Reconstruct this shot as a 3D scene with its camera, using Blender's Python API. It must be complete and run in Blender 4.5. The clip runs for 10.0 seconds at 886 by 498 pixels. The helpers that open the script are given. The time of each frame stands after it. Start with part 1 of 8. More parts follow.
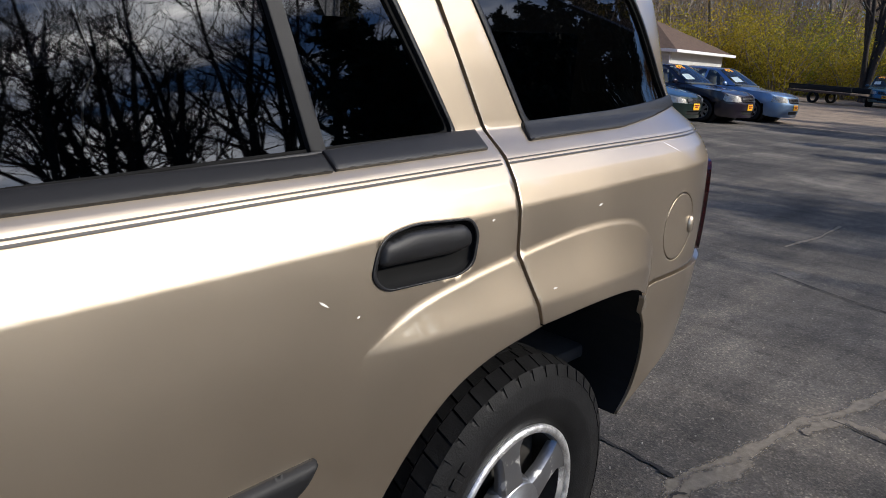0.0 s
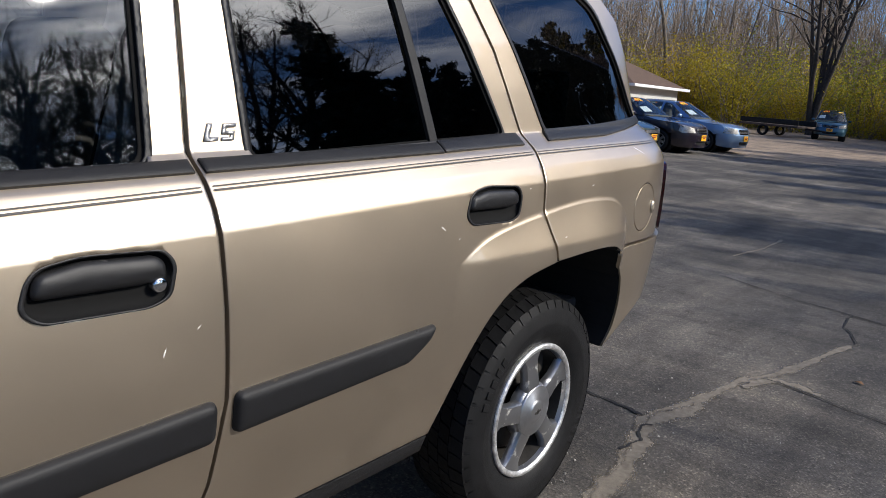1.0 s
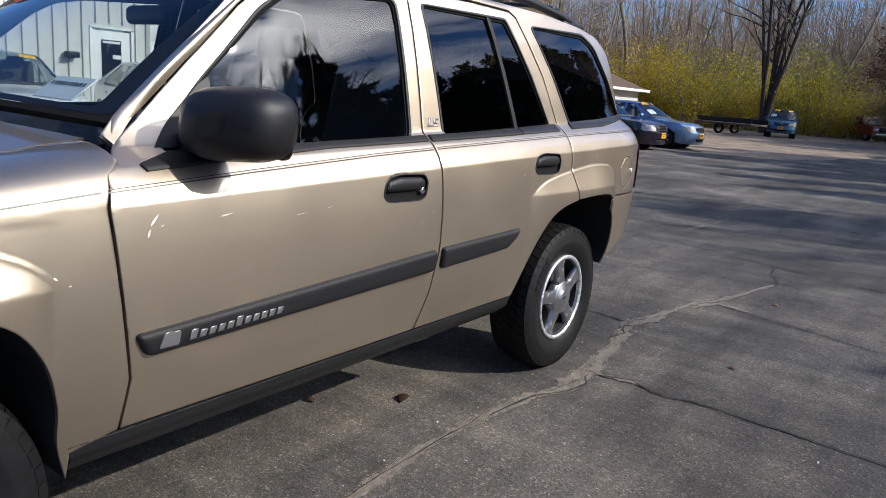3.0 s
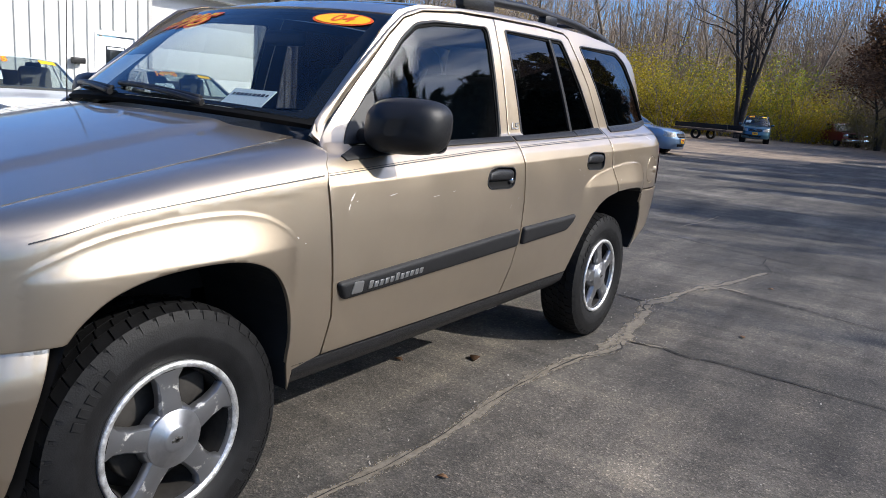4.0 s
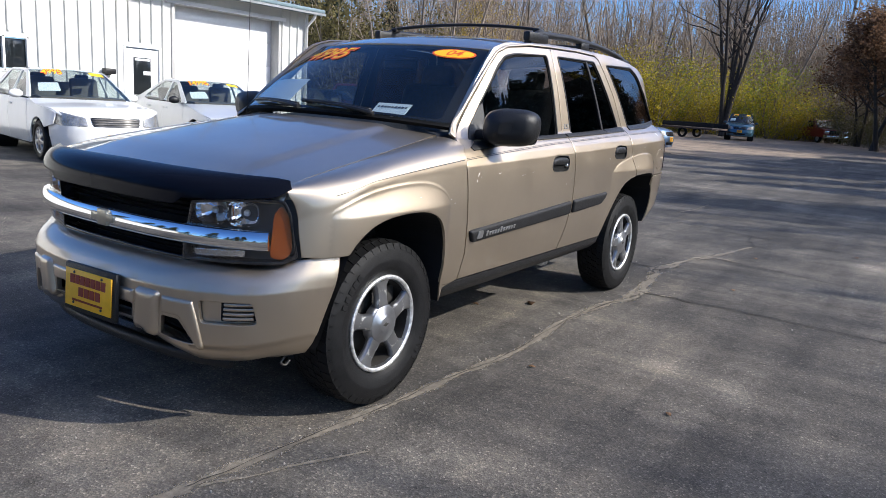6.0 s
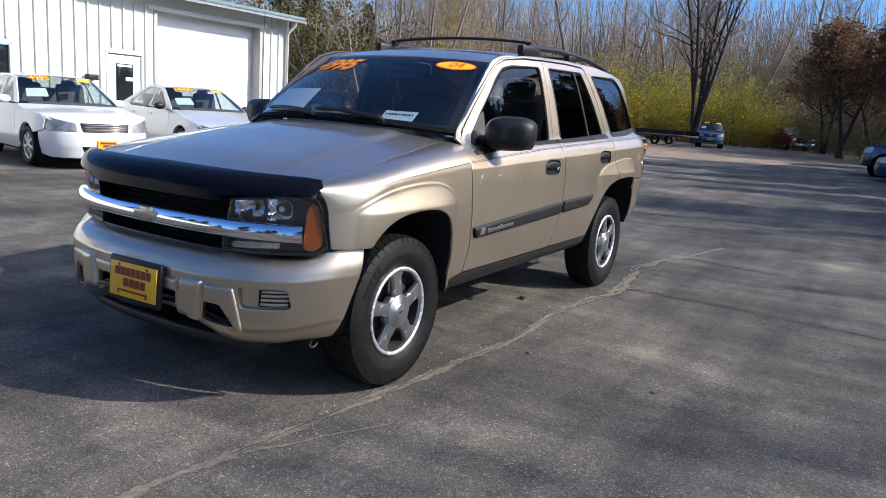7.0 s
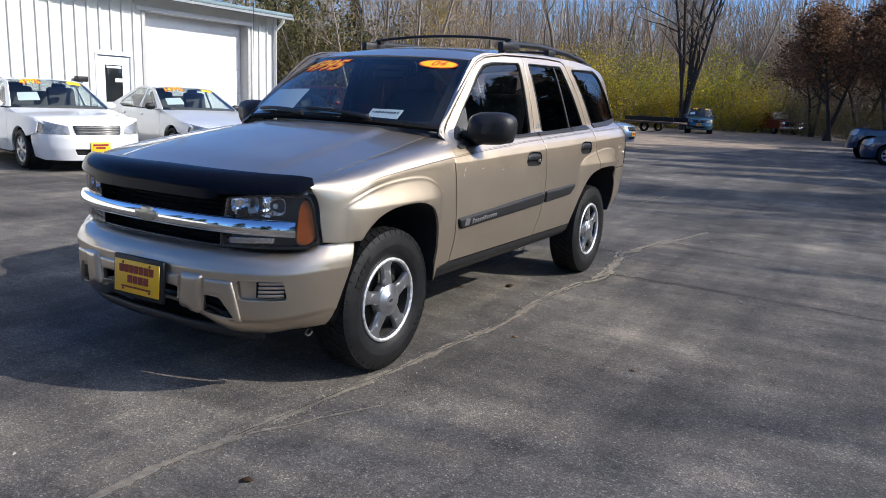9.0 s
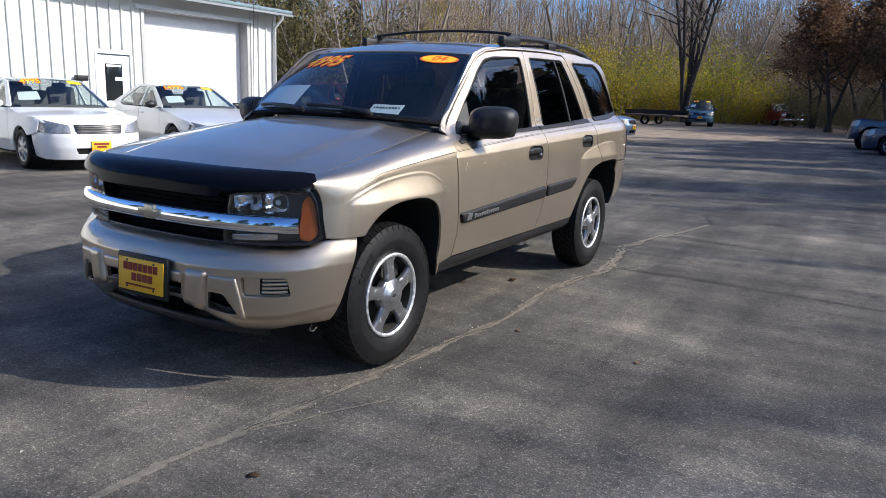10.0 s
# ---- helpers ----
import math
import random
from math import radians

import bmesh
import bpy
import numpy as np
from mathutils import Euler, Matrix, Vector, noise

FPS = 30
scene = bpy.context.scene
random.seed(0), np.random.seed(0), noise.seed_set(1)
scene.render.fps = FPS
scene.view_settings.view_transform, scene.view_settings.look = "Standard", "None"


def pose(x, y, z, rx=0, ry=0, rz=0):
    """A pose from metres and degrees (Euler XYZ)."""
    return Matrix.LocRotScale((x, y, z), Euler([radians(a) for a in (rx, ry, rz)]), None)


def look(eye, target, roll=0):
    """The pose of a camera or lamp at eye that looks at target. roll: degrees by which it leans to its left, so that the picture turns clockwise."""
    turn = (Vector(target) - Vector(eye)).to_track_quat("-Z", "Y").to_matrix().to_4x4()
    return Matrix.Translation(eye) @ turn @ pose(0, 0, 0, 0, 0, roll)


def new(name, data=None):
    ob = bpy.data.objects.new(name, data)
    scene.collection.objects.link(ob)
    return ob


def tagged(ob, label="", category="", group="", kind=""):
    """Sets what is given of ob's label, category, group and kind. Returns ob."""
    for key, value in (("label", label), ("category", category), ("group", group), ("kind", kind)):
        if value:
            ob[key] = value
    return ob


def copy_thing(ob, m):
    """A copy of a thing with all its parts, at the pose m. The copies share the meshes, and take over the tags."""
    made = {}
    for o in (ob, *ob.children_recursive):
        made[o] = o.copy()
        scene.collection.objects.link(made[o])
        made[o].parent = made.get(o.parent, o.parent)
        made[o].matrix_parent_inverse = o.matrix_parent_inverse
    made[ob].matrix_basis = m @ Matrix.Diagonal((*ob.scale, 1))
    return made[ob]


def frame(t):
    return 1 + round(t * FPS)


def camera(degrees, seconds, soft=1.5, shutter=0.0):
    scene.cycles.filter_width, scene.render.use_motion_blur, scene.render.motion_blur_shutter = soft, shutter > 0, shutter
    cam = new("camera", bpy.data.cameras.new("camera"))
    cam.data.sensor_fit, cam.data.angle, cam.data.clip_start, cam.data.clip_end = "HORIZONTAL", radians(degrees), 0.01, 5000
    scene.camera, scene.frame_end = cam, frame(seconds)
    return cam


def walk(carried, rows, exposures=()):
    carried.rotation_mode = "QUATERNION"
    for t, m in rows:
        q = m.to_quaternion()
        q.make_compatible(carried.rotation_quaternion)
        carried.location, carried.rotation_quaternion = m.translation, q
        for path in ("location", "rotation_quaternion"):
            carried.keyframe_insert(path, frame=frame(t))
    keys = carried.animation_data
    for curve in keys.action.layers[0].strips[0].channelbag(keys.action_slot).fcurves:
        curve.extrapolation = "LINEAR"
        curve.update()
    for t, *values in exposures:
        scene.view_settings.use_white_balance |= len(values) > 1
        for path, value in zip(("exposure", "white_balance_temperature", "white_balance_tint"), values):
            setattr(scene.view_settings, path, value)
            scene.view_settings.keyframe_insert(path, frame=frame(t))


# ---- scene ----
cam = camera(62.9, 10.0, soft=0.8)
PATH = [
    (0.0, (1.628, 1.707, 1.361), (0.342, 3.145, 0.833), 4.2),
    (0.5, (1.792, 1.383, 1.341), (0.519, 2.847, 0.857), 3.8),
    (1.0, (1.925, 1.039, 1.341), (0.696, 2.555, 0.902), 4.6),
    (1.5, (2.083, 0.654, 1.366), (0.884, 2.202, 0.960), 4.7),
    (2.0, (2.284, 0.269, 1.353), (1.102, 1.830, 0.942), 3.8),
    (2.2, (2.355, 0.117, 1.372), (1.176, 1.672, 0.941), 4.3),
    (3.3, (2.443, -0.540, 1.338), (1.304, 1.051, 0.922), 3.8),
    (3.5, (2.440, -0.714, 1.333), (1.313, 0.887, 0.926), 3.5),
    (4.0, (2.441, -1.096, 1.334), (1.334, 0.519, 0.924), 4.5),
    (4.5, (2.501, -1.451, 1.330), (1.399, 0.168, 0.922), 4.5),
    (5.0, (2.557, -1.803, 1.335), (1.458, -0.183, 0.924), 4.4),
    (5.5, (2.651, -2.116, 1.343), (1.554, -0.494, 0.934), 3.9),
    (7.0, (2.763, -2.749, 1.339), (1.737, -1.075, 0.959), 4.0),
    (7.5, (2.797, -2.841, 1.345), (1.798, -1.150, 0.968), 3.9),
    (8.0, (2.877, -2.891, 1.363), (1.876, -1.203, 0.977), 3.4),
    (8.5, (2.895, -2.885, 1.368), (1.886, -1.204, 0.975), 2.9),
    (9.0, (2.897, -2.893, 1.370), (1.888, -1.213, 0.970), 2.6),
    (9.5, (2.895, -2.898, 1.369), (1.885, -1.220, 0.963), 2.3),
    (10.0, (2.895, -2.902, 1.367), (1.885, -1.227, 0.955), 2.0),
]
walk(cam, [(t, look(eye, target, roll)) for t, eye, target, roll in PATH],
     [(0.0, -0.30, 6680, 10), (2.0, -0.02, 6580, 10), (3.5, 0.08, 6520, 10), (4.5, 0.25, 6480, 10), (10.0, 0.16, 6450, 10)])

# ---- sky and sun ----
SUN = Vector((1.40, 0.62, 1.02)).normalized()
world = bpy.data.worlds.new("sky")
scene.world = world
world.use_nodes = True
wt = world.node_tree
sky = wt.nodes.new("ShaderNodeTexSky")
sky.sky_type = "NISHITA"
sky.sun_disc = False
sky.sun_elevation = math.asin(SUN.z)
sky.sun_rotation = math.atan2(SUN.x, SUN.y)
sky.altitude = 250
sky.air_density = 1.2
sky.dust_density = 0.3
sky.ozone_density = 3.5
# thin high cloud drawn over the clear sky
tco = wt.nodes.new("ShaderNodeTexCoord")
stretch = wt.nodes.new("ShaderNodeMapping")
stretch.inputs["Scale"].default_value = (1.0, 1.0, 5.0)
wt.links.new(tco.outputs["Generated"], stretch.inputs["Vector"])
cloud = wt.nodes.new("ShaderNodeTexNoise")
cloud.inputs["Scale"].default_value = 2.6
cloud.inputs["Detail"].default_value = 7
cloud.inputs["Roughness"].default_value = 0.58
wt.links.new(stretch.outputs[0], cloud.inputs["Vector"])
veil = wt.nodes.new("ShaderNodeMapRange")
veil.inputs["From Min"].default_value, veil.inputs["From Max"].default_value = 0.40, 0.66
veil.inputs["To Min"].default_value, veil.inputs["To Max"].default_value = 0.0, 0.9
wt.links.new(cloud.outputs["Fac"], veil.inputs["Value"])
# cloud is brightest round the sun
toward = wt.nodes.new("ShaderNodeVectorMath")
toward.operation = "DOT_PRODUCT"
toward.inputs[1].default_value = SUN
wt.links.new(tco.outputs["Generated"], toward.inputs[0])
halo = wt.nodes.new("ShaderNodeMath")
halo.operation, halo.use_clamp = "POWER", False
halo.inputs[1].default_value = 4.2
positive = wt.nodes.new("ShaderNodeMath")
positive.operation = "MAXIMUM"
positive.inputs[1].default_value = 0.0
wt.links.new(toward.outputs["Value"], positive.inputs[0])
wt.links.new(positive.outputs[0], halo.inputs[0])
lit = wt.nodes.new("ShaderNodeMapRange")
lit.clamp = False
lit.inputs["To Min"].default_value, lit.inputs["To Max"].default_value = 9.0, 135.0
wt.links.new(halo.outputs[0], lit.inputs["Value"])
white = wt.nodes.new("ShaderNodeCombineColor")
for k in range(3):
    wt.links.new(lit.outputs["Result"], white.inputs[k])
over = wt.nodes.new("ShaderNodeMix")
over.data_type = "RGBA"
wt.links.new(white.outputs[0], over.inputs[7])
thick = wt.nodes.new("ShaderNodeMapRange")
thick.inputs["To Min"].default_value, thick.inputs["To Max"].default_value = 0.02, 0.9
wt.links.new(halo.outputs[0], thick.inputs["Value"])
share = wt.nodes.new("ShaderNodeMath")
share.operation = "MULTIPLY"
wt.links.new(veil.outputs["Result"], share.inputs[0])
wt.links.new(thick.outputs["Result"], share.inputs[1])
wt.links.new(share.outputs[0], over.inputs[0])
deep = wt.nodes.new("ShaderNodeMix")
deep.data_type, deep.blend_type = "RGBA", "MULTIPLY"
deep.inputs[0].default_value = 1.0
deep.inputs[7].default_value = (0.70, 1.12, 1.78, 1)
wt.links.new(sky.outputs[0], deep.inputs[6])
wt.links.new(deep.outputs[2], over.inputs[6])
wt.nodes["Background"].inputs["Strength"].default_value = 0.086
wt.links.new(over.outputs[2], wt.nodes["Background"].inputs["Color"])
sun_data = bpy.data.lights.new("sun", "SUN")
sun_data.energy = 5.0
sun_data.angle = radians(0.5)
sun_data.color = (1.0, 0.955, 0.89)
sun_lamp = new("sun", sun_data)
sun_lamp.matrix_world = look(SUN * 100, (0, 0, 0))

# ---- materials ----
def mat(name, color, rough=0.5, metal=0.0, coat=0.0, spec=0.5, vary=0.0, scale=8.0, bump=0.0, bump_scale=60.0, spread=0.0):
    """A surface with two scales of tone variation and fine relief."""
    m = bpy.data.materials.new(name)
    m.use_nodes = True
    nt = m.node_tree
    b = nt.nodes["Principled BSDF"]
    b.inputs["Base Color"].default_value = (*color, 1)
    b.inputs["Roughness"].default_value = rough
    b.inputs["Metallic"].default_value = metal
    b.inputs["Coat Weight"].default_value = coat
    b.inputs["Coat Roughness"].default_value = 0.03
    b.inputs["Specular IOR Level"].default_value = spec
    tc = nt.nodes.new("ShaderNodeTexCoord")
    if vary or spread:
        n1 = nt.nodes.new("ShaderNodeTexNoise")
        n1.inputs["Scale"].default_value = scale
        n1.inputs["Detail"].default_value = 6
        n1.inputs["Roughness"].default_value = 0.65
        nt.links.new(tc.outputs["Object"], n1.inputs["Vector"])
        mr = nt.nodes.new("ShaderNodeMapRange")
        mr.inputs["From Min"].default_value, mr.inputs["From Max"].default_value = 0.3, 0.7
        mr.inputs["To Min"].default_value, mr.inputs["To Max"].default_value = 1 - vary, 1 + vary
        nt.links.new(n1.outputs["Fac"], mr.inputs["Value"])
        last = mr.outputs["Result"]
        if spread:
            oi = nt.nodes.new("ShaderNodeObjectInfo")
            geo = nt.nodes.new("ShaderNodeNewGeometry")
            add = nt.nodes.new("ShaderNodeMath")
            add.operation = "ADD"
            nt.links.new(oi.outputs["Random"], add.inputs[0])
            nt.links.new(geo.outputs["Random Per Island"], add.inputs[1])
            fr = nt.nodes.new("ShaderNodeMath")
            fr.operation = "FRACT"
            nt.links.new(add.outputs[0], fr.inputs[0])
            m2 = nt.nodes.new("ShaderNodeMapRange")
            m2.inputs["To Min"].default_value, m2.inputs["To Max"].default_value = 1 - spread, 1 + spread
            nt.links.new(fr.outputs[0], m2.inputs["Value"])
            mu = nt.nodes.new("ShaderNodeMath")
            mu.operation = "MULTIPLY"
            nt.links.new(last, mu.inputs[0])
            nt.links.new(m2.outputs["Result"], mu.inputs[1])
            last = mu.outputs[0]
        mix = nt.nodes.new("ShaderNodeVectorMath")
        mix.operation = "SCALE"
        mix.inputs[0].default_value = color
        nt.links.new(last, mix.inputs["Scale"])
        nt.links.new(mix.outputs[0], b.inputs["Base Color"])
    if bump:
        n2 = nt.nodes.new("ShaderNodeTexNoise")
        n2.inputs["Scale"].default_value = bump_scale
        n2.inputs["Detail"].default_value = 4
        nt.links.new(tc.outputs["Object"], n2.inputs["Vector"])
        bp = nt.nodes.new("ShaderNodeBump")
        bp.inputs["Strength"].default_value = bump
        bp.inputs["Distance"].default_value = 0.01
        nt.links.new(n2.outputs["Fac"], bp.inputs["Height"])
        nt.links.new(bp.outputs[0], b.inputs["Normal"])
    return m


def car_paint(name, color, metal=1.0, rough=0.36, coat_ior=1.5):
    m = mat(name, color, rough, metal, coat=1.0, vary=0.03, scale=3.0)
    nt = m.node_tree
    b = nt.nodes["Principled BSDF"]
    tc = nt.nodes["Texture Coordinate"]
    n = nt.nodes.new("ShaderNodeTexNoise")
    n.inputs["Scale"].default_value = 5.0
    n.inputs["Detail"].default_value = 8
    nt.links.new(tc.outputs["Object"], n.inputs["Vector"])
    mr = nt.nodes.new("ShaderNodeMapRange")
    mr.inputs["To Min"].default_value, mr.inputs["To Max"].default_value = rough - 0.05, rough + 0.08
    nt.links.new(n.outputs["Fac"], mr.inputs["Value"])
    nt.links.new(mr.outputs["Result"], b.inputs["Roughness"])
    b.inputs["Coat Roughness"].default_value = 0.03
    b.inputs["Coat IOR"].default_value = coat_ior
    return m


def glass(name, tint, rough=0.018, gloss=0.085):
    """Thin tinted sheet: mirror-like gloss by Fresnel over a clear tinted body."""
    m = bpy.data.materials.new(name)
    m.use_nodes = True
    nt = m.node_tree
    nt.nodes.clear()
    out = nt.nodes.new("ShaderNodeOutputMaterial")
    mix = nt.nodes.new("ShaderNodeMixShader")
    tr = nt.nodes.new("ShaderNodeBsdfTransparent")
    gl = nt.nodes.new("ShaderNodeBsdfGlossy")
    lw = nt.nodes.new("ShaderNodeLayerWeight")
    lw.inputs["Blend"].default_value = 0.5
    pw = nt.nodes.new("ShaderNodeMath")
    pw.operation = "POWER"
    pw.inputs[1].default_value = 4.5
    nt.links.new(lw.outputs["Facing"], pw.inputs[0])
    fr = nt.nodes.new("ShaderNodeMapRange")
    fr.inputs["To Min"].default_value, fr.inputs["To Max"].default_value = gloss, 1.0
    nt.links.new(pw.outputs[0], fr.inputs["Value"])
    tr.inputs["Color"].default_value = (*tint, 1)
    gl.inputs["Roughness"].default_value = rough
    nt.links.new(fr.outputs[0], mix.inputs[0])
    nt.links.new(tr.outputs[0], mix.inputs[1])
    nt.links.new(gl.outputs[0], mix.inputs[2])
    nt.links.new(mix.outputs[0], out.inputs[0])
    return m


GOLD = car_paint("pewter_gold_paint", (0.548, 0.454, 0.343), 0.96, 0.42, 1.8)
BLACK_PLASTIC = mat("black_textured_plastic", (0.011, 0.011, 0.012), 0.45, spec=0.4, bump=0.15, bump_scale=900, vary=0.15, scale=20)
GREY_PLASTIC = mat("grey_trim_plastic", (0.0085, 0.0085, 0.0095), 0.58, spec=0.35, bump=0.12, bump_scale=900, vary=0.15, scale=14)
GLOSS_BLACK = mat("gloss_black_plastic", (0.008, 0.008, 0.01), 0.12, vary=0.1)
DARK = mat("dark_underbody", (0.008, 0.008, 0.008), 0.9, vary=0.3, scale=10)
RUBBER = mat("tyre_rubber", (0.0085, 0.0085, 0.009), 0.55, spec=0.2, vary=0.4, scale=18, bump=0.15, bump_scale=220)
SEAL = mat("rubber_seal", (0.006, 0.006, 0.006), 0.8, spec=0.15)
CHROME = mat("chrome", (0.88, 0.88, 0.89), 0.03, 1.0)


def worn_alloy():
    """Grey lacquered alloy with pale patches where the lacquer has peeled."""
    m = mat("worn_cast_alloy", (0.5, 0.5, 0.51), 0.28, 0.9, bump=0.06, bump_scale=150)
    nt = m.node_tree
    b = nt.nodes["Principled BSDF"]
    n = nt.nodes.new("ShaderNodeTexNoise")
    n.inputs["Scale"].default_value, n.inputs["Detail"].default_value, n.inputs["Roughness"].default_value = 17, 7, 0.7
    nt.links.new(nt.nodes["Texture Coordinate"].outputs["Object"], n.inputs["Vector"])
    for lo_, hi_, sock in (((0.33, 0.335, 0.345, 1), (0.72, 0.71, 0.69, 1), "Base Color"), ((0.30, 0.30, 0.30, 1), (0.58, 0.58, 0.58, 1), "Roughness")):
        rp = nt.nodes.new("ShaderNodeValToRGB")
        rp.color_ramp.elements[0].position, rp.color_ramp.elements[0].color = 0.57, lo_
        rp.color_ramp.elements[1].position, rp.color_ramp.elements[1].color = 0.60, hi_
        nt.links.new(n.outputs["Fac"], rp.inputs[0])
        nt.links.new(rp.outputs[0], b.inputs[sock])
    return m


ALLOY = worn_alloy()
ALLOY_BARE = mat("bare_bright_alloy", (0.72, 0.72, 0.72), 0.42, 0.85, vary=0.4, scale=45, bump=0.3, bump_scale=120)
GLASS_TINT = glass("privacy_glass", (0.06, 0.062, 0.07))
GLASS_MID = glass("front_door_glass", (0.56, 0.60, 0.60))
GLASS_CLEAR = glass("clear_glass", (0.80, 0.87, 0.86))
LENS = glass("lamp_lens", (0.93, 0.94, 0.95))
AMBER = mat("amber_lens", (0.33, 0.07, 0.006), 0.15, coat=1.0, vary=0.06, scale=50)
RED_LENS = mat("red_lens", (0.035, 0.002, 0.003), 0.1, coat=1.0)
CLOTH = mat("grey_seat_cloth", (0.09, 0.085, 0.08), 0.9, vary=0.2, scale=30, bump=0.2, bump_scale=400)
DASH = mat("dashboard_vinyl", (0.045, 0.045, 0.047), 0.6, bump=0.15, bump_scale=500)
YELLOW = mat("yellow_sticker", (0.93, 0.55, 0.02), 0.5, vary=0.05)
ORANGE_RED = mat("orange_red_print", (0.78, 0.10, 0.015), 0.5, vary=0.05)
PLATE_YELLOW = mat("yellow_plate", (0.96, 0.50, 0.02), 0.4, vary=0.06, scale=30)
PLATE_RED = mat("red_print", (0.25, 0.015, 0.01), 0.5)
PAPER = mat("white_paper_card", (0.78, 0.80, 0.80), 0.7, vary=0.03)
INK = mat("black_ink", (0.03, 0.03, 0.04), 0.6)
BADGE = mat("silver_badge", (0.27, 0.27, 0.27), 0.35, 0.7)
STRIPE = mat("dark_pinstripe", (0.05, 0.045, 0.04), 0.4)
STEEL = mat("dull_steel", (0.10, 0.095, 0.09), 0.5, 0.8, vary=0.3, scale=30)


# ---- ground, building and woods ----
def asphalt_mat():
    """Worn grey asphalt: stone grains, paler and darker patches, long streaks of tone."""
    m = mat("worn_asphalt", (0.1, 0.1, 0.1), 0.9, spec=0.25)
    nt = m.node_tree
    b = nt.nodes["Principled BSDF"]
    tc = nt.nodes["Texture Coordinate"]
    def noise_n(scale, detail, rough=0.6, stretch=None):
        n = nt.nodes.new("ShaderNodeTexNoise")
        n.inputs["Scale"].default_value, n.inputs["Detail"].default_value, n.inputs["Roughness"].default_value = scale, detail, rough
        if stretch:
            mp = nt.nodes.new("ShaderNodeMapping")
            mp.inputs["Scale"].default_value = stretch
            mp.inputs["Rotation"].default_value = (0, 0, radians(12))
            nt.links.new(tc.outputs["Object"], mp.inputs["Vector"])
            nt.links.new(mp.outputs[0], n.inputs["Vector"])
        else:
            nt.links.new(tc.outputs["Object"], n.inputs["Vector"])
        return n.outputs["Fac"]
    def ramp(fac, stops):
        r = nt.nodes.new("ShaderNodeValToRGB")
        r.color_ramp.elements[0].position, r.color_ramp.elements[0].color = stops[0][0], (*stops[0][1], 1)
        r.color_ramp.elements[1].position, r.color_ramp.elements[1].color = stops[-1][0], (*stops[-1][1], 1)
        for p, c in stops[1:-1]:
            e = r.color_ramp.elements.new(p)
            e.color = (*c, 1)
        nt.links.new(fac, r.inputs[0])
        return r.outputs[0]
    def mult(a, c, fac=1.0):
        mx = nt.nodes.new("ShaderNodeMix")
        mx.data_type, mx.blend_type = "RGBA", "MULTIPLY"
        mx.inputs[0].default_value = fac
        nt.links.new(a, mx.inputs[6])
        nt.links.new(c, mx.inputs[7])
        return mx.outputs[2]
    base = ramp(noise_n(0.55, 8, 0.66), [(0.30, (0.044, 0.042, 0.040)), (0.45, (0.081, 0.075, 0.068)), (0.56, (0.127, 0.116, 0.102)), (0.68, (0.212, 0.193, 0.166))])
    # stone grains of two sizes
    v = nt.nodes.new("ShaderNodeTexVoronoi")
    v.inputs["Scale"].default_value = 150
    nt.links.new(tc.outputs["Object"], v.inputs["Vector"])
    sep = nt.nodes.new("ShaderNodeSeparateColor")
    nt.links.new(v.outputs["Color"], sep.inputs[0])
    grain = ramp(sep.outputs[0], [(0.0, (0.66, 0.66, 0.67)), (0.55, (0.95, 0.95, 0.95)), (0.86, (1.15, 1.14, 1.11)), (0.95, (1.5, 1.47, 1.42)), (1.0, (2.2, 2.15, 2.05))])
    # pale gravel chips lying loose, thick in some patches and absent in others
    v2 = nt.nodes.new("ShaderNodeTexVoronoi")
    v2.inputs["Scale"].default_value = 42
    nt.links.new(tc.outputs["Object"], v2.inputs["Vector"])
    dot = nt.nodes.new("ShaderNodeMath")
    dot.operation = "SUBTRACT"
    nt.links.new(noise_n(1.6, 5, 0.7), dot.inputs[0])
    nt.links.new(v2.outputs["Distance"], dot.inputs[1])
    chips = ramp(dot.outputs[0], [(0.34, (1.0, 1.0, 1.0)), (0.42, (1.55, 1.50, 1.42)), (0.52, (2.2, 2.1, 1.95))])
    fine = ramp(noise_n(45, 6, 0.7), [(0.3, (0.76, 0.76, 0.76)), (0.7, (1.24, 1.23, 1.21))])
    streak = ramp(noise_n(2.2, 6, 0.65, (1.0, 0.12, 1.0)), [(0.34, (0.66, 0.66, 0.67)), (0.5, (0.98, 0.98, 0.98)), (0.66, (1.34, 1.30, 1.24))])
    cross_streak = ramp(noise_n(5.0, 5, 0.6, (0.10, 1.0, 1.0)), [(0.36, (0.84, 0.84, 0.84)), (0.5, (1, 1, 1)), (0.66, (1.20, 1.18, 1.14))])
    spots = ramp(noise_n(6, 5, 0.72), [(0.30, (0.62, 0.61, 0.60)), (0.42, (1, 1, 1)), (0.72, (1.10, 1.09, 1.06))])
    col = mult(mult(mult(mult(mult(mult(base, grain), fine), streak), cross_streak), spots), chips)
    nt.links.new(col, b.inputs["Base Color"])
    bp = nt.nodes.new("ShaderNodeBump")
    bp.inputs["Strength"].default_value, bp.inputs["Distance"].default_value = 0.8, 0.003
    nt.links.new(v.outputs["Distance"], bp.inputs["Height"])
    nt.links.new(bp.outputs[0], b.inputs["Normal"])
    return m


ASPHALT = asphalt_mat()


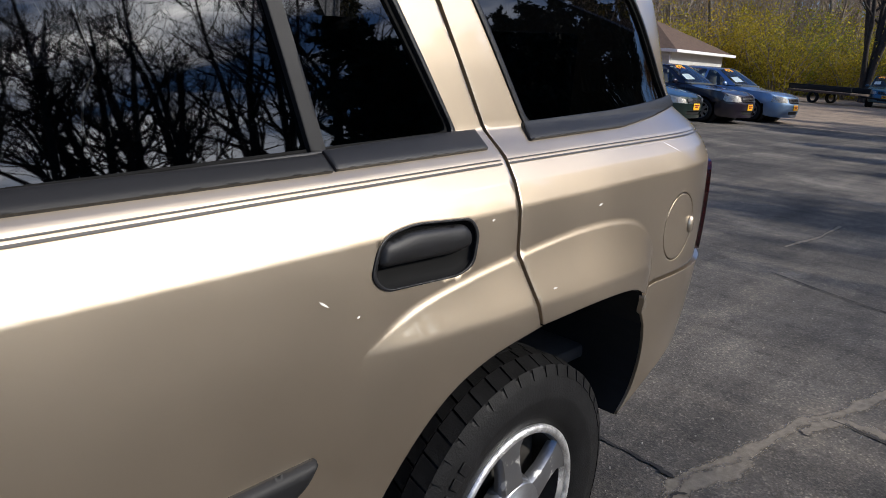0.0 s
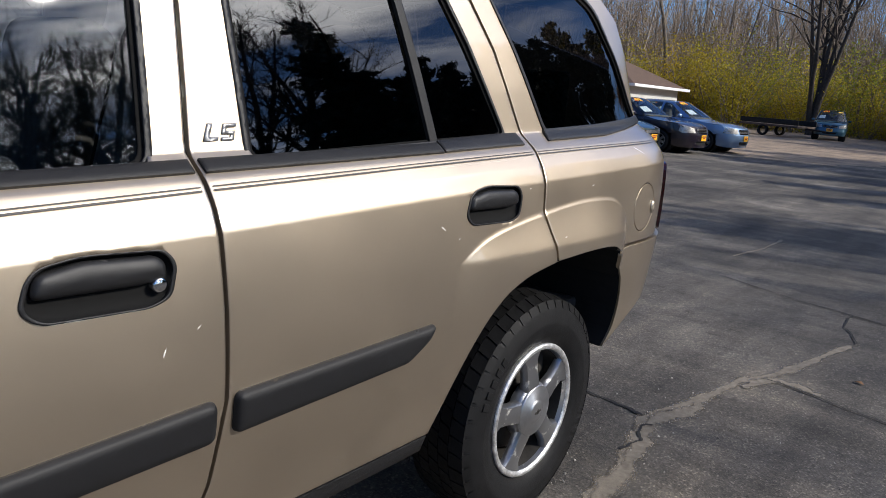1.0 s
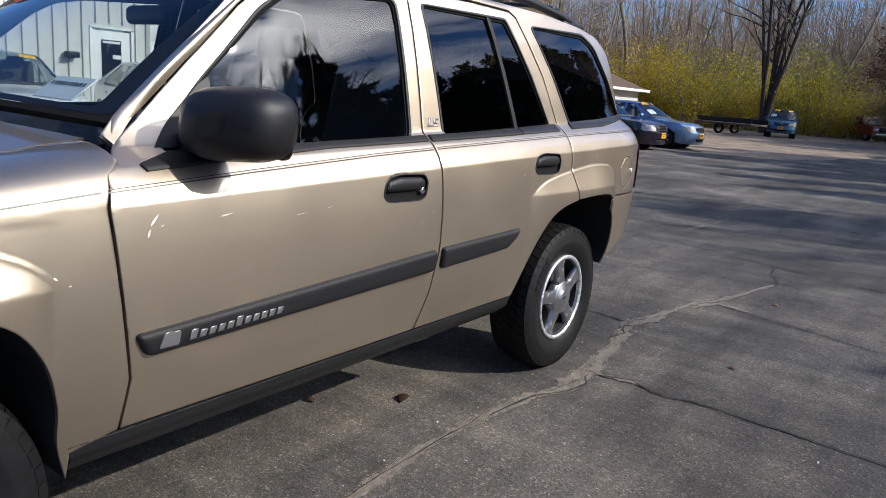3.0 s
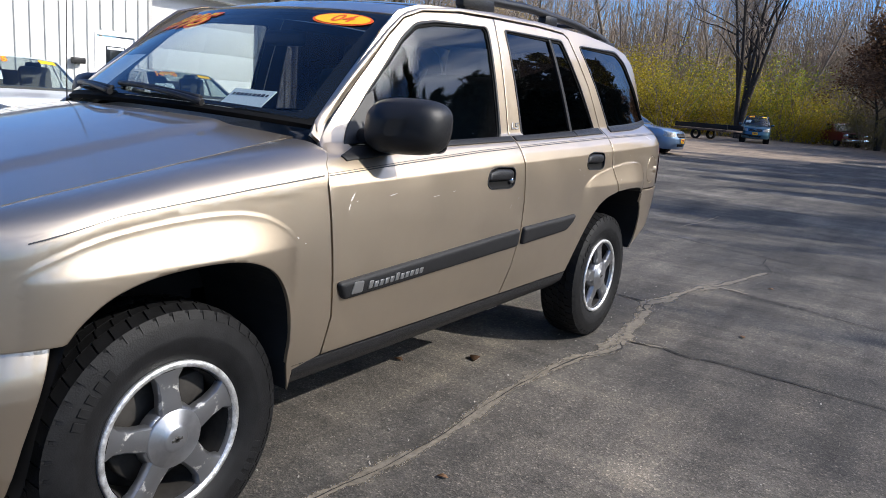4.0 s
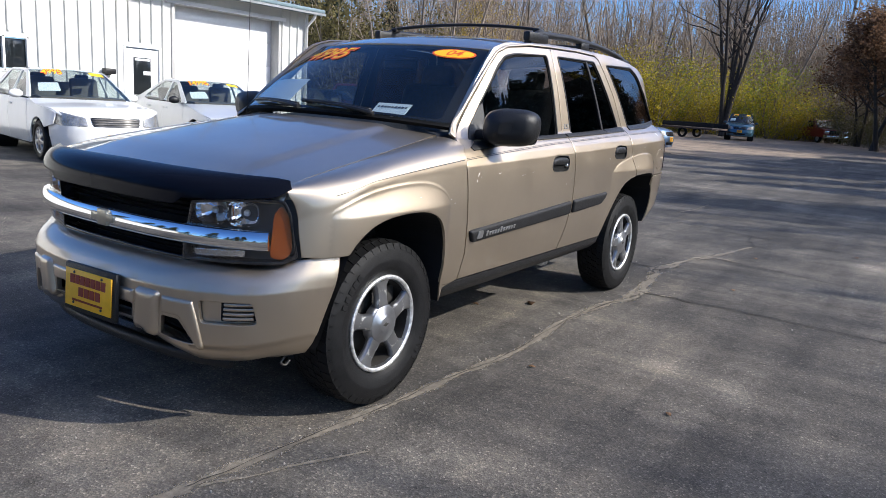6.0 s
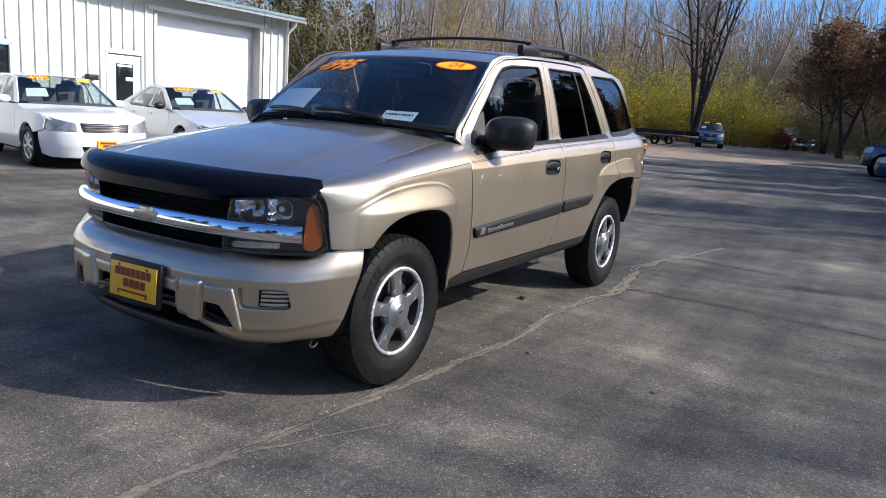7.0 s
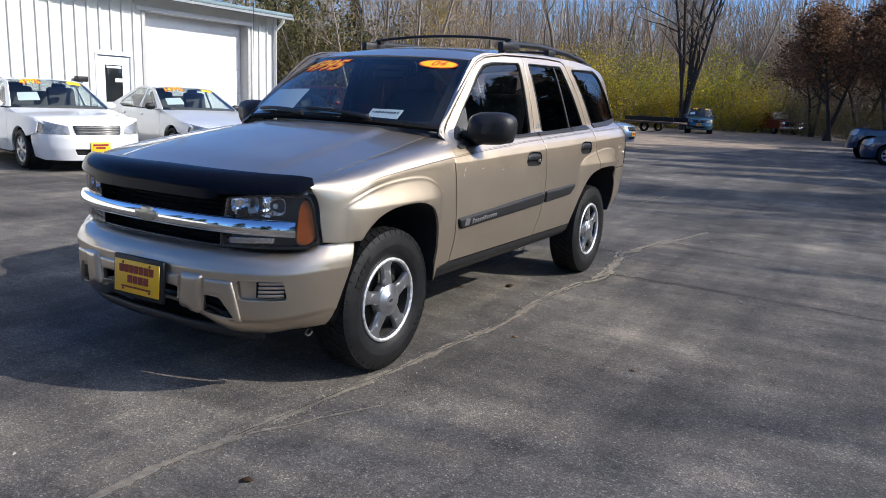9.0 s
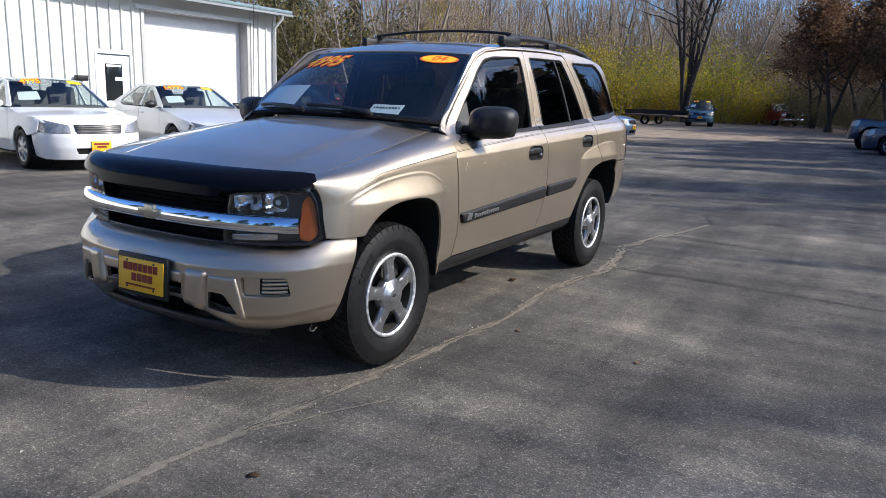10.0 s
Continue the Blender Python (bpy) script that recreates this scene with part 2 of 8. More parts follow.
def sand_mat():
    """Tan sand lying in and along a crack, thinning out to its sides."""
    m = mat("sand_in_crack", (0.215, 0.185, 0.145), 0.95, vary=0.35, scale=25, bump=0.6, bump_scale=150)
    nt = m.node_tree
    at = nt.nodes.new("ShaderNodeAttribute")
    at.attribute_name = "sand"
    n = nt.nodes.new("ShaderNodeTexNoise")
    n.inputs["Scale"].default_value, n.inputs["Detail"].default_value, n.inputs["Roughness"].default_value = 16, 8, 0.75
    nt.links.new(nt.nodes["Texture Coordinate"].outputs["Object"], n.inputs["Vector"])
    add = nt.nodes.new("ShaderNodeMath")
    nt.links.new(n.outputs["Fac"], add.inputs[0])
    nt.links.new(at.outputs["Fac"], add.inputs[1])
    mr = nt.nodes.new("ShaderNodeMapRange")
    mr.inputs["From Min"].default_value, mr.inputs["From Max"].default_value = 0.55, 1.10
    mr.inputs["To Max"].default_value = 0.85
    nt.links.new(add.outputs[0], mr.inputs["Value"])
    tr = nt.nodes.new("ShaderNodeBsdfTransparent")
    mx = nt.nodes.new("ShaderNodeMixShader")
    nt.links.new(mr.outputs[0], mx.inputs[0])
    nt.links.new(tr.outputs[0], mx.inputs[1])
    nt.links.new(nt.nodes["Principled BSDF"].outputs[0], mx.inputs[2])
    nt.links.new(mx.outputs[0], nt.nodes["Material Output"].inputs["Surface"])
    return m


CRACK_FILL = sand_mat()
CRACK_DARK = mat("open_crack", (0.018, 0.017, 0.016), 0.95, vary=0.3, scale=30)
DIRT = mat("leafy_dirt", (0.24, 0.18, 0.125), 0.95, vary=0.45, scale=1.3, bump=0.6, bump_scale=20)
FOREST_FLOOR = mat("forest_floor", (0.10, 0.075, 0.045), 0.95, vary=0.5, scale=2.5, bump=0.8, bump_scale=8)
METAL_WHITE = mat("white_metal_siding", (0.66, 0.655, 0.62), 0.5, vary=0.06, scale=1.5)
WHITE_PAINT = mat("white_door_paint", (0.80, 0.80, 0.79), 0.5, vary=0.04, scale=3)
TRIM_TEAL = mat("teal_grey_trim", (0.16, 0.22, 0.24), 0.5, vary=0.1)
ROOF_METAL = mat("grey_metal_roof", (0.45, 0.47, 0.48), 0.4, 0.3, vary=0.1, scale=1)
SHINGLE = mat("brown_shingle", (0.10, 0.062, 0.042), 0.9, vary=0.25, scale=5, bump=0.4, bump_scale=30)
SIDING = mat("pale_siding", (0.55, 0.55, 0.52), 0.7, vary=0.06, scale=2)
DARK_GLASS = mat("dark_window_pane", (0.015, 0.018, 0.02), 0.05)
BARK = mat("grey_brown_bark", (0.25, 0.205, 0.16), 0.95, vary=0.45, scale=6, bump=0.7, bump_scale=25, spread=0.35)
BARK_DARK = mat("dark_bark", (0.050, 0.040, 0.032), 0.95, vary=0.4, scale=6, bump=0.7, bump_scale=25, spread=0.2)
TWIG = mat("bare_twigs", (0.27, 0.21, 0.155), 0.95, spread=0.3, vary=0.2)
NEEDLES = mat("dark_needles", (0.022, 0.036, 0.018), 0.8, spread=0.4, vary=0.3, scale=3)


def leaf_mat(name, color, spread):
    """Leaves let some sun through."""
    m = mat(name, color, 0.7, spec=0.15, vary=0.25, scale=1.2, spread=spread)
    nt = m.node_tree
    b = nt.nodes["Principled BSDF"]
    tr = nt.nodes.new("ShaderNodeBsdfTranslucent")
    mx = nt.nodes.new("ShaderNodeMixShader")
    mx.inputs[0].default_value = 0.45
    nt.links.new(b.inputs["Base Color"].links[0].from_socket, tr.inputs["Color"])
    nt.links.new(b.outputs[0], mx.inputs[1])
    nt.links.new(tr.outputs[0], mx.inputs[2])
    nt.links.new(mx.outputs[0], nt.nodes["Material Output"].inputs["Surface"])
    return m


LEAF_GREEN = leaf_mat("yellow_green_leaves", (0.50, 0.41, 0.055), 0.5)
LEAF_LIME = leaf_mat("green_leaves", (0.30, 0.33, 0.06), 0.4)
LEAF_YELLOW = leaf_mat("yellow_leaves", (0.52, 0.38, 0.05), 0.4)
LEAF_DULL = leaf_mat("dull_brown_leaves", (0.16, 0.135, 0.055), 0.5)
LEAF_BROWN = leaf_mat("russet_oak_leaves", (0.185, 0.108, 0.062), 0.5)

# ---- building tools ----
from mathutils.geometry import delaunay_2d_cdt


def thing(name, label, category, loc=(0, 0, 0), rz=0.0, group="", kind=""):
    ob = new(name)
    ob.empty_display_size = 0.1
    ob.matrix_world = pose(*loc, 0, 0, rz)
    return tagged(ob, label, category, group, kind)


def from_data(name, verts, faces, normals=None, smooth=True):
    me = bpy.data.meshes.new(name)
    me.from_pydata([tuple(map(float, v)) for v in verts], [], [tuple(map(int, f)) for f in faces])
    me.update()
    if smooth:
        me.polygons.foreach_set("use_smooth", [True] * len(me.polygons))
    if normals is not None:
        me.normals_split_custom_set_from_vertices([tuple(map(float, n)) for n in normals])
    return me


def part(name, src, material, parent, label="", m=None):
    """One mesh object under a thing or a part. src: a bmesh or a mesh."""
    if isinstance(src, bmesh.types.BMesh):
        me = bpy.data.meshes.new(name)
        src.to_mesh(me)
        src.free()
        src = me
    if material is not None and not src.materials:
        src.materials.append(material)
    ob = new(name, src)
    if parent is not None:
        ob.parent = parent
    if m is not None:
        ob.matrix_basis = m
    if label:
        ob["label"] = label
    return ob


def smooth_by_angle(bm, deg=35):
    for f in bm.faces:
        f.smooth = True
    lim = radians(deg)
    for e in bm.edges:
        if len(e.link_faces) != 2 or e.calc_face_angle(3.2) > lim:
            e.smooth = False
    return bm


def box(size, at=(0, 0, 0), bevel=0.0, rot=None, bm=None, seg=2):
    """A box with rounded edges, added to bm."""
    own = bmesh.new()
    bmesh.ops.create_cube(own, size=1.0)
    bmesh.ops.scale(own, vec=size, verts=own.verts)
    if bevel:
        bmesh.ops.bevel(own, geom=own.edges[:], offset=bevel, segments=seg, affect="EDGES", profile=0.5)
    smooth_by_angle(own, 40)
    mx = Matrix.Translation(at) @ (rot.to_4x4() if rot is not None else Matrix())
    own.transform(mx)
    if bm is None:
        return own
    return merge(bm, own)


def merge(bm, other):
    me = bpy.data.meshes.new("t")
    other.to_mesh(me)
    other.free()
    bm.from_mesh(me)
    bpy.data.meshes.remove(me)
    return bm


def tube(points, radius, sides=8, bm=None, closed=False, caps=True):
    """A round bar along points; radius is a number or one for each point."""
    bm = bm or bmesh.new()
    pts = [Vector(p) for p in points]
    n = len(pts)
    rad = radius if isinstance(radius, (list, tuple)) else [radius] * n
    rings = []
    up = None
    for i, p in enumerate(pts):
        a = pts[(i - 1) % n] if (closed or i > 0) else p
        b = pts[(i + 1) % n] if (closed or i < n - 1) else p
        d = (b - a).normalized()
        if up is None:
            up = d.orthogonal().normalized()
            rad = [float(r) for r in rad]
        side = d.cross(up).normalized()
        up = side.cross(d).normalized()
        rings.append([bm.verts.new(p + rad[i] * (math.cos(k * math.tau / sides) * up + math.sin(k * math.tau / sides) * side)) for k in range(sides)])
    for i in range(n if closed else n - 1):
        r0, r1 = rings[i], rings[(i + 1) % n]
        for k in range(sides):
            f = bm.faces.new((r0[k], r0[(k + 1) % sides], r1[(k + 1) % sides], r1[k]))
            f.smooth = True
    if caps and not closed:
        bm.faces.new(rings[0][::-1])
        bm.faces.new(rings[-1])
    return bm


def lathe(profile, sides=48, axis="x", bm=None, closed=False):
    """Turn (radius, along) points round the axis."""
    bm = bm or bmesh.new()
    rings = []
    for r, a in profile:
        ring = []
        for k in range(sides):
            t = k * math.tau / sides
            c, s = r * math.cos(t), r * math.sin(t)
            ring.append(bm.verts.new((a, c, s) if axis == "x" else (c, s, a)))
        rings.append(ring)
    m = len(rings)
    for i in range(m if closed else m - 1):
        r0, r1 = rings[i], rings[(i + 1) % m]
        for k in range(sides):
            f = bm.faces.new((r0[k], r0[(k + 1) % sides], r1[(k + 1) % sides], r1[k]))
            f.smooth = True
    return bm


def spline(points, per=6, closed=False):
    """A smooth line through the points (Catmull-Rom)."""
    P = np.array(points, float)
    n = len(P)
    out = []
    for i in range(n if closed else n - 1):
        p1, p2 = P[i % n], P[(i + 1) % n]
        p0 = P[(i - 1) % n] if (closed or i > 0) else 2 * p1 - p2
        p3 = P[(i + 2) % n] if (closed or i < n - 2) else 2 * p2 - p1
        for k in range(per):
            t = k / per
            out.append(0.5 * (2 * p1 + (p2 - p0) * t + (2 * p0 - 5 * p1 + 4 * p2 - p3) * t * t + (3 * p1 - p0 - 3 * p2 + p3) * t ** 3))
    if not closed:
        out.append(P[-1])
    return [tuple(p) for p in out]


def rounded(outline, r, per=4):
    """Corners of a polygon cut round by r."""
    P = [np.array(p, float) for p in outline]
    out = []
    for i, p in enumerate(P):
        a, b = P[i - 1], P[(i + 1) % len(P)]
        da, db = a - p, b - p
        la, lb = np.linalg.norm(da), np.linalg.norm(db)
        k = min(r, la * 0.45, lb * 0.45)
        s, e = p + da / la * k, p + db / lb * k
        for j in range(per + 1):
            t = j / per
            out.append(tuple((1 - t) ** 2 * s + 2 * t * (1 - t) * p + t * t * e))
    return out


def dense(line, step):
    out = []
    n = len(line)
    for i in range(n):
        a, b = np.array(line[i], float), np.array(line[(i + 1) % n], float)
        k = max(1, int(math.ceil(np.linalg.norm(b - a) / step)))
        for j in range(k):
            out.append(a + (b - a) * j / k)
    return np.array(out)


def inside(pts, poly):
    x, y = pts[:, 0], pts[:, 1]
    res = np.zeros(len(pts), bool)
    n = len(poly)
    for i in range(n):
        (x0, y0), (x1, y1) = poly[i - 1], poly[i]
        if y0 == y1:
            continue
        c = ((y0 > y) != (y1 > y)) & (x < (x1 - x0) * (y - y0) / (y1 - y0) + x0)
        res ^= c
    return res


def near(pts, poly, closed=True):
    """Distance of each point from a line of points."""
    best = np.full(len(pts), 1e9)
    n = len(poly)
    for i in range(0 if closed else 1, n):
        a, b = np.array(poly[i - 1], float), np.array(poly[i], float)
        d = b - a
        L = max(float(d @ d), 1e-12)
        t = np.clip(((pts - a) @ d) / L, 0, 1)
        q = pts - (a + t[:, None] * d)
        best = np.minimum(best, np.hypot(q[:, 0], q[:, 1]))
    return best


def panel(name, outline, surf, holes=(), step=0.03, thick=0.012, lift=0.0, flip=False, edge=0.7, mirror=False, crown=None, lip=0.004, lines=()):
    """A sheet cut to an outline in the (u, v) plane of a surface, with holes and turned-in edges.
    surf takes arrays u, v and gives points; its normal is dU x dV (turned over by flip)."""
    loops = [dense(outline, step * 0.8)] + [dense(h, step * 0.6) for h in holes]
    lo, hi = loops[0].min(0), loops[0].max(0)
    gx, gy = np.meshgrid(np.arange(lo[0] + step * 0.5, hi[0], step), np.arange(lo[1] + step * 0.5, hi[1], step))
    gx = gx + (np.arange(gx.shape[0]) % 2)[:, None] * step * 0.5
    g = np.stack([gx.ravel(), gy.ravel()], 1)
    keep = inside(g, loops[0])
    for h in loops[1:]:
        keep &= ~inside(g, h)
    g = g[keep]
    for l in loops:
        if len(g):
            g = g[near(g, l) > step * 0.45]
    rings = [lip] if (lip and not crown) else ([crown[1] * t for t in (0.18, 0.5, 1.0)] if crown else [])
    if crown and len(g):
        for l in loops:
            g = g[near(g, l) > crown[1] * 1.3]
    for off in rings:
        rim = []
        for k, l in enumerate(loops):
            d = np.roll(l, -1, 0) - np.roll(l, 1, 0)
            nrm = np.stack([-d[:, 1], d[:, 0]], 1) / np.maximum(np.linalg.norm(d, axis=1), 1e-9)[:, None]
            for sgn in (1, -1):
                q = l + nrm * off * sgn
                good = inside(q, loops[0])
                for h in loops[1:]:
                    good &= ~inside(q, h)
                q = q[good]
                for l2 in loops:
                    if len(q):
                        q = q[near(q, l2) > off * 0.93]
                rim.append(q)
        g = np.concatenate([g] + rim)
    feats = []
    for l in lines:
        q = np.array(l, float)
        good = inside(q, loops[0])
        for h in loops[1:]:
            good &= ~inside(q, h)
        for l2 in loops:
            good &= near(q, l2) > lip * 1.6
        if good.any() and len(g):
            run = np.flatnonzero(good)
            for cut in np.split(run, np.flatnonzero(np.diff(run) > 1) + 1):
                if len(cut) > 1 and len(g):
                    g = g[near(g, q[cut], False) > step * 0.5]
        feats.append((q, good))
    allp = np.concatenate(loops + [g])
    edges, k = [], 0
    for l in loops:
        m = len(l)
        edges += [(k + i, k + (i + 1) % m) for i in range(m)]
        k += m
    k = len(allp)
    for q, good in feats:
        idx = np.full(len(q), -1)
        idx[good] = k + np.arange(good.sum())
        k += int(good.sum())
        allp = np.concatenate([allp, q[good]])
        edges += [(int(idx[i]), int(idx[i + 1])) for i in range(len(q) - 1) if idx[i] >= 0 and idx[i + 1] >= 0]
    vs, _, fs, orig, _, _ = delaunay_2d_cdt([Vector(p) for p in allp], edges, [], 0, 1e-6)
    P = np.array([tuple(v) for v in vs])
    T = np.array([f for f in fs if len(f) == 3])
    c = P[T].mean(1)
    ok = inside(c, loops[0])
    for h in loops[1:]:
        ok &= ~inside(c, h)
    T = T[ok]
    u, v = P[:, 0], P[:, 1]
    e = 0.002
    X = surf(u, v)
    N = np.cross(surf(u + e, v) - surf(u - e, v), surf(u, v + e) - surf(u, v - e))
    N /= np.maximum(np.linalg.norm(N, axis=1), 1e-12)[:, None]
    if flip:
        N = -N
    X = X + N * lift
    if crown:
        dd = np.full(len(P), 1e9)
        for l in loops:
            dd = np.minimum(dd, near(P, l))
        X = X + N * (crown[0] * np.sqrt(np.clip(1 - (1 - np.clip(dd / crown[1], 0, 1)) ** 2, 0, 1)))[:, None]
    # winding that agrees with the normals
    a2, b2 = P[T[:, 1]] - P[T[:, 0]], P[T[:, 2]] - P[T[:, 0]]
    wrong = (a2[:, 0] * b2[:, 1] - a2[:, 1] * b2[:, 0] < 0) != flip
    T[wrong] = T[wrong][:, ::-1]
    verts, faces, normals = list(X), [tuple(t) for t in T], N.copy()
    if thick:
        cnt = {}
        for t in T:
            for i in range(3):
                a, b = int(t[i]), int(t[(i + 1) % 3])
                cnt[(a, b)] = 1
        rim_d = np.full(len(P), 1e9)
        for l in loops:
            rim_d = np.minimum(rim_d, near(P, l))
        border = [(a, b) for a, b in cnt if (b, a) not in cnt and rim_d[a] < 1e-5 and rim_d[b] < 1e-5]
        ring = {}
        extra = []
        outdir = {}
        for a, b in border:
            d = X[b] - X[a]
            o = np.cross(d, N[a])
            o /= max(np.linalg.norm(o), 1e-9)
            for q in (a, b):
                outdir[q] = outdir.get(q, 0) + o
        base = len(verts)
        for q, o in outdir.items():
            o = o / max(np.linalg.norm(o), 1e-9)
            ring[q] = (base + len(extra), base + len(extra) + 1)
            extra += [X[q], X[q] - N[q] * thick]
            normals[q] = normals[q] + o * edge
            normals[q] /= max(np.linalg.norm(normals[q]), 1e-9)
        en = []
        for q, o in outdir.items():
            o = o / max(np.linalg.norm(o), 1e-9)
            en += [o, o]
        verts += extra
        normals = np.concatenate([normals, np.array(en)])
        for a, b in border:
            a0, a1 = ring[a]
            b0, b1 = ring[b]
            faces.append((b0, a0, a1, b1))
    verts, normals = np.array(verts), np.array(normals)
    if mirror:
        verts[:, 0] *= -1
        normals[:, 0] *= -1
        faces = [f[::-1] for f in faces]
    return from_data(name, verts, faces, None if crown else normals)


def tone(zs, xs, soft=0.008):
    """A smoothed line through (z, x) corners, as a function of z."""
    t = np.linspace(min(zs) - 0.1, max(zs) + 0.1, 4000)
    y = np.interp(t, zs, xs)
    h = t[1] - t[0]
    k = np.arange(-int(4 * soft / h), int(4 * soft / h) + 1) * h
    w = np.exp(-0.5 * (k / soft) ** 2)
    w /= w.sum()
    y = np.convolve(np.pad(y, len(k) // 2, mode="edge"), w, mode="valid")
    return lambda z: np.interp(z, t, y)


def step01(t):
    t = np.clip(t, 0, 1)
    return t * t * (3 - 2 * t)


def text_mesh(body, size, shear=0.0, extrude=0.0, bold=0.0):
    """Lettering as a mesh, centred, in the xy plane."""
    cu = bpy.data.curves.new("lettering", "FONT")
    cu.body, cu.size, cu.shear, cu.extrude, cu.offset = body, size, shear, extrude, bold
    cu.align_x, cu.align_y = "CENTER", "CENTER"
    cu.resolution_u = 3
    ob = new("lettering", cu)
    dg = bpy.context.evaluated_depsgraph_get()
    me = bpy.data.meshes.new_from_object(ob.evaluated_get(dg))
    bpy.data.objects.remove(ob)
    me.materials.clear()
    return me


def laid(me, place):
    """Move the vertices of a flat mesh on to a surface: place(x, y, z) gives the point."""
    for v in me.vertices:
        v.co = place(v.co.x, v.co.y, v.co.z)
    me.update()
    return me


# ---- ground ----
def structure(ob, label, category="ground"):
    return tagged(ob, label, category, kind="structure")


structure(part("ground", from_data("ground", [(-600, -600, 0), (600, -600, 0), (600, 600, 0), (-600, 600, 0)], [(0, 1, 2, 3)]), ASPHALT, None), "worn grey cracked asphalt car lot with patchy tone", "ground")


def blob(name, outline, z, material, label):
    me = panel(name, outline, lambda u, v: np.stack([u, v, 0 * u + z], 1), step=6.0, thick=0, lip=0)
    return structure(part(name, me, material, None), label)


rng = random.Random(4)


def wavy(points, amp, per=8):
    return [(x + rng.uniform(-amp, amp), y + rng.uniform(-amp, amp)) for x, y in spline(points, per, closed=True)]


blob("gravel_yard", wavy([(-30, 27.5), (-9.5, 26.0), (-5.4, 23.4), (-2.5, 24.5), (-1.4, 29.5), (0.8, 35.5), (14, 35), (30, 40), (25, 75), (-30, 75)], 0.35), 0.004, DIRT, "pale dirt and gravel yard strewn with fallen leaves")
blob("forest_floor", wavy([(-70, 52), (-40, 56), (-18, 61), (-5, 63), (3.5, 50), (8, 32), (10, 16), (10, 4), (11, -10), (16, -40), (160, -60), (170, 150), (-160, 150), (-120, 60)], 0.6), 0.010, FOREST_FLOOR, "brown leaf-covered forest floor at the edge of the lot")


def ribbon(name, points, width, z, material, label, wob=0.012, seed=1):
    r = random.Random(seed)
    pts = spline(points, 14)
    verts, faces = [], []
    n = len(pts)
    for i, (x, y) in enumerate(pts):
        a, b = np.array(pts[max(i - 1, 0)]), np.array(pts[min(i + 1, n - 1)])
        d = (b - a) / max(np.linalg.norm(b - a), 1e-6)
        nx, ny = -d[1], d[0]
        o = 0.45 * wob * (math.sin(i * 0.21 + seed) + 0.5 * math.sin(i * 0.53 + 2.1 * seed)) + r.uniform(-1, 1) * (0.05 * width if width > 0.03 else 0.35 * width)
        w = width * (0.85 + 0.25 * math.sin(i * 0.33 + 3 * seed) + 0.15 * math.sin(i * 0.91 + seed)) * (0.25 if i in (0, n - 1) else 1)
        for s_ in (-1, 0, 1):
            verts.append((x + nx * (o + s_ * w / 2), y + ny * (o + s_ * w / 2), z))
    for i in range(n - 1):
        for k in (0, 1):
            faces.append((3 * i + k + 1, 3 * i + k, 3 * i + k + 3, 3 * i + k + 4))
    me = from_data(name, verts, faces)
    at = me.attributes.new("sand", "FLOAT", "POINT")
    at.data.foreach_set("value", [0.0, 0.95, 0.0] * n)
    return structure(part(name, me, material, None), label, "crack")


MAIN = [(0.63, -4.1), (0.72, -2.6), (0.77, -1.54), (0.77, -1.25), (0.81, -0.98), (0.82, -0.78), (0.86, -0.37), (0.89, 0.0), (0.91, 0.36), (0.94, 0.73), (0.96, 1.17), (0.92, 1.75), (0.92, 2.11), (0.94, 2.37), (0.99, 2.61), (0.98, 2.95), (0.95, 3.19), (0.93, 3.44), (0.85, 3.74), (0.81, 3.92), (0.88, 4.22), (0.95, 4.68), (1.02, 4.86), (1.11, 5.23), (1.24, 5.87)]
SAND_L, DARK_L = "sand-filled crack running along the asphalt", "thin dark crack in the asphalt"
ribbon("pavement_crack", MAIN, 0.095, 0.004, CRACK_FILL, SAND_L, 0.012, 1)
ribbon("pavement_crack", [(0.98, 2.70), (1.02, 2.95), (0.98, 3.15), (0.95, 3.40), (0.88, 3.70), (0.86, 3.95), (0.93, 4.25)], 0.13, 0.0048, CRACK_FILL, SAND_L, 0.02, 7)
ribbon("pavement_crack", [(0.90, 1.95), (0.94, 2.15), (0.97, 2.45), (1.06, 2.73), (1.03, 2.92)], 0.09, 0.0052, CRACK_FILL, SAND_L, 0.015, 11)
ribbon("pavement_crack", [(0.94, 2.13), (0.98, 2.45), (1.07, 2.73), (1.04, 2.90)], 0.010, 0.0075, CRACK_DARK, DARK_L, 0.02, 12)
ribbon("pavement_crack", [(0.87, 3.55), (0.88, 3.66), (0.84, 3.78), (0.86, 3.86)], 0.014, 0.0078, CRACK_DARK, DARK_L, 0.02, 13)
ribbon("pavement_crack", [(1.00, 4.62), (1.06, 4.86), (1.16, 4.87), (1.30, 4.84)], 0.10, 0.0056, CRACK_FILL, SAND_L, 0.02, 14)
ribbon("pavement_crack", MAIN[4:13], 0.005, 0.0075, CRACK_DARK, DARK_L, 0.016, 2)
ribbon("pavement_crack", [(1.01, 2.95), (1.13, 2.96), (1.23, 2.99), (1.41, 2.94), (1.60, 2.97), (1.83, 2.97), (2.45, 2.92), (3.4, 2.86), (5.0, 2.7)], 0.014, 0.0062, CRACK_DARK, DARK_L, 0.014, 3)
ribbon("pavement_crack", [(1.01, 2.95), (1.13, 2.965), (1.27, 2.985)], 0.06, 0.0058, CRACK_FILL, SAND_L, 0.014, 15)
ribbon("pavement_crack", [(0.1, 4.0), (0.55, 3.95), (0.79, 3.92)], 0.020, 0.0062, CRACK_DARK, DARK_L, 0.01, 4)
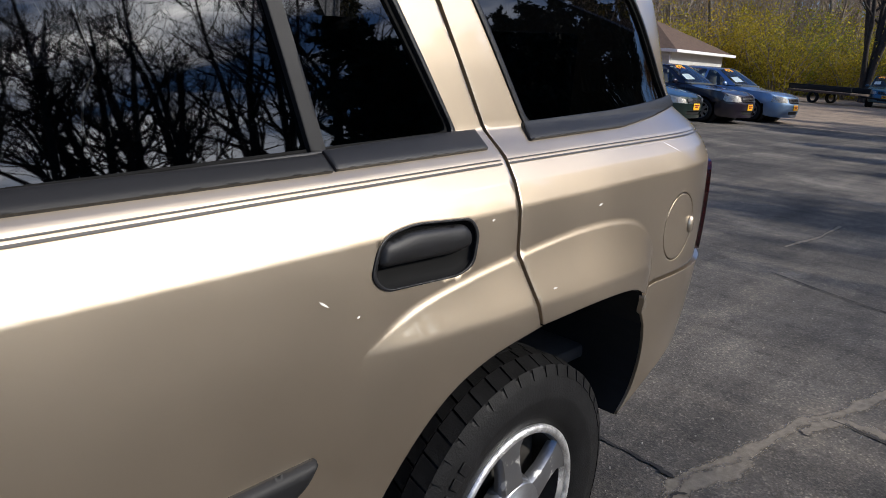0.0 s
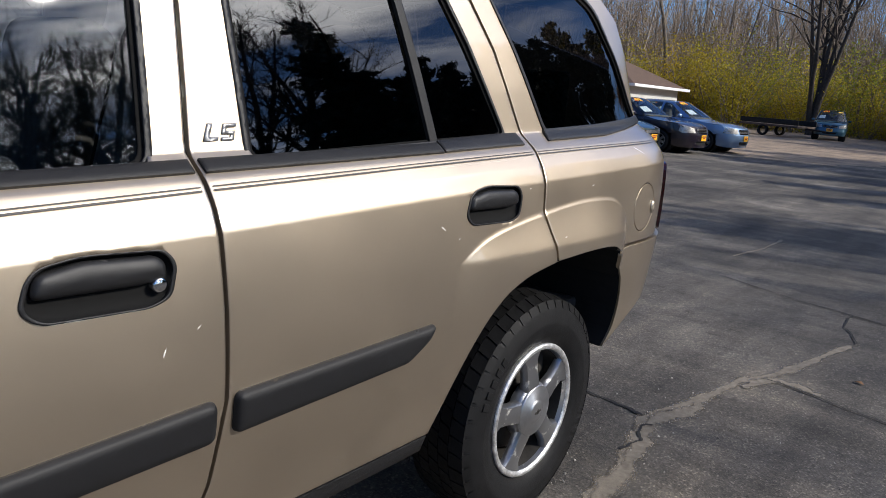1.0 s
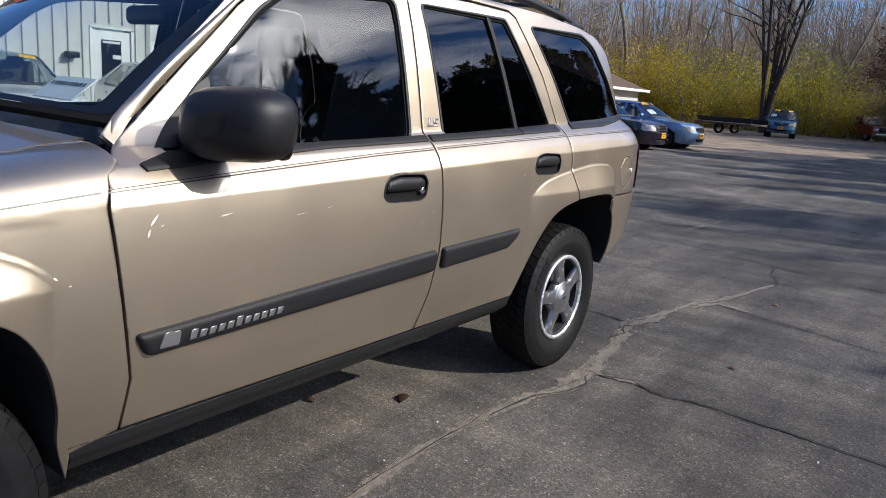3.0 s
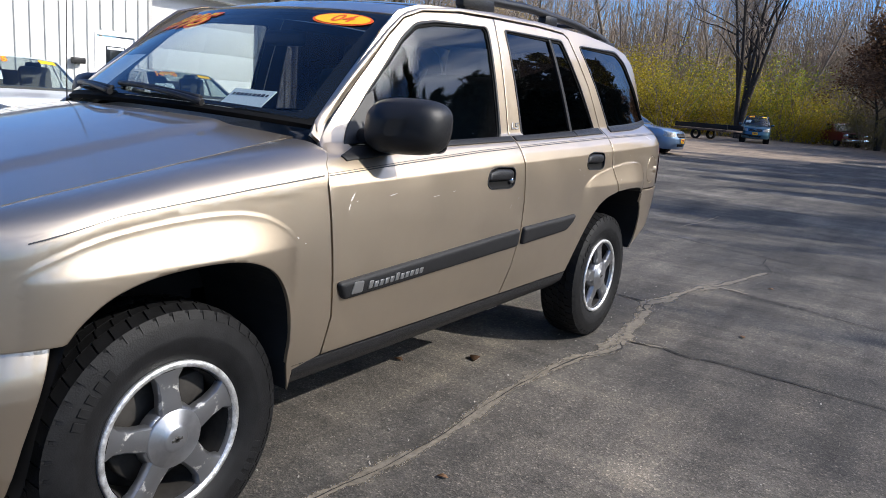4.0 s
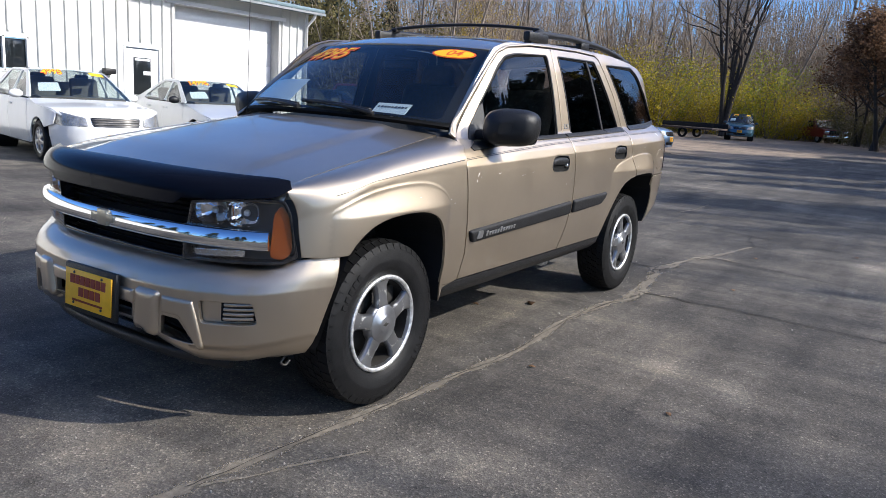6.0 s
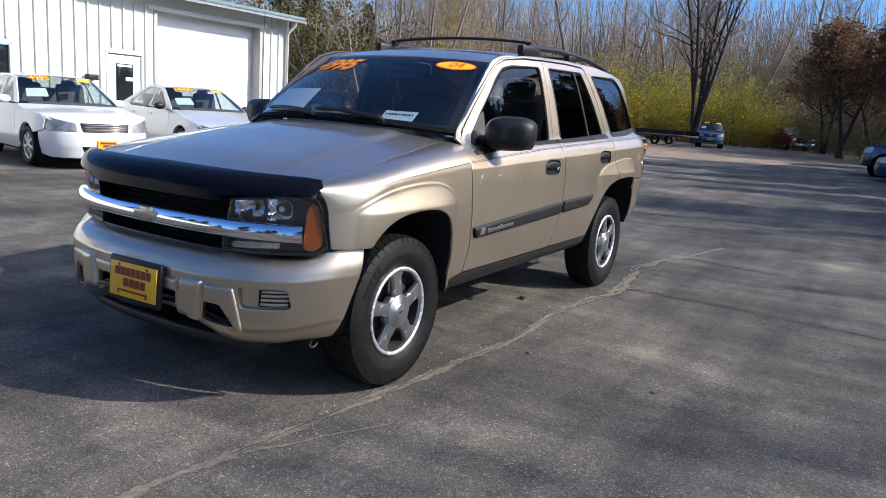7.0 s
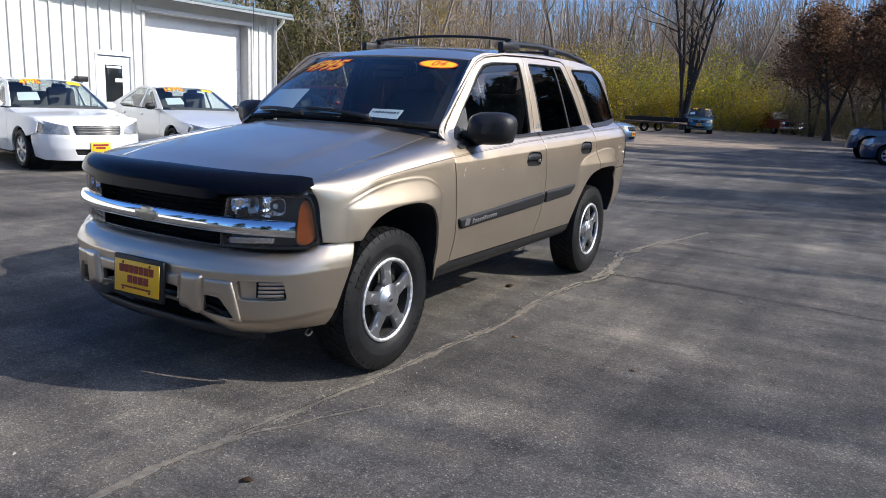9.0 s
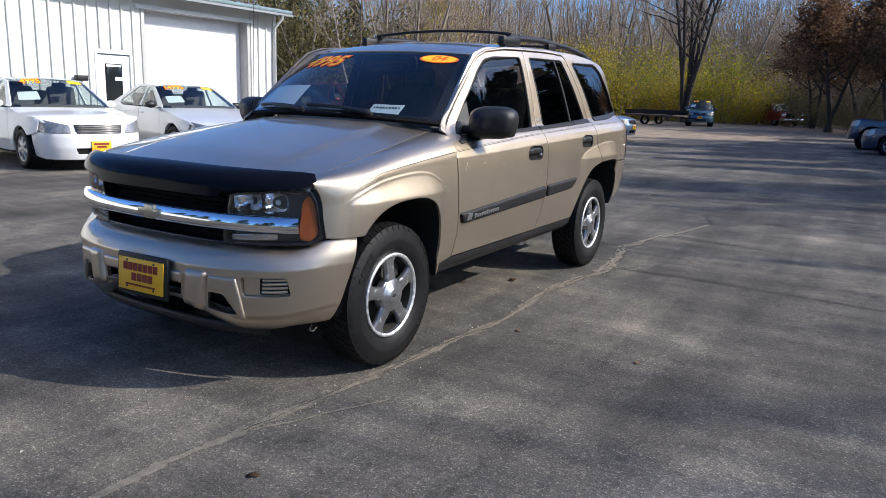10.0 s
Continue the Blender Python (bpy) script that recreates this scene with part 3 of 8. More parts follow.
ribbon("pavement_crack", [(1.04, 4.85), (1.18, 4.82), (1.49, 4.76), (1.80, 4.68), (1.99, 4.62), (2.6, 4.52), (4.0, 4.45)], 0.012, 0.0062, CRACK_DARK, DARK_L, 0.014, 5)
ribbon("pavement_crack", [(0.05, 6.98), (0.55, 6.78), (1.08, 6.65), (2.1, 6.36)], 0.016, 0.0062, CRACK_DARK, DARK_L, 0.02, 6)
ribbon("pavement_crack", [(1.24, 5.87), (1.20, 6.10), (1.10, 6.40), (1.08, 6.65)], 0.012, 0.0066, CRACK_DARK, DARK_L, 0.03, 16)
ribbon("pavement_crack", [(-0.15, 7.9), (-0.1, 8.6), (-0.1, 9.35)], 0.07, 0.0044, CRACK_FILL, SAND_L, 0.02, 8)
ribbon("pavement_crack", [(0.83, -0.95), (0.96, -0.65), (1.12, -0.37)], 0.035, 0.0046, CRACK_FILL, SAND_L, 0.02, 9)

# grit scattered on the asphalt near the car
bm = bmesh.new()
for k in range(900):
    x, y = rng.uniform(-0.5, 4.0), rng.uniform(-2.8, 6.5)
    if k < 220:
        x, y = 0.86 + rng.gauss(0, 0.12), rng.uniform(-2.5, 4.5)
    r = rng.uniform(0.002, 0.006)
    m = Matrix.Translation((x, y, r * 0.3)) @ Euler((rng.random() * 6, rng.random() * 6, rng.random() * 6)).to_matrix().to_4x4() @ Matrix.Diagonal((r * rng.uniform(0.7, 1.5), r, r * 0.6, 1))
    bmesh.ops.create_icosphere(bm, subdivisions=1, radius=1.0, matrix=m) if k < 250 else bmesh.ops.create_cone(bm, segments=4, radius1=1.0, radius2=0.3, depth=1.0, cap_ends=True, matrix=m)
tagged(part("grit", bm, mat("pale_grit", (0.27, 0.25, 0.22), 0.9, spread=0.6, vary=0.2), None), "pale grit and small stones scattered on the asphalt", "gravel", kind="stuff")


def leaf(loc, turn, s):
    bm = bmesh.new()
    pts = [(0, -0.5, 0), (0.22, -0.2, 0.10), (0.30, 0.1, 0.14), (0.12, 0.4, 0.05), (0, 0.55, 0), (-0.14, 0.38, 0.06), (-0.30, 0.08, 0.16), (-0.2, -0.22, 0.08)]
    c = bm.verts.new((0, 0, 0.02))
    vs = [bm.verts.new(p) for p in pts]
    for i in range(8):
        bm.faces.new((c, vs[i], vs[(i + 1) % 8])).smooth = True
    bmesh.ops.scale(bm, vec=(s, s, s), verts=bm.verts)
    bmesh.ops.solidify(bm, geom=bm.faces[:], thickness=0.0015)
    return tagged(part("fallen_leaf", bm, LEAF_BROWN, None, m=pose(*loc, 0, 0, turn)), "curled brown fallen leaf on the asphalt", "leaf", "fallen leaves")


for x, y, s in ((0.57, 2.01, 0.09), (1.55, 3.6, 0.05), (1.9, 0.8, 0.04), (1.1, -1.2, 0.05), (0.9, -1.9, 0.04), (2.2, 6.2, 0.07), (1.4, 5.2, 0.05), (0.3, 1.7, 0.06), (1.15, 0.9, 0.04)):
    leaf((x, y, 0.006), rng.uniform(0, 360), s)

# ---- the white metal garage building ----
WX = -13.67
wall = new("wall_garage")
structure(wall, "white ribbed metal wall of the garage building", "wall")
GARAGE = Matrix.Translation((-0.04, -0.30, 0)) @ Matrix.Diagonal((1, 1.0075, 1.01, 1))
wall.matrix_world = GARAGE
for y0_, y1_, z0_, z1_ in ((-26, 5.10, 0, 3.62), (5.10, 6.12, 0, 1.36), (5.10, 6.12, 2.06, 3.62), (6.12, 8.32, 0, 3.62), (8.32, 9.30, 2.12, 3.62), (9.30, 9.62, 0, 3.62), (9.62, 13.28, 3.26, 3.62), (13.28, 14.40, 0, 3.62)):
    part("wall_sheet", box((0.16, y1_ - y0_, z1_ - z0_), (WX - 0.08, (y0_ + y1_) / 2, (z0_ + z1_) / 2)), METAL_WHITE, wall)
box_end = box((9.0, 0.16, 3.62), (WX - 4.6, 14.32, 1.81))
part("end_wall", box_end, METAL_WHITE, wall)


def rib_mesh(h):
    bm = bmesh.new()
    sec = [(0, -0.034), (0.044, -0.026), (0.044, 0.022), (0, 0.040)]
    a = [bm.verts.new((x, y, 0)) for x, y in sec]
    b = [bm.verts.new((x, y, h)) for x, y in sec]
    for k in range(3):
        bm.faces.new((a[k], a[k + 1], b[k + 1], b[k]))
    bm.faces.new(b[::-1])
    me = bpy.data.meshes.new("wall_rib")
    bmesh.ops.recalc_face_normals(bm, faces=bm.faces)
    bm.to_mesh(me)
    return me


RIB_FULL, RIB_DOOR, RIB_WIN, RIB_LOW = rib_mesh(3.56), rib_mesh(1.34), rib_mesh(1.40), rib_mesh(1.33)
k = 0
y = -8.0
while y < 14.35:
    if 9.64 < y < 13.26:
        pass
    elif 8.26 < y < 9.34:
        part("wall_rib", RIB_DOOR, METAL_WHITE, wall, "", Matrix.Translation((WX, y, 2.22)))
    elif 5.02 < y < 6.20:
        part("wall_rib", RIB_WIN, METAL_WHITE, wall, "", Matrix.Translation((WX, y, 2.16)))
        part("wall_rib", RIB_LOW, METAL_WHITE, wall, "", Matrix.Translation((WX, y, 0.0)))
    else:
        part("wall_rib", RIB_FULL, METAL_WHITE, wall, "", Matrix.Translation((WX, y, 0.0)))
    y += 0.305
# grey of the trim, darkened for the shade inside the doorway
JAMB = mat("shaded_jamb_grey", (0.42, 0.41, 0.39), 0.6, vary=0.08, scale=3)
gd = new("door_garage")
gd.matrix_world = GARAGE
structure(gd, "closed white sectional overhead garage door", "door")
for j in range(5):
    part("door_panel", box((0.05, 3.66, 0.648), (WX - 0.33, 11.45, 0.325 + 0.652 * j), 0.003), WHITE_PAINT, gd)
for y in (9.665, 13.235):
    part("door_jamb", box((0.40, 0.10, 3.28), (WX - 0.165, y, 1.64), 0.006), JAMB, gd)
part("lintel", box((0.32, 3.60, 0.06), (WX - 0.18, 11.45, 3.27), 0.004), JAMB, gd)
part("door_header", box((0.10, 3.98, 0.10), (WX + 0.012, 11.45, 3.30), 0.006), WHITE_PAINT, gd)
wd = new("door_walk")
wd.matrix_world = GARAGE
structure(wd, "closed white steel walk door with dark window and sign", "door")
part("door_leaf", box((0.05, 0.90, 2.05), (WX - 0.05, 8.81, 1.03), 0.006), WHITE_PAINT, wd)
for y in (8.33, 9.29):
    part("door_frame", box((0.14, 0.055, 2.12), (WX - 0.045, y, 1.06), 0.005), WHITE_PAINT, wd)
part("door_frame", box((0.14, 1.02, 0.055), (WX - 0.045, 8.81, 2.115), 0.005), WHITE_PAINT, wd)
part("door_pane", box((0.02, 0.46, 0.92), (WX - 0.022, 8.81, 1.40), 0.004), DARK_GLASS, wd)
part("door_sign", box((0.01, 0.20, 0.09), (WX - 0.006, 8.93, 1.50), 0.002), PAPER, wd)
part("door_sign", box((0.01, 0.40, 0.05), (WX - 0.006, 8.81, 1.81), 0.002), PAPER, wd)
part("door_knob", lathe([(0.0, 0.06), (0.028, 0.05), (0.028, 0.02), (0.012, 0.0)], 12), STEEL, wd, "", Matrix.Translation((WX - 0.03, 9.18, 1.0)))
wn = new("window_1")
wn.matrix_world = GARAGE
structure(wn, "dark sliding window in white frame", "window")
for y in (5.36, 5.86):
    part("pane", box((0.03, 0.44, 0.60), (WX - 0.06, y, 1.71), 0.002), DARK_GLASS, wn)
for y in (5.12, 5.61, 6.10):
    part("window_frame", box((0.09, 0.05, 0.72), (WX - 0.02, y, 1.71), 0.004), WHITE_PAINT, wn)
for z in (1.36, 2.06):
    part("window_frame", box((0.09, 1.03, 0.06), (WX - 0.02, 5.61, z), 0.004), WHITE_PAINT, wn)
rf = new("roof_garage")
rf.matrix_world = GARAGE
structure(rf, "low metal garage roof with teal eave trim and gutter", "roof")
slope = Matrix.Rotation(radians(10), 3, "Y")
bm = box((9.6, 41.1, 0.06), (WX - 4.15, -6.0, 4.40), 0.0, rot=slope)
part("roof_sheet", bm, ROOF_METAL, rf)
for k in range(24):
    part("roof_seam", box((9.6, 0.03, 0.03), (WX - 4.15, 14.45 - k * 0.61, 4.445), 0.0, rot=slope), ROOF_METAL, rf)
part("eave_trim", box((0.05, 41.1, 0.17), (WX + 0.42, -6.0, 3.62), 0.006), TRIM_TEAL, rf)
part("gutter", box((0.12, 41.1, 0.10), (WX + 0.50, -6.0, 3.66), 0.03), TRIM_TEAL, rf)
part("soffit", box((0.50, 41.1, 0.02), (WX + 0.18, -6.0, 3.60)), WHITE_PAINT, rf)
dn = new("downspout")
dn.matrix_world = GARAGE
structure(dn, "white downspout at the corner of the garage", "pipe")
part("pipe", tube([(WX + 0.50, 14.2, 3.60), (WX + 0.45, 14.2, 3.45), (WX + 0.09, 14.25, 3.2), (WX + 0.07, 14.25, 0.1)], 0.045, 8), WHITE_PAINT, dn)
lampb = thing("wall_lamp", "dark box floodlight on a bracket against the white wall", "lamp", (WX + 0.08, 7.62, 1.50))
part("lamp_body", box((0.16, 0.27, 0.13), (0, 0, 0), 0.02), BLACK_PLASTIC, lampb)
part("bracket", box((0.16, 0.08, 0.05), (-0.06, 0, -0.06), 0.01), STEEL, lampb)
el = thing("eave_lamp", "small white lamp under the gable corner", "lamp", (WX - 0.6, 14.34, 2.9))
part("lamp_shade", box((0.16, 0.20, 0.26), (0, 0, 0), 0.03), WHITE_PAINT, el)
part("bracket", box((0.05, 0.14, 0.05), (0, -0.10, 0.05), 0.01), WHITE_PAINT, el)

# ---- small house with a brown roof behind the row of cars ----
hs = thing("house", "small pale house with brown hipped shingle roof", "house", (-17.2, 40.4, 0))
part("wall", box((9.0, 7.0, 2.35), (-4.6, 3.6, 1.175), 0.0), SIDING, hs)
for k in range(11):
    part("siding_board", box((9.04, 0.03, 0.19), (-4.6, 0.085, 0.12 + k * 0.21), 0.004, rot=Matrix.Rotation(radians(-5), 3, "X")), SIDING, hs)
bm = bmesh.new()
v = [bm.verts.new(p) for p in ((0.45, -0.45, 2.28), (-9.6, -0.45, 2.28), (-9.6, 7.6, 2.28), (0.45, 7.6, 2.28), (-3.2, 3.6, 4.05), (-6.2, 3.6, 4.05))]
for f in ((0, 4, 5, 1), (1, 5, 2), (2, 5, 4, 3), (3, 4, 0), (0, 1, 2, 3)):
    bm.faces.new([v[i] for i in f])
bmesh.ops.recalc_face_normals(bm, faces=bm.faces)
part("roof", bm, SHINGLE, hs, "brown shingle roof")
part("fascia", box((10.1, 0.04, 0.16), (-4.55, -0.47, 2.24), 0.004), WHITE_PAINT, hs, "white fascia board")
part("fascia", box((0.04, 8.1, 0.16), (0.47, 3.58, 2.24), 0.004), WHITE_PAINT, hs, "white fascia board")
part("downspout", tube([(-0.12, 0.0, 2.2), (-0.12, 0.02, 0.1)], 0.04, 6), WHITE_PAINT, hs)
hw = part("window", box((1.2, 0.05, 1.0), (-3.2, 0.06, 1.35), 0.01), WHITE_PAINT, hs)
part("pane", box((1.06, 0.04, 0.86), (-3.2, 0.045, 1.35), 0.0), DARK_GLASS, hw)

# ---- the gold SUV: front axle at y = 0, front towards -y, left side towards +x ----
FLANK = [(z, 0.928 - (0.24 if z < 0.93 else 0.32) * (z - 0.93) ** 2) for z in np.arange(0.50, 1.051, 0.03)]
SIDE = tone([0.15, 0.36] + [p[0] for p in FLANK] + [1.071, 1.110, 1.150, 1.188, 1.30, 1.42, 1.54, 1.64, 1.69, 1.725, 1.76],
            [0.785, 0.855] + [p[1] for p in FLANK] + [0.9215, 0.903, 0.873, 0.820, 0.794, 0.763, 0.727, 0.690, 0.667, 0.624, 0.53], 0.0025)
PANE = tone([1.00, 1.188, 1.30, 1.42, 1.54, 1.64, 1.69], [0.860, 0.820, 0.794, 0.763, 0.727, 0.690, 0.667], 0.02)
Y0, Y1 = -0.20, 3.25
FLARE_R = spline([(2.332, 0.934), (2.36, 0.952), (2.40, 0.976), (2.457, 0.997), (2.542, 1.014), (2.671, 1.032), (2.881, 1.052),
                  (3.05, 1.050), (3.140, 1.028), (3.205, 0.976), (3.255, 0.88)], 4) + [(3.33, 0.6), (3.3, 0.3), (2.3, 0.3), (2.30, 0.6)]
FLARE_F = spline([(-0.462, 0.872), (-0.43, 0.896), (-0.384, 0.924), (-0.245, 0.966), (-0.047, 0.993), (0.161, 0.996), (0.294, 0.958),
                  (0.384, 0.882), (0.447, 0.777), (0.475, 0.66), (0.46, 0.5)], 4) + [(0.4, 0.3), (-0.6, 0.3), (-0.6, 0.6)]
ARCH_R = spline([(2.335, 0.49), (2.42, 0.70), (2.50, 0.812), (2.60, 0.868), (2.745, 0.897)], 5)
ARCH_R2 = spline([(2.752, 0.898), (2.93, 0.905), (3.08, 0.898), (3.172, 0.866)], 5)
ARCH_R3 = spline([(3.180, 0.856), (3.255, 0.76), (3.292, 0.66), (3.300, 0.56), (3.275, 0.495)], 5)
ARCH_F = spline([(0.40, 0.40), (0.375, 0.50), (0.372, 0.60), (0.345, 0.71), (0.277, 0.808), (0.175, 0.858), (0.05, 0.872), (-0.105, 0.862),
                 (-0.215, 0.828), (-0.286, 0.780), (-0.322, 0.736)], 5)
ARCH_F2 = spline([(-0.325, 0.722), (-0.352, 0.632), (-0.376, 0.534), (-0.396, 0.40), (-0.410, 0.345)], 5)


def inset_line(line, d):
    """A line moved d to its right."""
    q = np.array(line)
    t = np.gradient(q, axis=0)
    t /= np.linalg.norm(t, axis=1)[:, None]
    return q + np.stack([t[:, 1], -t[:, 0]], 1) * d


def feature(poly, n):
    """Mesh lines that follow a flare's foot, its rise and its brow."""
    fine = dense(poly[:n], 0.012)
    fine = fine[: max(i for i, p in enumerate(fine) if np.allclose(p, poly[n - 1], atol=1e-6)) + 1]
    return [inset_line(fine, d) for d in (-0.005, 0.0, 0.006, 0.012, 0.020, 0.026, 0.045, 0.065, 0.085)]


def tilted(y, z):
    """Height in the body's own lines, which rise towards the rear."""
    return z - 0.033 * (np.clip(y, -0.6, 3.6) - 1.4)


def flare(poly, n, u, z, amp, brow, band):
    """A wedge that rises from the outline down to a brow line, then a plain lip down to the wheel.
    band: width of a small ledge just inside the outline."""
    p = np.stack([u, z], 1)
    line = np.array(poly[:n])
    isin = inside(p, poly)
    d = np.where(isin, near(p, poly[:n], False), 0.0)
    top = np.interp(u, line[:, 0], line[:, 1], left=0.0)
    full = float(line[:, 1].max()) - brow
    w = np.clip(top - (z + brow + np.sqrt((z - brow) ** 2 + 0.006 ** 2)) / 2, 0, None)
    w = np.where(u > line[n // 2, 0], np.minimum(w, np.maximum(d * 1.25, 0)), w)
    w = np.where(isin, w, 0.0)
    ledge = 0.0035 * step01(w / 0.007) * step01((top - brow) / 0.06)
    rise = (amp - 0.0035) * (np.clip(w - band, 0, None) / (full - band)) ** 1.25
    fade = 0.35 + 0.65 * step01((z - 0.50) / 0.42)
    return (ledge + rise) * fade


LINES_R, LINES_F = feature(FLARE_R, 41), feature(FLARE_F, 41)
LINES_R += [np.stack([np.arange(2.33, 3.16, 0.012), np.full(70, 0.938 + z)], 1) for z in (-0.006, 0.0, 0.006)]
LINES_F += [np.stack([np.arange(-0.46, 0.42, 0.012), np.full(74, 0.880 + z)], 1) for z in (-0.006, 0.0, 0.006)]
CREASE = [np.stack([np.arange(0.5, 3.7, 0.02), h + 0.033 * (np.arange(0.5, 3.7, 0.02) - 1.4)], 1) for h in (1.066, 1.071, 1.076, 1.107, 1.113, 1.146, 1.152, 1.186, 1.192)]


def side_x(u, z):
    x = SIDE(tilted(u, z)) - 0.010 * ((u - 1.5) / 1.6) ** 2
    x = x - 0.062 * step01((1.15 - u) / 0.6) * step01((z - 1.10) / 0.14)
    x = x - 0.030 * np.clip((u - 2.6) / 0.9, 0, 2) ** 2 * step01((z - 1.15) / 0.2)
    x = x + flare(FLARE_R, 41, u, z, 0.038, 0.938, 0.0) + flare(FLARE_F, 41, u, z, 0.036, 0.880, 0.020)
    return x


def corner_table(a, b, n):
    th = np.linspace(0, math.pi / 2, 600)
    x, y = a * np.sin(th) ** (2 / n), b * np.cos(th) ** (2 / n)
    s = np.concatenate([[0], np.cumsum(np.hypot(np.diff(x), np.diff(y)))])
    return th, s, x


CF_TH, CF_S, CF_X = corner_table(0.92, 0.58, 2.65)
CR_TH, CR_S, _ = corner_table(0.90, 0.60, 3.2)
LF, LR = CF_S[-1], CR_S[-1]


def front_u(x):
    """The u of a point at x on the front, measured round the corner."""
    s = np.interp(abs(x), CF_X, CF_S)
    return Y0 - (LF - s) if x >= 0 else Y0 - LF - s


def wrap(u, z, reach, n=2.65, rear=0.60):
    """The body's skin: along the side, round the front corner (depth reach) and the rear one."""
    u, z = np.asarray(u, float), np.asarray(z, float)
    s = LF - (Y0 - u)
    sign = np.where(s < 0, -1.0, 1.0)
    uu = np.where(s < 0, 2 * (Y0 - LF) - u, u)
    a = side_x(uu, z)
    th = np.interp(np.abs(s), CF_S, CF_TH)
    sn, cs = np.sin(np.clip(th, 1e-6, None)), np.cos(np.clip(th, 0, math.pi / 2 - 1e-6))
    fx, fy = a * sn ** (2 / n) * sign, Y0 - reach * cs ** (2 / n)
    sr = np.clip(u - Y1, 0, LR)
    tr = np.interp(LR - sr, CR_S, CR_TH)
    lean = rear - 0.22 * np.clip(z - 1.15, 0, 1)
    rx, ry = a * np.sin(np.clip(tr, 1e-6, None)) ** (2 / 3.2), Y1 + lean * np.cos(np.clip(tr, 0, math.pi / 2 - 1e-6)) ** (2 / 3.2)
    x = np.where(u < Y0, fx, np.where(u > Y1, rx, a))
    y = np.where(u < Y0, fy, np.where(u > Y1, ry, u))
    return np.stack([x, y, z], 1)


def pane(u, z):
    """The plane of the side windows, carried straight down behind the belt line."""
    P = skin(u, z)
    t = tilted(np.asarray(u, float), np.asarray(z, float))
    P[:, 0] += PANE(t) - SIDE(t)
    return P


def nose_reach(z):
    return np.interp(z, [0.6, 0.7, 0.95, 1.05], [0.52, 0.52, 0.48, 0.44])


def skin(u, z):
    u, z = np.asarray(u, float), np.asarray(z, float)
    P = wrap(u, z, nose_reach(z))
    # the front pillar and its door frame lean in and back
    lean = np.clip((1.70 - u) / 0.9, 0, 1.1) * np.clip((z - 1.185) / 0.42, 0, 1.1)
    return P + lean[:, None] * np.array([-0.020, 0.028, 0.003])


HOOD_Y = [-0.75, -0.54, -0.34, 0.0, 0.25, 0.45, 0.70]
HOOD_X = tone(HOOD_Y, [0.775, 0.775, 0.775, 0.76, 0.735, 0.705, 0.66], 0.03)
HOOD_Z = tone(HOOD_Y, [0.955, 0.990, 1.035, 1.092, 1.130, 1.158, 1.185], 0.03)
FENDER_Z0 = tone([-0.7, -0.5, -0.25, 0.0, 0.2, 0.6], [0.85, 0.885, 0.975, 1.005, 1.015, 1.035], 0.05)
ROLL = 0.22


def fender(u, v):
    """The skin, which above its shoulder rolls over on to the hood's edge."""
    u, v = np.asarray(u, float), np.asarray(v, float)
    z0 = FENDER_Z0(u)
    P = skin(u, np.minimum(v, z0))
    ph = np.clip((v - z0) / ROLL, 0, 1) * math.pi / 2
    B = np.stack([HOOD_X(u), np.maximum(u, -0.62), HOOD_Z(u)], 1)
    c, s = (np.cos(np.clip(ph, 0, math.pi / 2 - 1e-5)) ** 0.80)[:, None], (np.sin(np.clip(ph, 1e-5, None)) ** 0.88)[:, None]
    S = P.copy()
    S[:, :2] = B[:, :2] + (P[:, :2] - B[:, :2]) * c
    S[:, 2:] = P[:, 2:] + (B[:, 2:] - P[:, 2:]) * s
    return np.where((v > z0)[:, None], S, P)


BUMP_IN = tone([0.0, 0.03, 0.06, 0.09, 0.10, 0.30, 0.335, 0.375, 0.40, 0.43, 0.47, 0.60], [0.13, 0.07, 0.030, 0.020, 0.0, 0.0, 0.0, 0.018, 0.036, 0.068, 0.115, 0.25], 0.003)
BUMP_Z = tone([0.0, 0.03, 0.095, 0.36, 0.40, 0.43, 0.47, 0.60], [0.295, 0.305, 0.378, 0.622, 0.657, 0.678, 0.690, 0.700], 0.008)


def bumper(u, v):
    """The front bumper's skin: v runs up its face and back along its shelf."""
    u, v = np.asarray(u, float), np.asarray(v, float)
    s = np.abs(LF - (Y0 - u))
    q = step01((LF - 0.20 - s) / 0.30)
    z = BUMP_Z(v) * q + (0.335 + 0.395 * np.clip(v / 0.47, 0, 1.1)) * (1 - q)
    z = z + 0.115 * q * step01((0.62 - s) / 0.42) * np.clip(1 - v / 0.26, 0, 1)
    P = wrap(u, z, np.full_like(z, 0.625))
    inset = BUMP_IN(v) * (q * 0.72 + 0.28)
    e = 0.003
    D = wrap(u + e, z, np.full_like(z, 0.625)) - wrap(u - e, z, np.full_like(z, 0.625))
    N = np.stack([D[:, 1], -D[:, 0], 0 * z], 1)
    N /= np.linalg.norm(N, axis=1)[:, None]
    return P - N * inset[:, None]


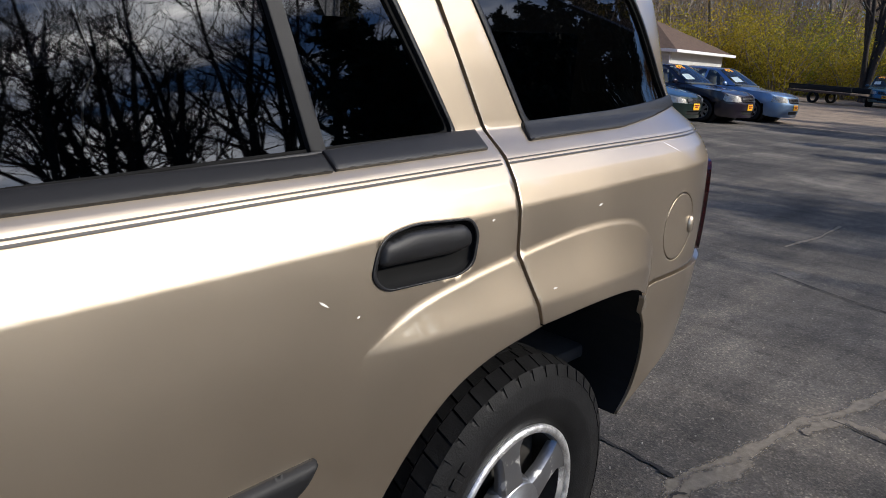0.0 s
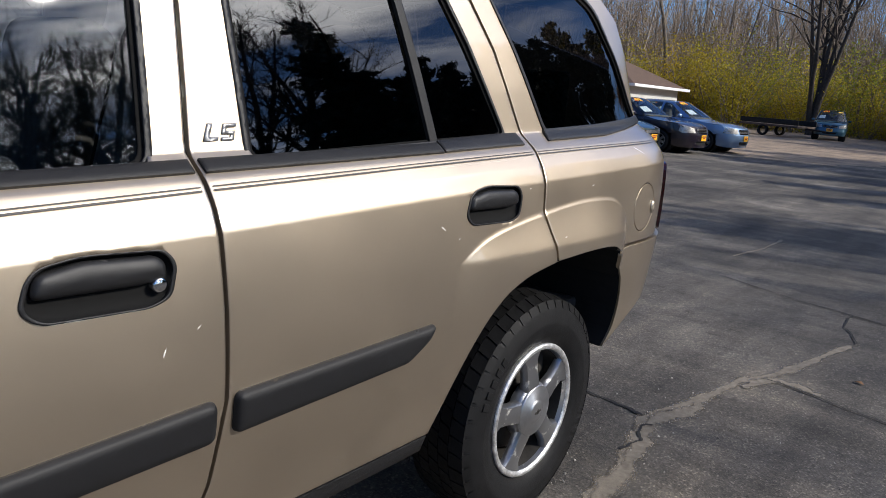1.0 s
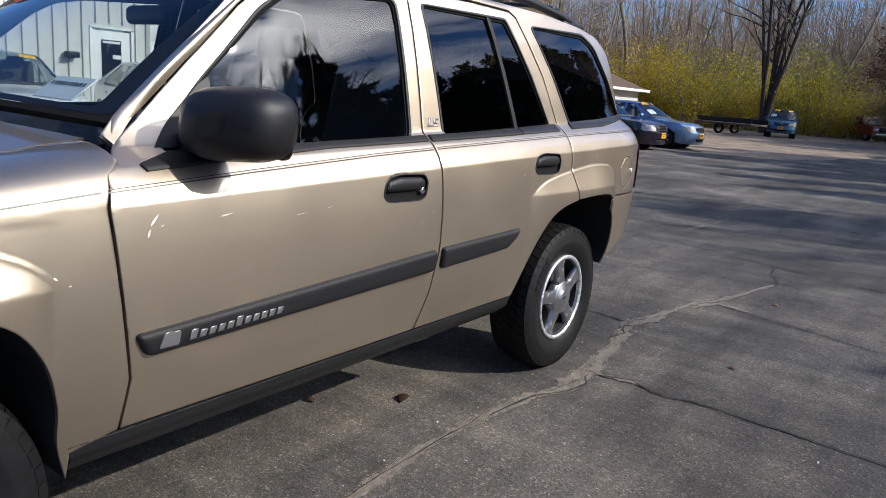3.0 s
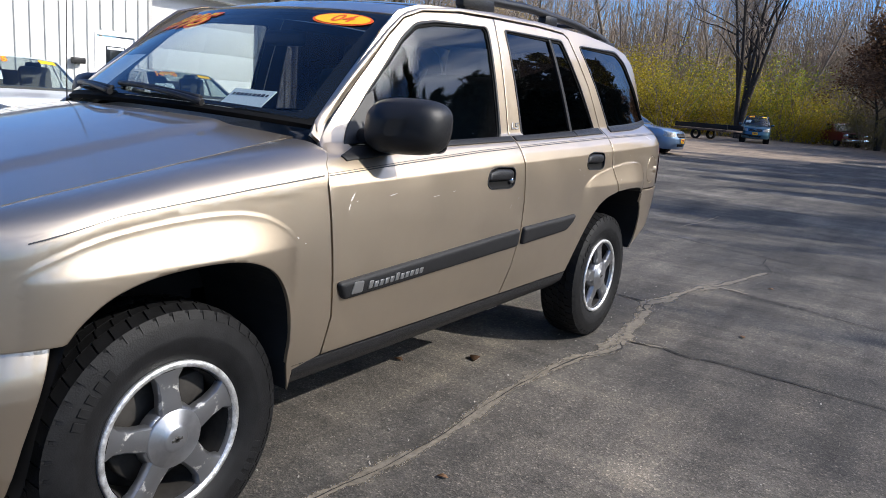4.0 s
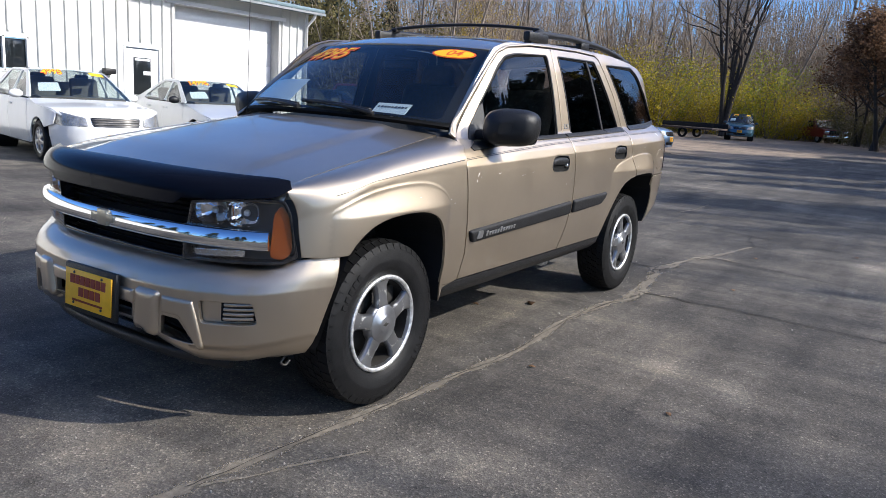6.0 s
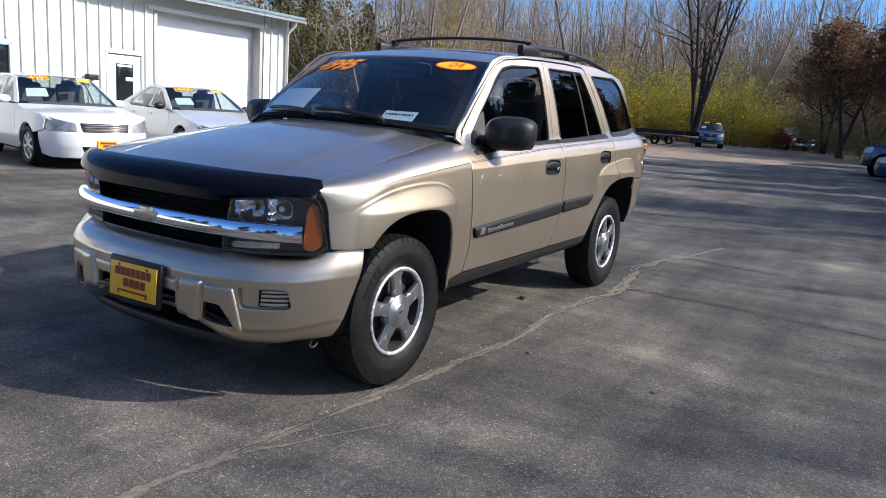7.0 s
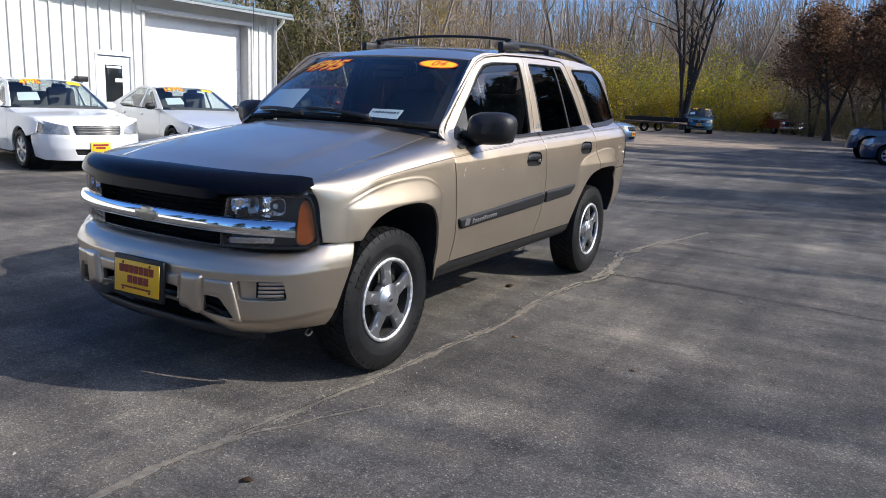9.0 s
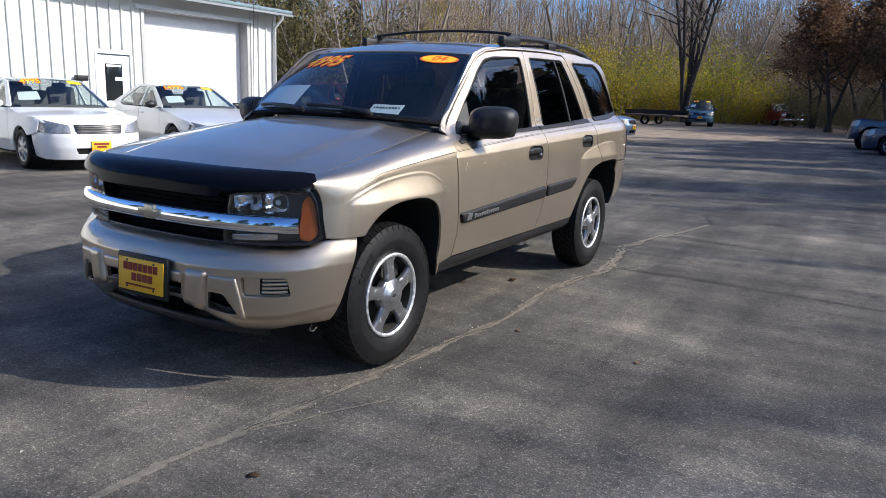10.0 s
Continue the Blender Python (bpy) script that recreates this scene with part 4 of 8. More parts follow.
def hood(p, q):
    """q: 0 at the leading edge, 1 at the windscreen; p: -1 to 1 across."""
    p, q = np.asarray(p, float), np.asarray(q, float)
    yf = Y0 - 0.475 * (1 - np.abs(p * 0.775 / 0.915) ** 2.65) ** (1 / 2.65)
    yc = 0.66 - 0.20 * (1 - p ** 2)
    y = yf + (yc - yf) * q
    x = p * HOOD_X(y)
    crown = 0.062 * (1 - np.abs(p) ** 2.4) * (0.45 + 0.55 * q)
    ridge = 0.012 * step01((0.72 - np.abs(p)) / 0.10) * step01(q / 0.25)
    nose = -0.055 * np.clip(1 - q / 0.07, 0, 1) ** 2
    return np.stack([x, y, HOOD_Z(y) + crown + ridge + nose], 1)


def screen(p, q):
    """The windscreen: q from its foot to its head."""
    p, q = np.asarray(p, float), np.asarray(q, float)
    ye, ze = 0.603 + 0.518 * q, 1.229 + 0.392 * q + 0.020 * np.sin(np.pi * q)
    w = 0.737 - 0.124 * q + 0.006 * np.sin(np.pi * q)
    bow = 1 - np.abs(p) ** 2.4
    return np.stack([p * w, ye - 0.19 * bow * (1 - 0.35 * q), ze + (0.030 - 0.018 * q) * bow], 1)


def roof(p, q):
    """The roof skin: q from the windscreen to the tailgate."""
    p, q = np.asarray(p, float), np.asarray(q, float)
    y = 1.124 - 0.1235 * (1 - np.abs(p) ** 2.4) + q * (2.286 + 0.1235 * (1 - np.abs(p) ** 2.4))
    edge = np.interp(y, [0.98, 1.12, 1.25, 1.5, 1.75, 2.2, 2.74, 3.1, 3.3, 3.45], [1.590, 1.625, 1.656, 1.692, 1.712, 1.726, 1.722, 1.700, 1.672, 1.63])
    w = np.interp(y, [1.1, 1.25, 1.6, 2.6, 3.1, 3.45], [0.612, 0.615, 0.624, 0.619, 0.598, 0.57])
    return np.stack([p * w, y, edge + 0.045 * (1 - np.abs(p) ** 2.2)], 1)


suv = thing("suv", "champagne-gold four-door SUV with grey body moulding, parked on asphalt", "car")


def both(name, outline, surf, material, holes=(), label="", parent=None, **kw):
    """A panel on the left side and its mirror image."""
    made = []
    for mirror in (False, True):
        me = panel(name, outline, surf, holes, mirror=mirror, **kw)
        made.append(part(name, me, material, parent or suv, label))
    return made


# skin panels
GLASS_F = rounded([(0.680, 1.148), (0.845, 1.335), (1.045, 1.530), (1.14, 1.590), (1.27, 1.615), (1.655, 1.640), (1.631, 1.175)], 0.03)
GLASS_R = rounded([(1.808, 1.645), (2.370, 1.655), (2.505, 1.44), (2.622, 1.226), (1.824, 1.184)], 0.018)
GLASS_Q = rounded([(2.580, 1.652), (3.110, 1.664), (3.22, 1.620), (3.38, 1.46), (3.515, 1.268), (2.835, 1.226), (2.72, 1.44)], 0.035)
DOOR_F = [(0.525, 0.492), (0.545, 0.62), (0.516, 0.87), (0.497, 1.04), (0.515, 1.11), (0.575, 1.165), (0.66, 1.225), (0.80, 1.365), (0.98, 1.535), (1.08, 1.607), (1.20, 1.645),
          (1.45, 1.672), (1.730, 1.684), (1.698, 1.18), (1.697, 1.09), (1.708, 0.94), (1.714, 0.786), (1.690, 0.62), (1.645, 0.492)]
DOOR_R = [(1.653, 0.492), (1.698, 0.62), (1.722, 0.786), (1.716, 0.94), (1.705, 1.09), (1.706, 1.18), (1.738, 1.685), (2.15, 1.697), (2.42, 1.694), (2.462, 1.672), (2.615, 1.43), (2.698, 1.228),
          (2.688, 1.12), (2.686, 1.03), (2.738, 0.897)] + ARCH_R[::-1]
FUEL = [(3.345 + 0.083 * math.cos(k * math.tau / 28), 0.995 + 0.083 * math.sin(k * math.tau / 28)) for k in range(28)]
FUEL_IN = [(3.345 + 0.080 * math.cos(k * math.tau / 28), 0.995 + 0.080 * math.sin(k * math.tau / 28)) for k in range(28)]
CAB = ([(0.583, 1.162), (0.560, 1.190), (0.603, 1.229), (0.642, 1.258), (0.775, 1.388), (0.955, 1.559), (1.052, 1.632), (1.19, 1.672), (1.45, 1.694), (1.745, 1.716), (2.2, 1.730), (2.74, 1.724), (3.10, 1.702), (3.30, 1.672),
        (3.46, 1.60), (3.59, 1.42), (3.72, 1.20), (3.75, 1.14), (3.60, 1.13), (3.585, 0.880), (3.250, 0.880), (3.178, 0.870)] + ARCH_R2[::-1]
       + [(2.746, 0.899), (2.695, 1.03), (2.697, 1.12), (2.707, 1.229), (2.623, 1.436), (2.469, 1.682), (2.42, 1.703), (2.15, 1.706), (1.738, 1.694), (1.45, 1.681), (1.196, 1.654), (1.07, 1.614), (0.972, 1.541), (0.793, 1.371), (0.653, 1.231)])
def handle_line(y, z, k=1.0):
    """Outline of a door handle's recess."""
    line = [(-0.114, -0.020), (-0.088, -0.042), (0.070, -0.046), (0.102, -0.034), (0.112, 0.016), (0.094, 0.040), (-0.030, 0.046), (-0.098, 0.034)]
    return [(y + a * k, z + b * k) for a, b in rounded(line, 0.026, 5)]


HANDLES = [(1.508, 1.024), (2.468, 1.069)]
both("front_door", DOOR_F, skin, GOLD, [GLASS_F, handle_line(*HANDLES[0])], step=0.022, lines=CREASE)
both("rear_door", DOOR_R, skin, GOLD, [GLASS_R, handle_line(*HANDLES[1])], step=0.017, lines=LINES_R + CREASE)
both("body_side", CAB, skin, GOLD, [GLASS_Q, FUEL], step=0.017, lines=LINES_R + CREASE)
both("fuel_flap", FUEL_IN, skin, GOLD, step=0.02)
FENDER_TOP = [(u, float(FENDER_Z0(u)) + ROLL) for u in np.linspace(0.545, -0.50, 24)]
FENDER = [(0.538, 0.62), (0.518, 0.492), (0.405, 0.47)] + ARCH_F + [(-0.332, 0.732), (-0.450, 0.728), (-0.535, 0.735), (-0.556, 0.82), (-0.568, 0.90), (-0.572, 0.955), (-0.575, 0.985), (-0.560, 1.05), (-0.53, 1.10)] \
    + FENDER_TOP[::-1] + [(0.548, 1.15), (0.508, 1.11), (0.489, 1.04), (0.508, 0.87)]
both("front_fender", FENDER, fender, GOLD, step=0.015, lines=LINES_F)

# windows: glass set back a little, black surrounds
for name, line, gl in (("front_door_glass", GLASS_F, GLASS_MID), ("rear_door_glass", GLASS_R, GLASS_TINT), ("quarter_glass", GLASS_Q, GLASS_TINT)):
    for ob in both(name, line, pane, gl, step=0.05, thick=0, lift=-0.008):
        ob.visible_shadow = True
    c = np.mean(line, 0)
    inner = [tuple(c + (np.array(p) - c) * (1 - 0.013 / max(np.linalg.norm(np.array(p) - c), 0.05))) for p in line]
    both("window_seal", line, pane, SEAL, [inner], step=0.02, thick=0.004, lift=-0.004)
both("window_divider", [(2.225, 1.655), (2.250, 1.655), (2.352, 1.200), (2.325, 1.200)], pane, GREY_PLASTIC, step=0.03, lift=0.002)
both("belt_moulding", [(0.60, 1.126), (0.69, 1.148), (1.20, 1.169), (1.692, 1.186), (1.692, 1.168), (1.20, 1.152), (0.61, 1.112)], skin, GREY_PLASTIC, step=0.009, lift=0.005, crown=(0.003, 0.010))
both("belt_moulding", [(1.712, 1.187), (2.10, 1.200), (2.330, 1.208), (2.330, 1.189), (2.10, 1.181), (1.712, 1.168)], skin, GREY_PLASTIC, step=0.009, lift=0.005, crown=(0.003, 0.010))
both("belt_moulding", [(2.336, 1.212), (2.60, 1.229), (2.672, 1.232), (2.668, 1.203), (2.336, 1.190)], skin, BLACK_PLASTIC, step=0.009, lift=0.005, crown=(0.003, 0.010))
both("belt_moulding", [(2.815, 1.243), (3.15, 1.260), (3.53, 1.290), (3.56, 1.264), (3.15, 1.226), (2.800, 1.212)], skin, BLACK_PLASTIC, step=0.009, lift=0.005, crown=(0.003, 0.010))
both("mirror_sail", [(0.668, 1.150), (0.86, 1.172), (0.862, 1.340), (0.828, 1.318)], pane, BLACK_PLASTIC, step=0.02, lift=0.005)
for line, grow_by in ((GLASS_F, 0.009), (GLASS_R, 0.009), (GLASS_Q, 0.010)):
    c = np.mean(line, 0)
    outer = [tuple(c + (np.array(p) - c) * (1 + grow_by / max(np.linalg.norm(np.array(p) - c), 0.05))) for p in line]
    both("window_trim", outer, pane, BLACK_PLASTIC, [[tuple(c + (np.array(p) - c) * 0.992) for p in line]], step=0.02, thick=0.008, lift=0.003)

# body mouldings on the doors, rockers
both("side_moulding", rounded([(0.545, 0.735), (1.695, 0.792), (1.695, 0.712), (0.575, 0.672)], 0.02), skin, GREY_PLASTIC, step=0.011, thick=0.012, lift=0.004, crown=(0.014, 0.016))
both("side_moulding", rounded([(1.732, 0.794), (2.270, 0.808), (2.250, 0.772), (2.185, 0.732), (1.732, 0.714)], 0.015), skin, GREY_PLASTIC, step=0.011, thick=0.012, lift=0.004, crown=(0.014, 0.016))
both("rocker", [(0.40, 0.484), (2.33, 0.485), (2.31, 0.405), (0.42, 0.395)], lambda u, z: skin(u, z) - np.stack([np.clip(0.445 - z, 0, 1) * 0.9, 0 * z, 0 * z], 1), BLACK_PLASTIC, step=0.02, thick=0.05, lift=0.0)
STRIPE_Y = [-0.45, -0.168, 0.2, 0.517, 0.9, 1.397, 1.689, 2.2, 2.626, 3.0, 3.347, 3.62]
STRIPE_Z = [0.962, 1.023, 1.052, 1.072, 1.098, 1.128, 1.141, 1.162, 1.178, 1.190, 1.200, 1.207]
for a, b, w0, w1 in [(a, b, w0, w1) for a, b in ((0.50, 1.690), (1.712, 2.682), (2.70, 3.58)) for w0, w1 in ((0.0, 0.0028), (0.0066, 0.0082))]:
    ys = np.linspace(a, b, 30)
    zs = np.interp(ys, STRIPE_Y, STRIPE_Z)
    both("pinstripe", [(y, z + w1) for y, z in zip(ys, zs)] + [(y, z + w0) for y, z in zip(ys[::-1], zs[::-1])], skin, STRIPE, step=0.02, thick=0, lift=0.002)
ys = np.linspace(-0.40, 0.48, 30)
zs = np.interp(ys, STRIPE_Y, STRIPE_Z)
both("pinstripe", [(y, z + 0.0045) for y, z in zip(ys, zs)] + [(y, z) for y, z in zip(ys[::-1], zs[::-1])], fender, STRIPE, step=0.02, thick=0, lift=0.003)

# rear: bumper, lamps, tailgate
RB = [(3.190, 0.858), (3.255, 0.870), (3.60, 0.870), (Y1 + LR, 0.86), (Y1 + LR, 0.60), (3.60, 0.62), (3.50, 0.625), (3.40, 0.580), (3.32, 0.525), (3.285, 0.50)] + ARCH_R3[::-1]
both("rear_bumper", RB, lambda u, z: wrap(u, z, 0.5, rear=0.66), GOLD, step=0.03)
both("tail_lamp", rounded([(3.60, 0.885), (3.612, 1.125), (3.75, 1.14), (3.86, 0.90)], 0.02), skin, RED_LENS, step=0.03, thick=0.03, lift=0.012, label="dark red tail lamp lens")
both("tailgate", [(3.875, 0.88), (Y1 + LR, 0.88), (Y1 + LR, 1.62), (3.60, 1.40), (3.765, 1.15)], skin, GOLD, step=0.04)

# hood, windscreen, roof
part("hood", panel("hood", [(-0.995, 0.0), (-0.5, 0.0), (0, 0.0), (0.5, 0.0), (0.995, 0.0), (0.995, 0.92), (0.55, 0.915), (0, 0.91), (-0.55, 0.915), (-0.995, 0.92)], hood, step=0.045, thick=0.012), GOLD, suv)
PILLAR_Y, PILLAR_Z = [0.585, 0.660, 0.795, 0.975, 1.070, 1.20, 1.45], [1.19, 1.238, 1.368, 1.538, 1.608, 1.648, 1.676]


def a_pillar(s, v):
    """From the edge of the windscreen and the roof (v = 0) to the top of the door frame (v = 1); s runs up and back."""
    s, v = np.asarray(s, float), np.asarray(v, float)
    I = np.where((s < 1)[:, None], screen(np.ones_like(s), np.minimum(s, 1.0)), roof(np.ones_like(s), np.maximum(s - 1, 0) * 0.145))
    y = np.interp(s, [0, 0.08, 0.36, 0.72, 0.92, 1.2, 2.0], PILLAR_Y)
    O = skin(y, np.interp(y, PILLAR_Y, PILLAR_Z)) + np.array([0.005, 0, 0.001])
    out = np.array([0.75, -0.25, 0.61])
    return I + (O - I) * v[:, None] + out * (0.020 * np.sin(np.pi * v) ** 0.8 * np.clip(s / 0.2, 0, 1))[:, None]


both("a_pillar", [(0.0, 0.0), (2.0, 0.0), (2.0, 1.0), (0.0, 1.0)], a_pillar, GOLD, step=0.05, thick=0)
SCREEN = rounded([(-1, 0), (1, 0), (1, 1), (-1, 1)], 0.05)
ws = part("windscreen", panel("windscreen", SCREEN, screen, step=0.08, thick=0), GLASS_CLEAR, suv)
frit_in = rounded([(-0.955, 0.03), (0.935, 0.03), (0.925, 0.955), (-0.955, 0.955)], 0.05)
part("windscreen_border", panel("windscreen_border", SCREEN, screen, [frit_in], step=0.05, thick=0, lift=-0.003), SEAL, suv)
part("windscreen_seal", panel("windscreen_seal", [(-1.012, -0.03), (1.012, -0.03), (1.012, 1.0), (-1.012, 1.0)], screen, [rounded([(-0.995, 0), (0.995, 0), (0.995, 0.985), (-0.995, 0.985)], 0.05)], step=0.05, thick=0.02, lift=-0.004), SEAL, suv)
part("roof", panel("roof", [(-1, 0), (1, 0), (1, 1), (-1, 1)], roof, step=0.05, thick=0.015), GOLD, suv)
part("cowl_panel", panel("cowl_panel", [(-1, 0.90), (1, 0.90), (1.0, 1.10), (-1.0, 1.10)], hood, step=0.04, thick=0.01, lift=-0.022), BLACK_PLASTIC, suv)

# front: bumper with its openings, grille, lamps
UC = Y0 - LF


def fu(x):
    return float(front_u(x))


def hole(xs, vs, r=0.012, side=1):
    return rounded([(fu(x * side), v) for x, v in zip(xs, vs)], r)


openings = [hole((0.285, -0.285, -0.285, 0.285), (0.112, 0.112, 0.215, 0.215))]
for sd in (1, -1):
    openings.append(hole((0.44, 0.590, 0.515, 0.44), (0.105, 0.110, 0.205, 0.205), side=sd))
    openings.append(hole((0.605, 0.785, 0.765, 0.590), (0.205, 0.205, 0.300, 0.300), 0.018, side=sd))
BUMPER = [(-0.410, 0.0), (-0.396, 0.09), (-0.378, 0.20), (-0.352, 0.33), (-0.332, 0.43), (-0.325, 0.47)]
top = [(-0.45, 0.47), (-0.58, 0.47), (-0.8, 0.50), (UC, 0.50)]
half = BUMPER + top
full = half + [(2 * UC - u, v) for u, v in half[-2::-1]]
low = [(2 * UC + 0.410, 0.0), (UC, 0.0)]
part("front_bumper", panel("front_bumper", full + [(UC, 0.0)], bumper, openings, step=0.022, thick=0.02, flip=False, lines=[np.stack([np.linspace(-0.39, 2 * UC + 0.39, 150), np.full(150, v_)], 1) for v_ in (0.328, 0.335, 0.342)]), GOLD, suv)


def front_strip(x0, x1, n=50):
    return np.linspace(fu(x0), fu(x1), n)


def sweep(name, path, section):
    """A closed section (out, up) swept along plan points with their outward normals."""
    pts = np.array(path, float)
    d = np.gradient(pts, axis=0)
    nrm = np.stack([d[:, 1], -d[:, 0]], 1)
    nrm /= np.linalg.norm(nrm, axis=1)[:, None]
    if (nrm[len(nrm) // 2] @ np.array([0, -1.0])) < 0:
        nrm = -nrm
    verts, faces, m = [], [], len(section)
    for (x, y, z), (a, b) in zip(pts[:, :3] if pts.shape[1] > 2 else pts, nrm[:, :2]):
        verts += [(x + a * o, y + b * o, z + h) for o, h in section]
    for i in range(len(pts) - 1):
        for k in range(m):
            faces.append((i * m + k, i * m + (k + 1) % m, (i + 1) * m + (k + 1) % m, (i + 1) * m + k))
    faces.append(tuple(range(m))[::-1])
    faces.append(tuple(range((len(pts) - 1) * m, len(pts) * m)))
    bm = bmesh.new()
    bm.from_mesh(from_data(name, verts, faces))
    bmesh.ops.recalc_face_normals(bm, faces=bm.faces)
    return smooth_by_angle(bm, 50)


def front_path(x0, x1, z, reach, n=60):
    us = front_strip(x0, x1, n)
    return wrap(us, np.full(n, z), np.full(n, reach))


def round_section(w, h, r=0.35, k=5):
    out = []
    for cx, cy, a0 in ((1, 1, 0), (-1, 1, 90), (-1, -1, 180), (1, -1, 270)):
        for j in range(k):
            t = radians(a0 + 90 * j / (k - 1))
            rr = r * min(w, h)
            out.append((cx * (w / 2 - rr) + rr * math.cos(t), cy * (h / 2 - rr) + rr * math.sin(t)))
    return out


# radiator grille behind the chrome bar
def recess(depth):
    return lambda u, z: wrap(u, z, np.full(len(np.atleast_1d(z)), 0.52 - depth))


grille = part("grille", panel("grille", [(fu(-0.66), 0.66), (fu(-0.66), 1.0), (fu(0), 1.0), (fu(0.66), 1.0), (fu(0.66), 0.66), (fu(0), 0.66)], recess(0.10), step=0.05, thick=0, flip=False), DARK, suv, "black recessed grille")
for z in (0.715, 0.735, 0.755, 0.845, 0.865, 0.885, 0.905, 0.925):
    part("grille_bar", sweep("grille_bar", front_path(-0.44, 0.44, z, 0.475, 40), [(-0.012, -0.0025), (0.0, -0.004), (0.004, 0.0), (0.0, 0.004), (-0.012, 0.0025)]), GLOSS_BLACK, grille)
part("grille_surround", sweep("grille_surround", front_path(-0.45, 0.45, 0.690, 0.50, 40), round_section(0.03, 0.022)), GLOSS_BLACK, suv)
bar = part("chrome_bar", sweep("chrome_bar", front_path(-0.745, 0.765, 0.795, 0.535, 70), spline([(-0.02, -0.036), (0.010, -0.036), (0.022, -0.026), (0.027, -0.006), (0.021, 0.020), (0.008, 0.036), (-0.02, 0.036)], 3)), CHROME, suv, "polished chrome bar across the grille")
emblem = bmesh.new()
box((0.155, 0.02, 0.034), (0, 0, 0), 0.005, bm=emblem)
box((0.066, 0.02, 0.066), (0, -0.001, 0), 0.005, bm=emblem)
part("emblem", emblem, mat("emblem_gold", (0.50, 0.46, 0.37), 0.3, 0.7), bar, "plain gold cross-shaped emblem", pose(0, -0.757, 0.797))

# headlamps
for sd in (1, -1):
    def lamp_line(pts, r=0.012):
        return rounded([((u if sd > 0 else 2 * UC - u), z) for u, z in pts], r)
    X4, X44, X6 = fu(0.425), fu(0.465), fu(0.62)
    OUT = [(X4, 0.690), (X4, 0.745), (X44, 0.918), (X6, 0.938), (-0.69, 0.948), (-0.600, 0.945), (-0.578, 0.90), (-0.566, 0.82), (-0.545, 0.735), (-0.60, 0.705)]
    housing = part("headlamp", panel("headlamp", lamp_line(OUT), recess(0.075), step=0.03, thick=0), mat("lamp_housing", (0.06, 0.062, 0.065), 0.4, 0.2), suv, "headlamp with clear lens and amber marker")
    bez = lamp_line([(x, z) for x, z in OUT])
    inn = lamp_line([(X4 + 0.012, 0.70), (X4 + 0.012, 0.745), (X44 + 0.01, 0.908), (X6, 0.928), (-0.69, 0.938), (-0.610, 0.935), (-0.588, 0.898), (-0.576, 0.825), (-0.558, 0.747), (-0.61, 0.716)])
    part("bezel", panel("bezel", bez, recess(0.002), [inn], step=0.03, thick=0.07), GLOSS_BLACK, housing)
    part("lens", panel("lens", bez, recess(0.0), step=0.04, thick=0), LENS, housing).visible_shadow = False
    for cx, cw in ((0.545, 0.064), (0.668, 0.060)):
        # bowl reflector with ribs
        bm = bmesh.new()
        rings = []
        for k in range(7):
            r, dep = 1.0 - k / 6.5, (k / 6.5) ** 0.5 * 0.055
            ring = []
            for j in range(24):
                t = j * math.tau / 24
                sx, sz = math.copysign(abs(math.cos(t)) ** 0.6, math.cos(t)), math.copysign(abs(math.sin(t)) ** 0.6, math.sin(t))
                ring.append(bm.verts.new((sx * cw * r, dep, sz * 0.048 * r)))
            rings.append(ring)
        for a, b in zip(rings, rings[1:]):
            for j in range(24):
                bm.faces.new((a[j], a[(j + 1) % 24], b[(j + 1) % 24], b[j])).smooth = False
        c = wrap(np.array([fu(cx * sd)]), np.array([0.885]), np.array([0.52]))[0]
        yaw = 24 if cx < 0.6 else 36
        part("reflector", bm, CHROME, housing, "faceted chrome reflector", pose(c[0] - 0.008 * sd, c[1] + 0.018, c[2], 0, 0, yaw * sd))
        bulb = bmesh.new()
        bmesh.ops.create_uvsphere(bulb, u_segments=10, v_segments=8, radius=0.013)
        part("bulb", bulb, ALLOY_BARE, housing, "", pose(c[0] - 0.008 * sd - 0.012 * sd, c[1] + 0.045, c[2]))
    am = lamp_line([(-0.665, 0.730), (-0.658, 0.83), (-0.652, 0.895), (-0.622, 0.928), (-0.596, 0.895), (-0.582, 0.82), (-0.580, 0.752), (-0.610, 0.722)], 0.016)
    part("marker_lens", panel("marker_lens", am, recess(0.018), step=0.025, thick=0.03), AMBER, housing, "amber side marker lens")
    low_l = lamp_line([(fu(0.445), 0.702), (fu(0.445), 0.732), (fu(0.665), 0.748), (fu(0.665), 0.722)], 0.006)
    part("reflector", panel("reflector", low_l, recess(0.03), step=0.012, thick=0.02), CHROME, housing, "chrome turn lamp strip")
    for k in range(16):
        x = 0.455 + k * 0.0140
        c = wrap(np.array([fu(x * sd)]), np.array([0.7205 + 0.024 * (x - 0.42) / 0.28]), np.array([0.495]))[0]
        part("flute", box((0.006, 0.012, 0.026), (0, 0, 0), 0.002, seg=1), LENS, housing, "", pose(c[0], c[1], c[2], 0, 0, 15 * sd))

# smoked deflector along the hood's leading edge
def deflector(u, v):
    s = np.abs(LF - (Y0 - u)) / LF
    reach = 0.555 - 0.010 * v - 0.10 * np.clip(v, 0, None) ** 2.2
    P = wrap(u, np.full_like(u, 0.95), reach)
    P[:, 2] = 0.930 + 0.118 * v - 0.028 * v ** 3 + 0.012 * (1 - s)
    k = step01((s - 0.62) / 0.2)
    P[:, 0] *= 1 - 0.025 * k
    return P


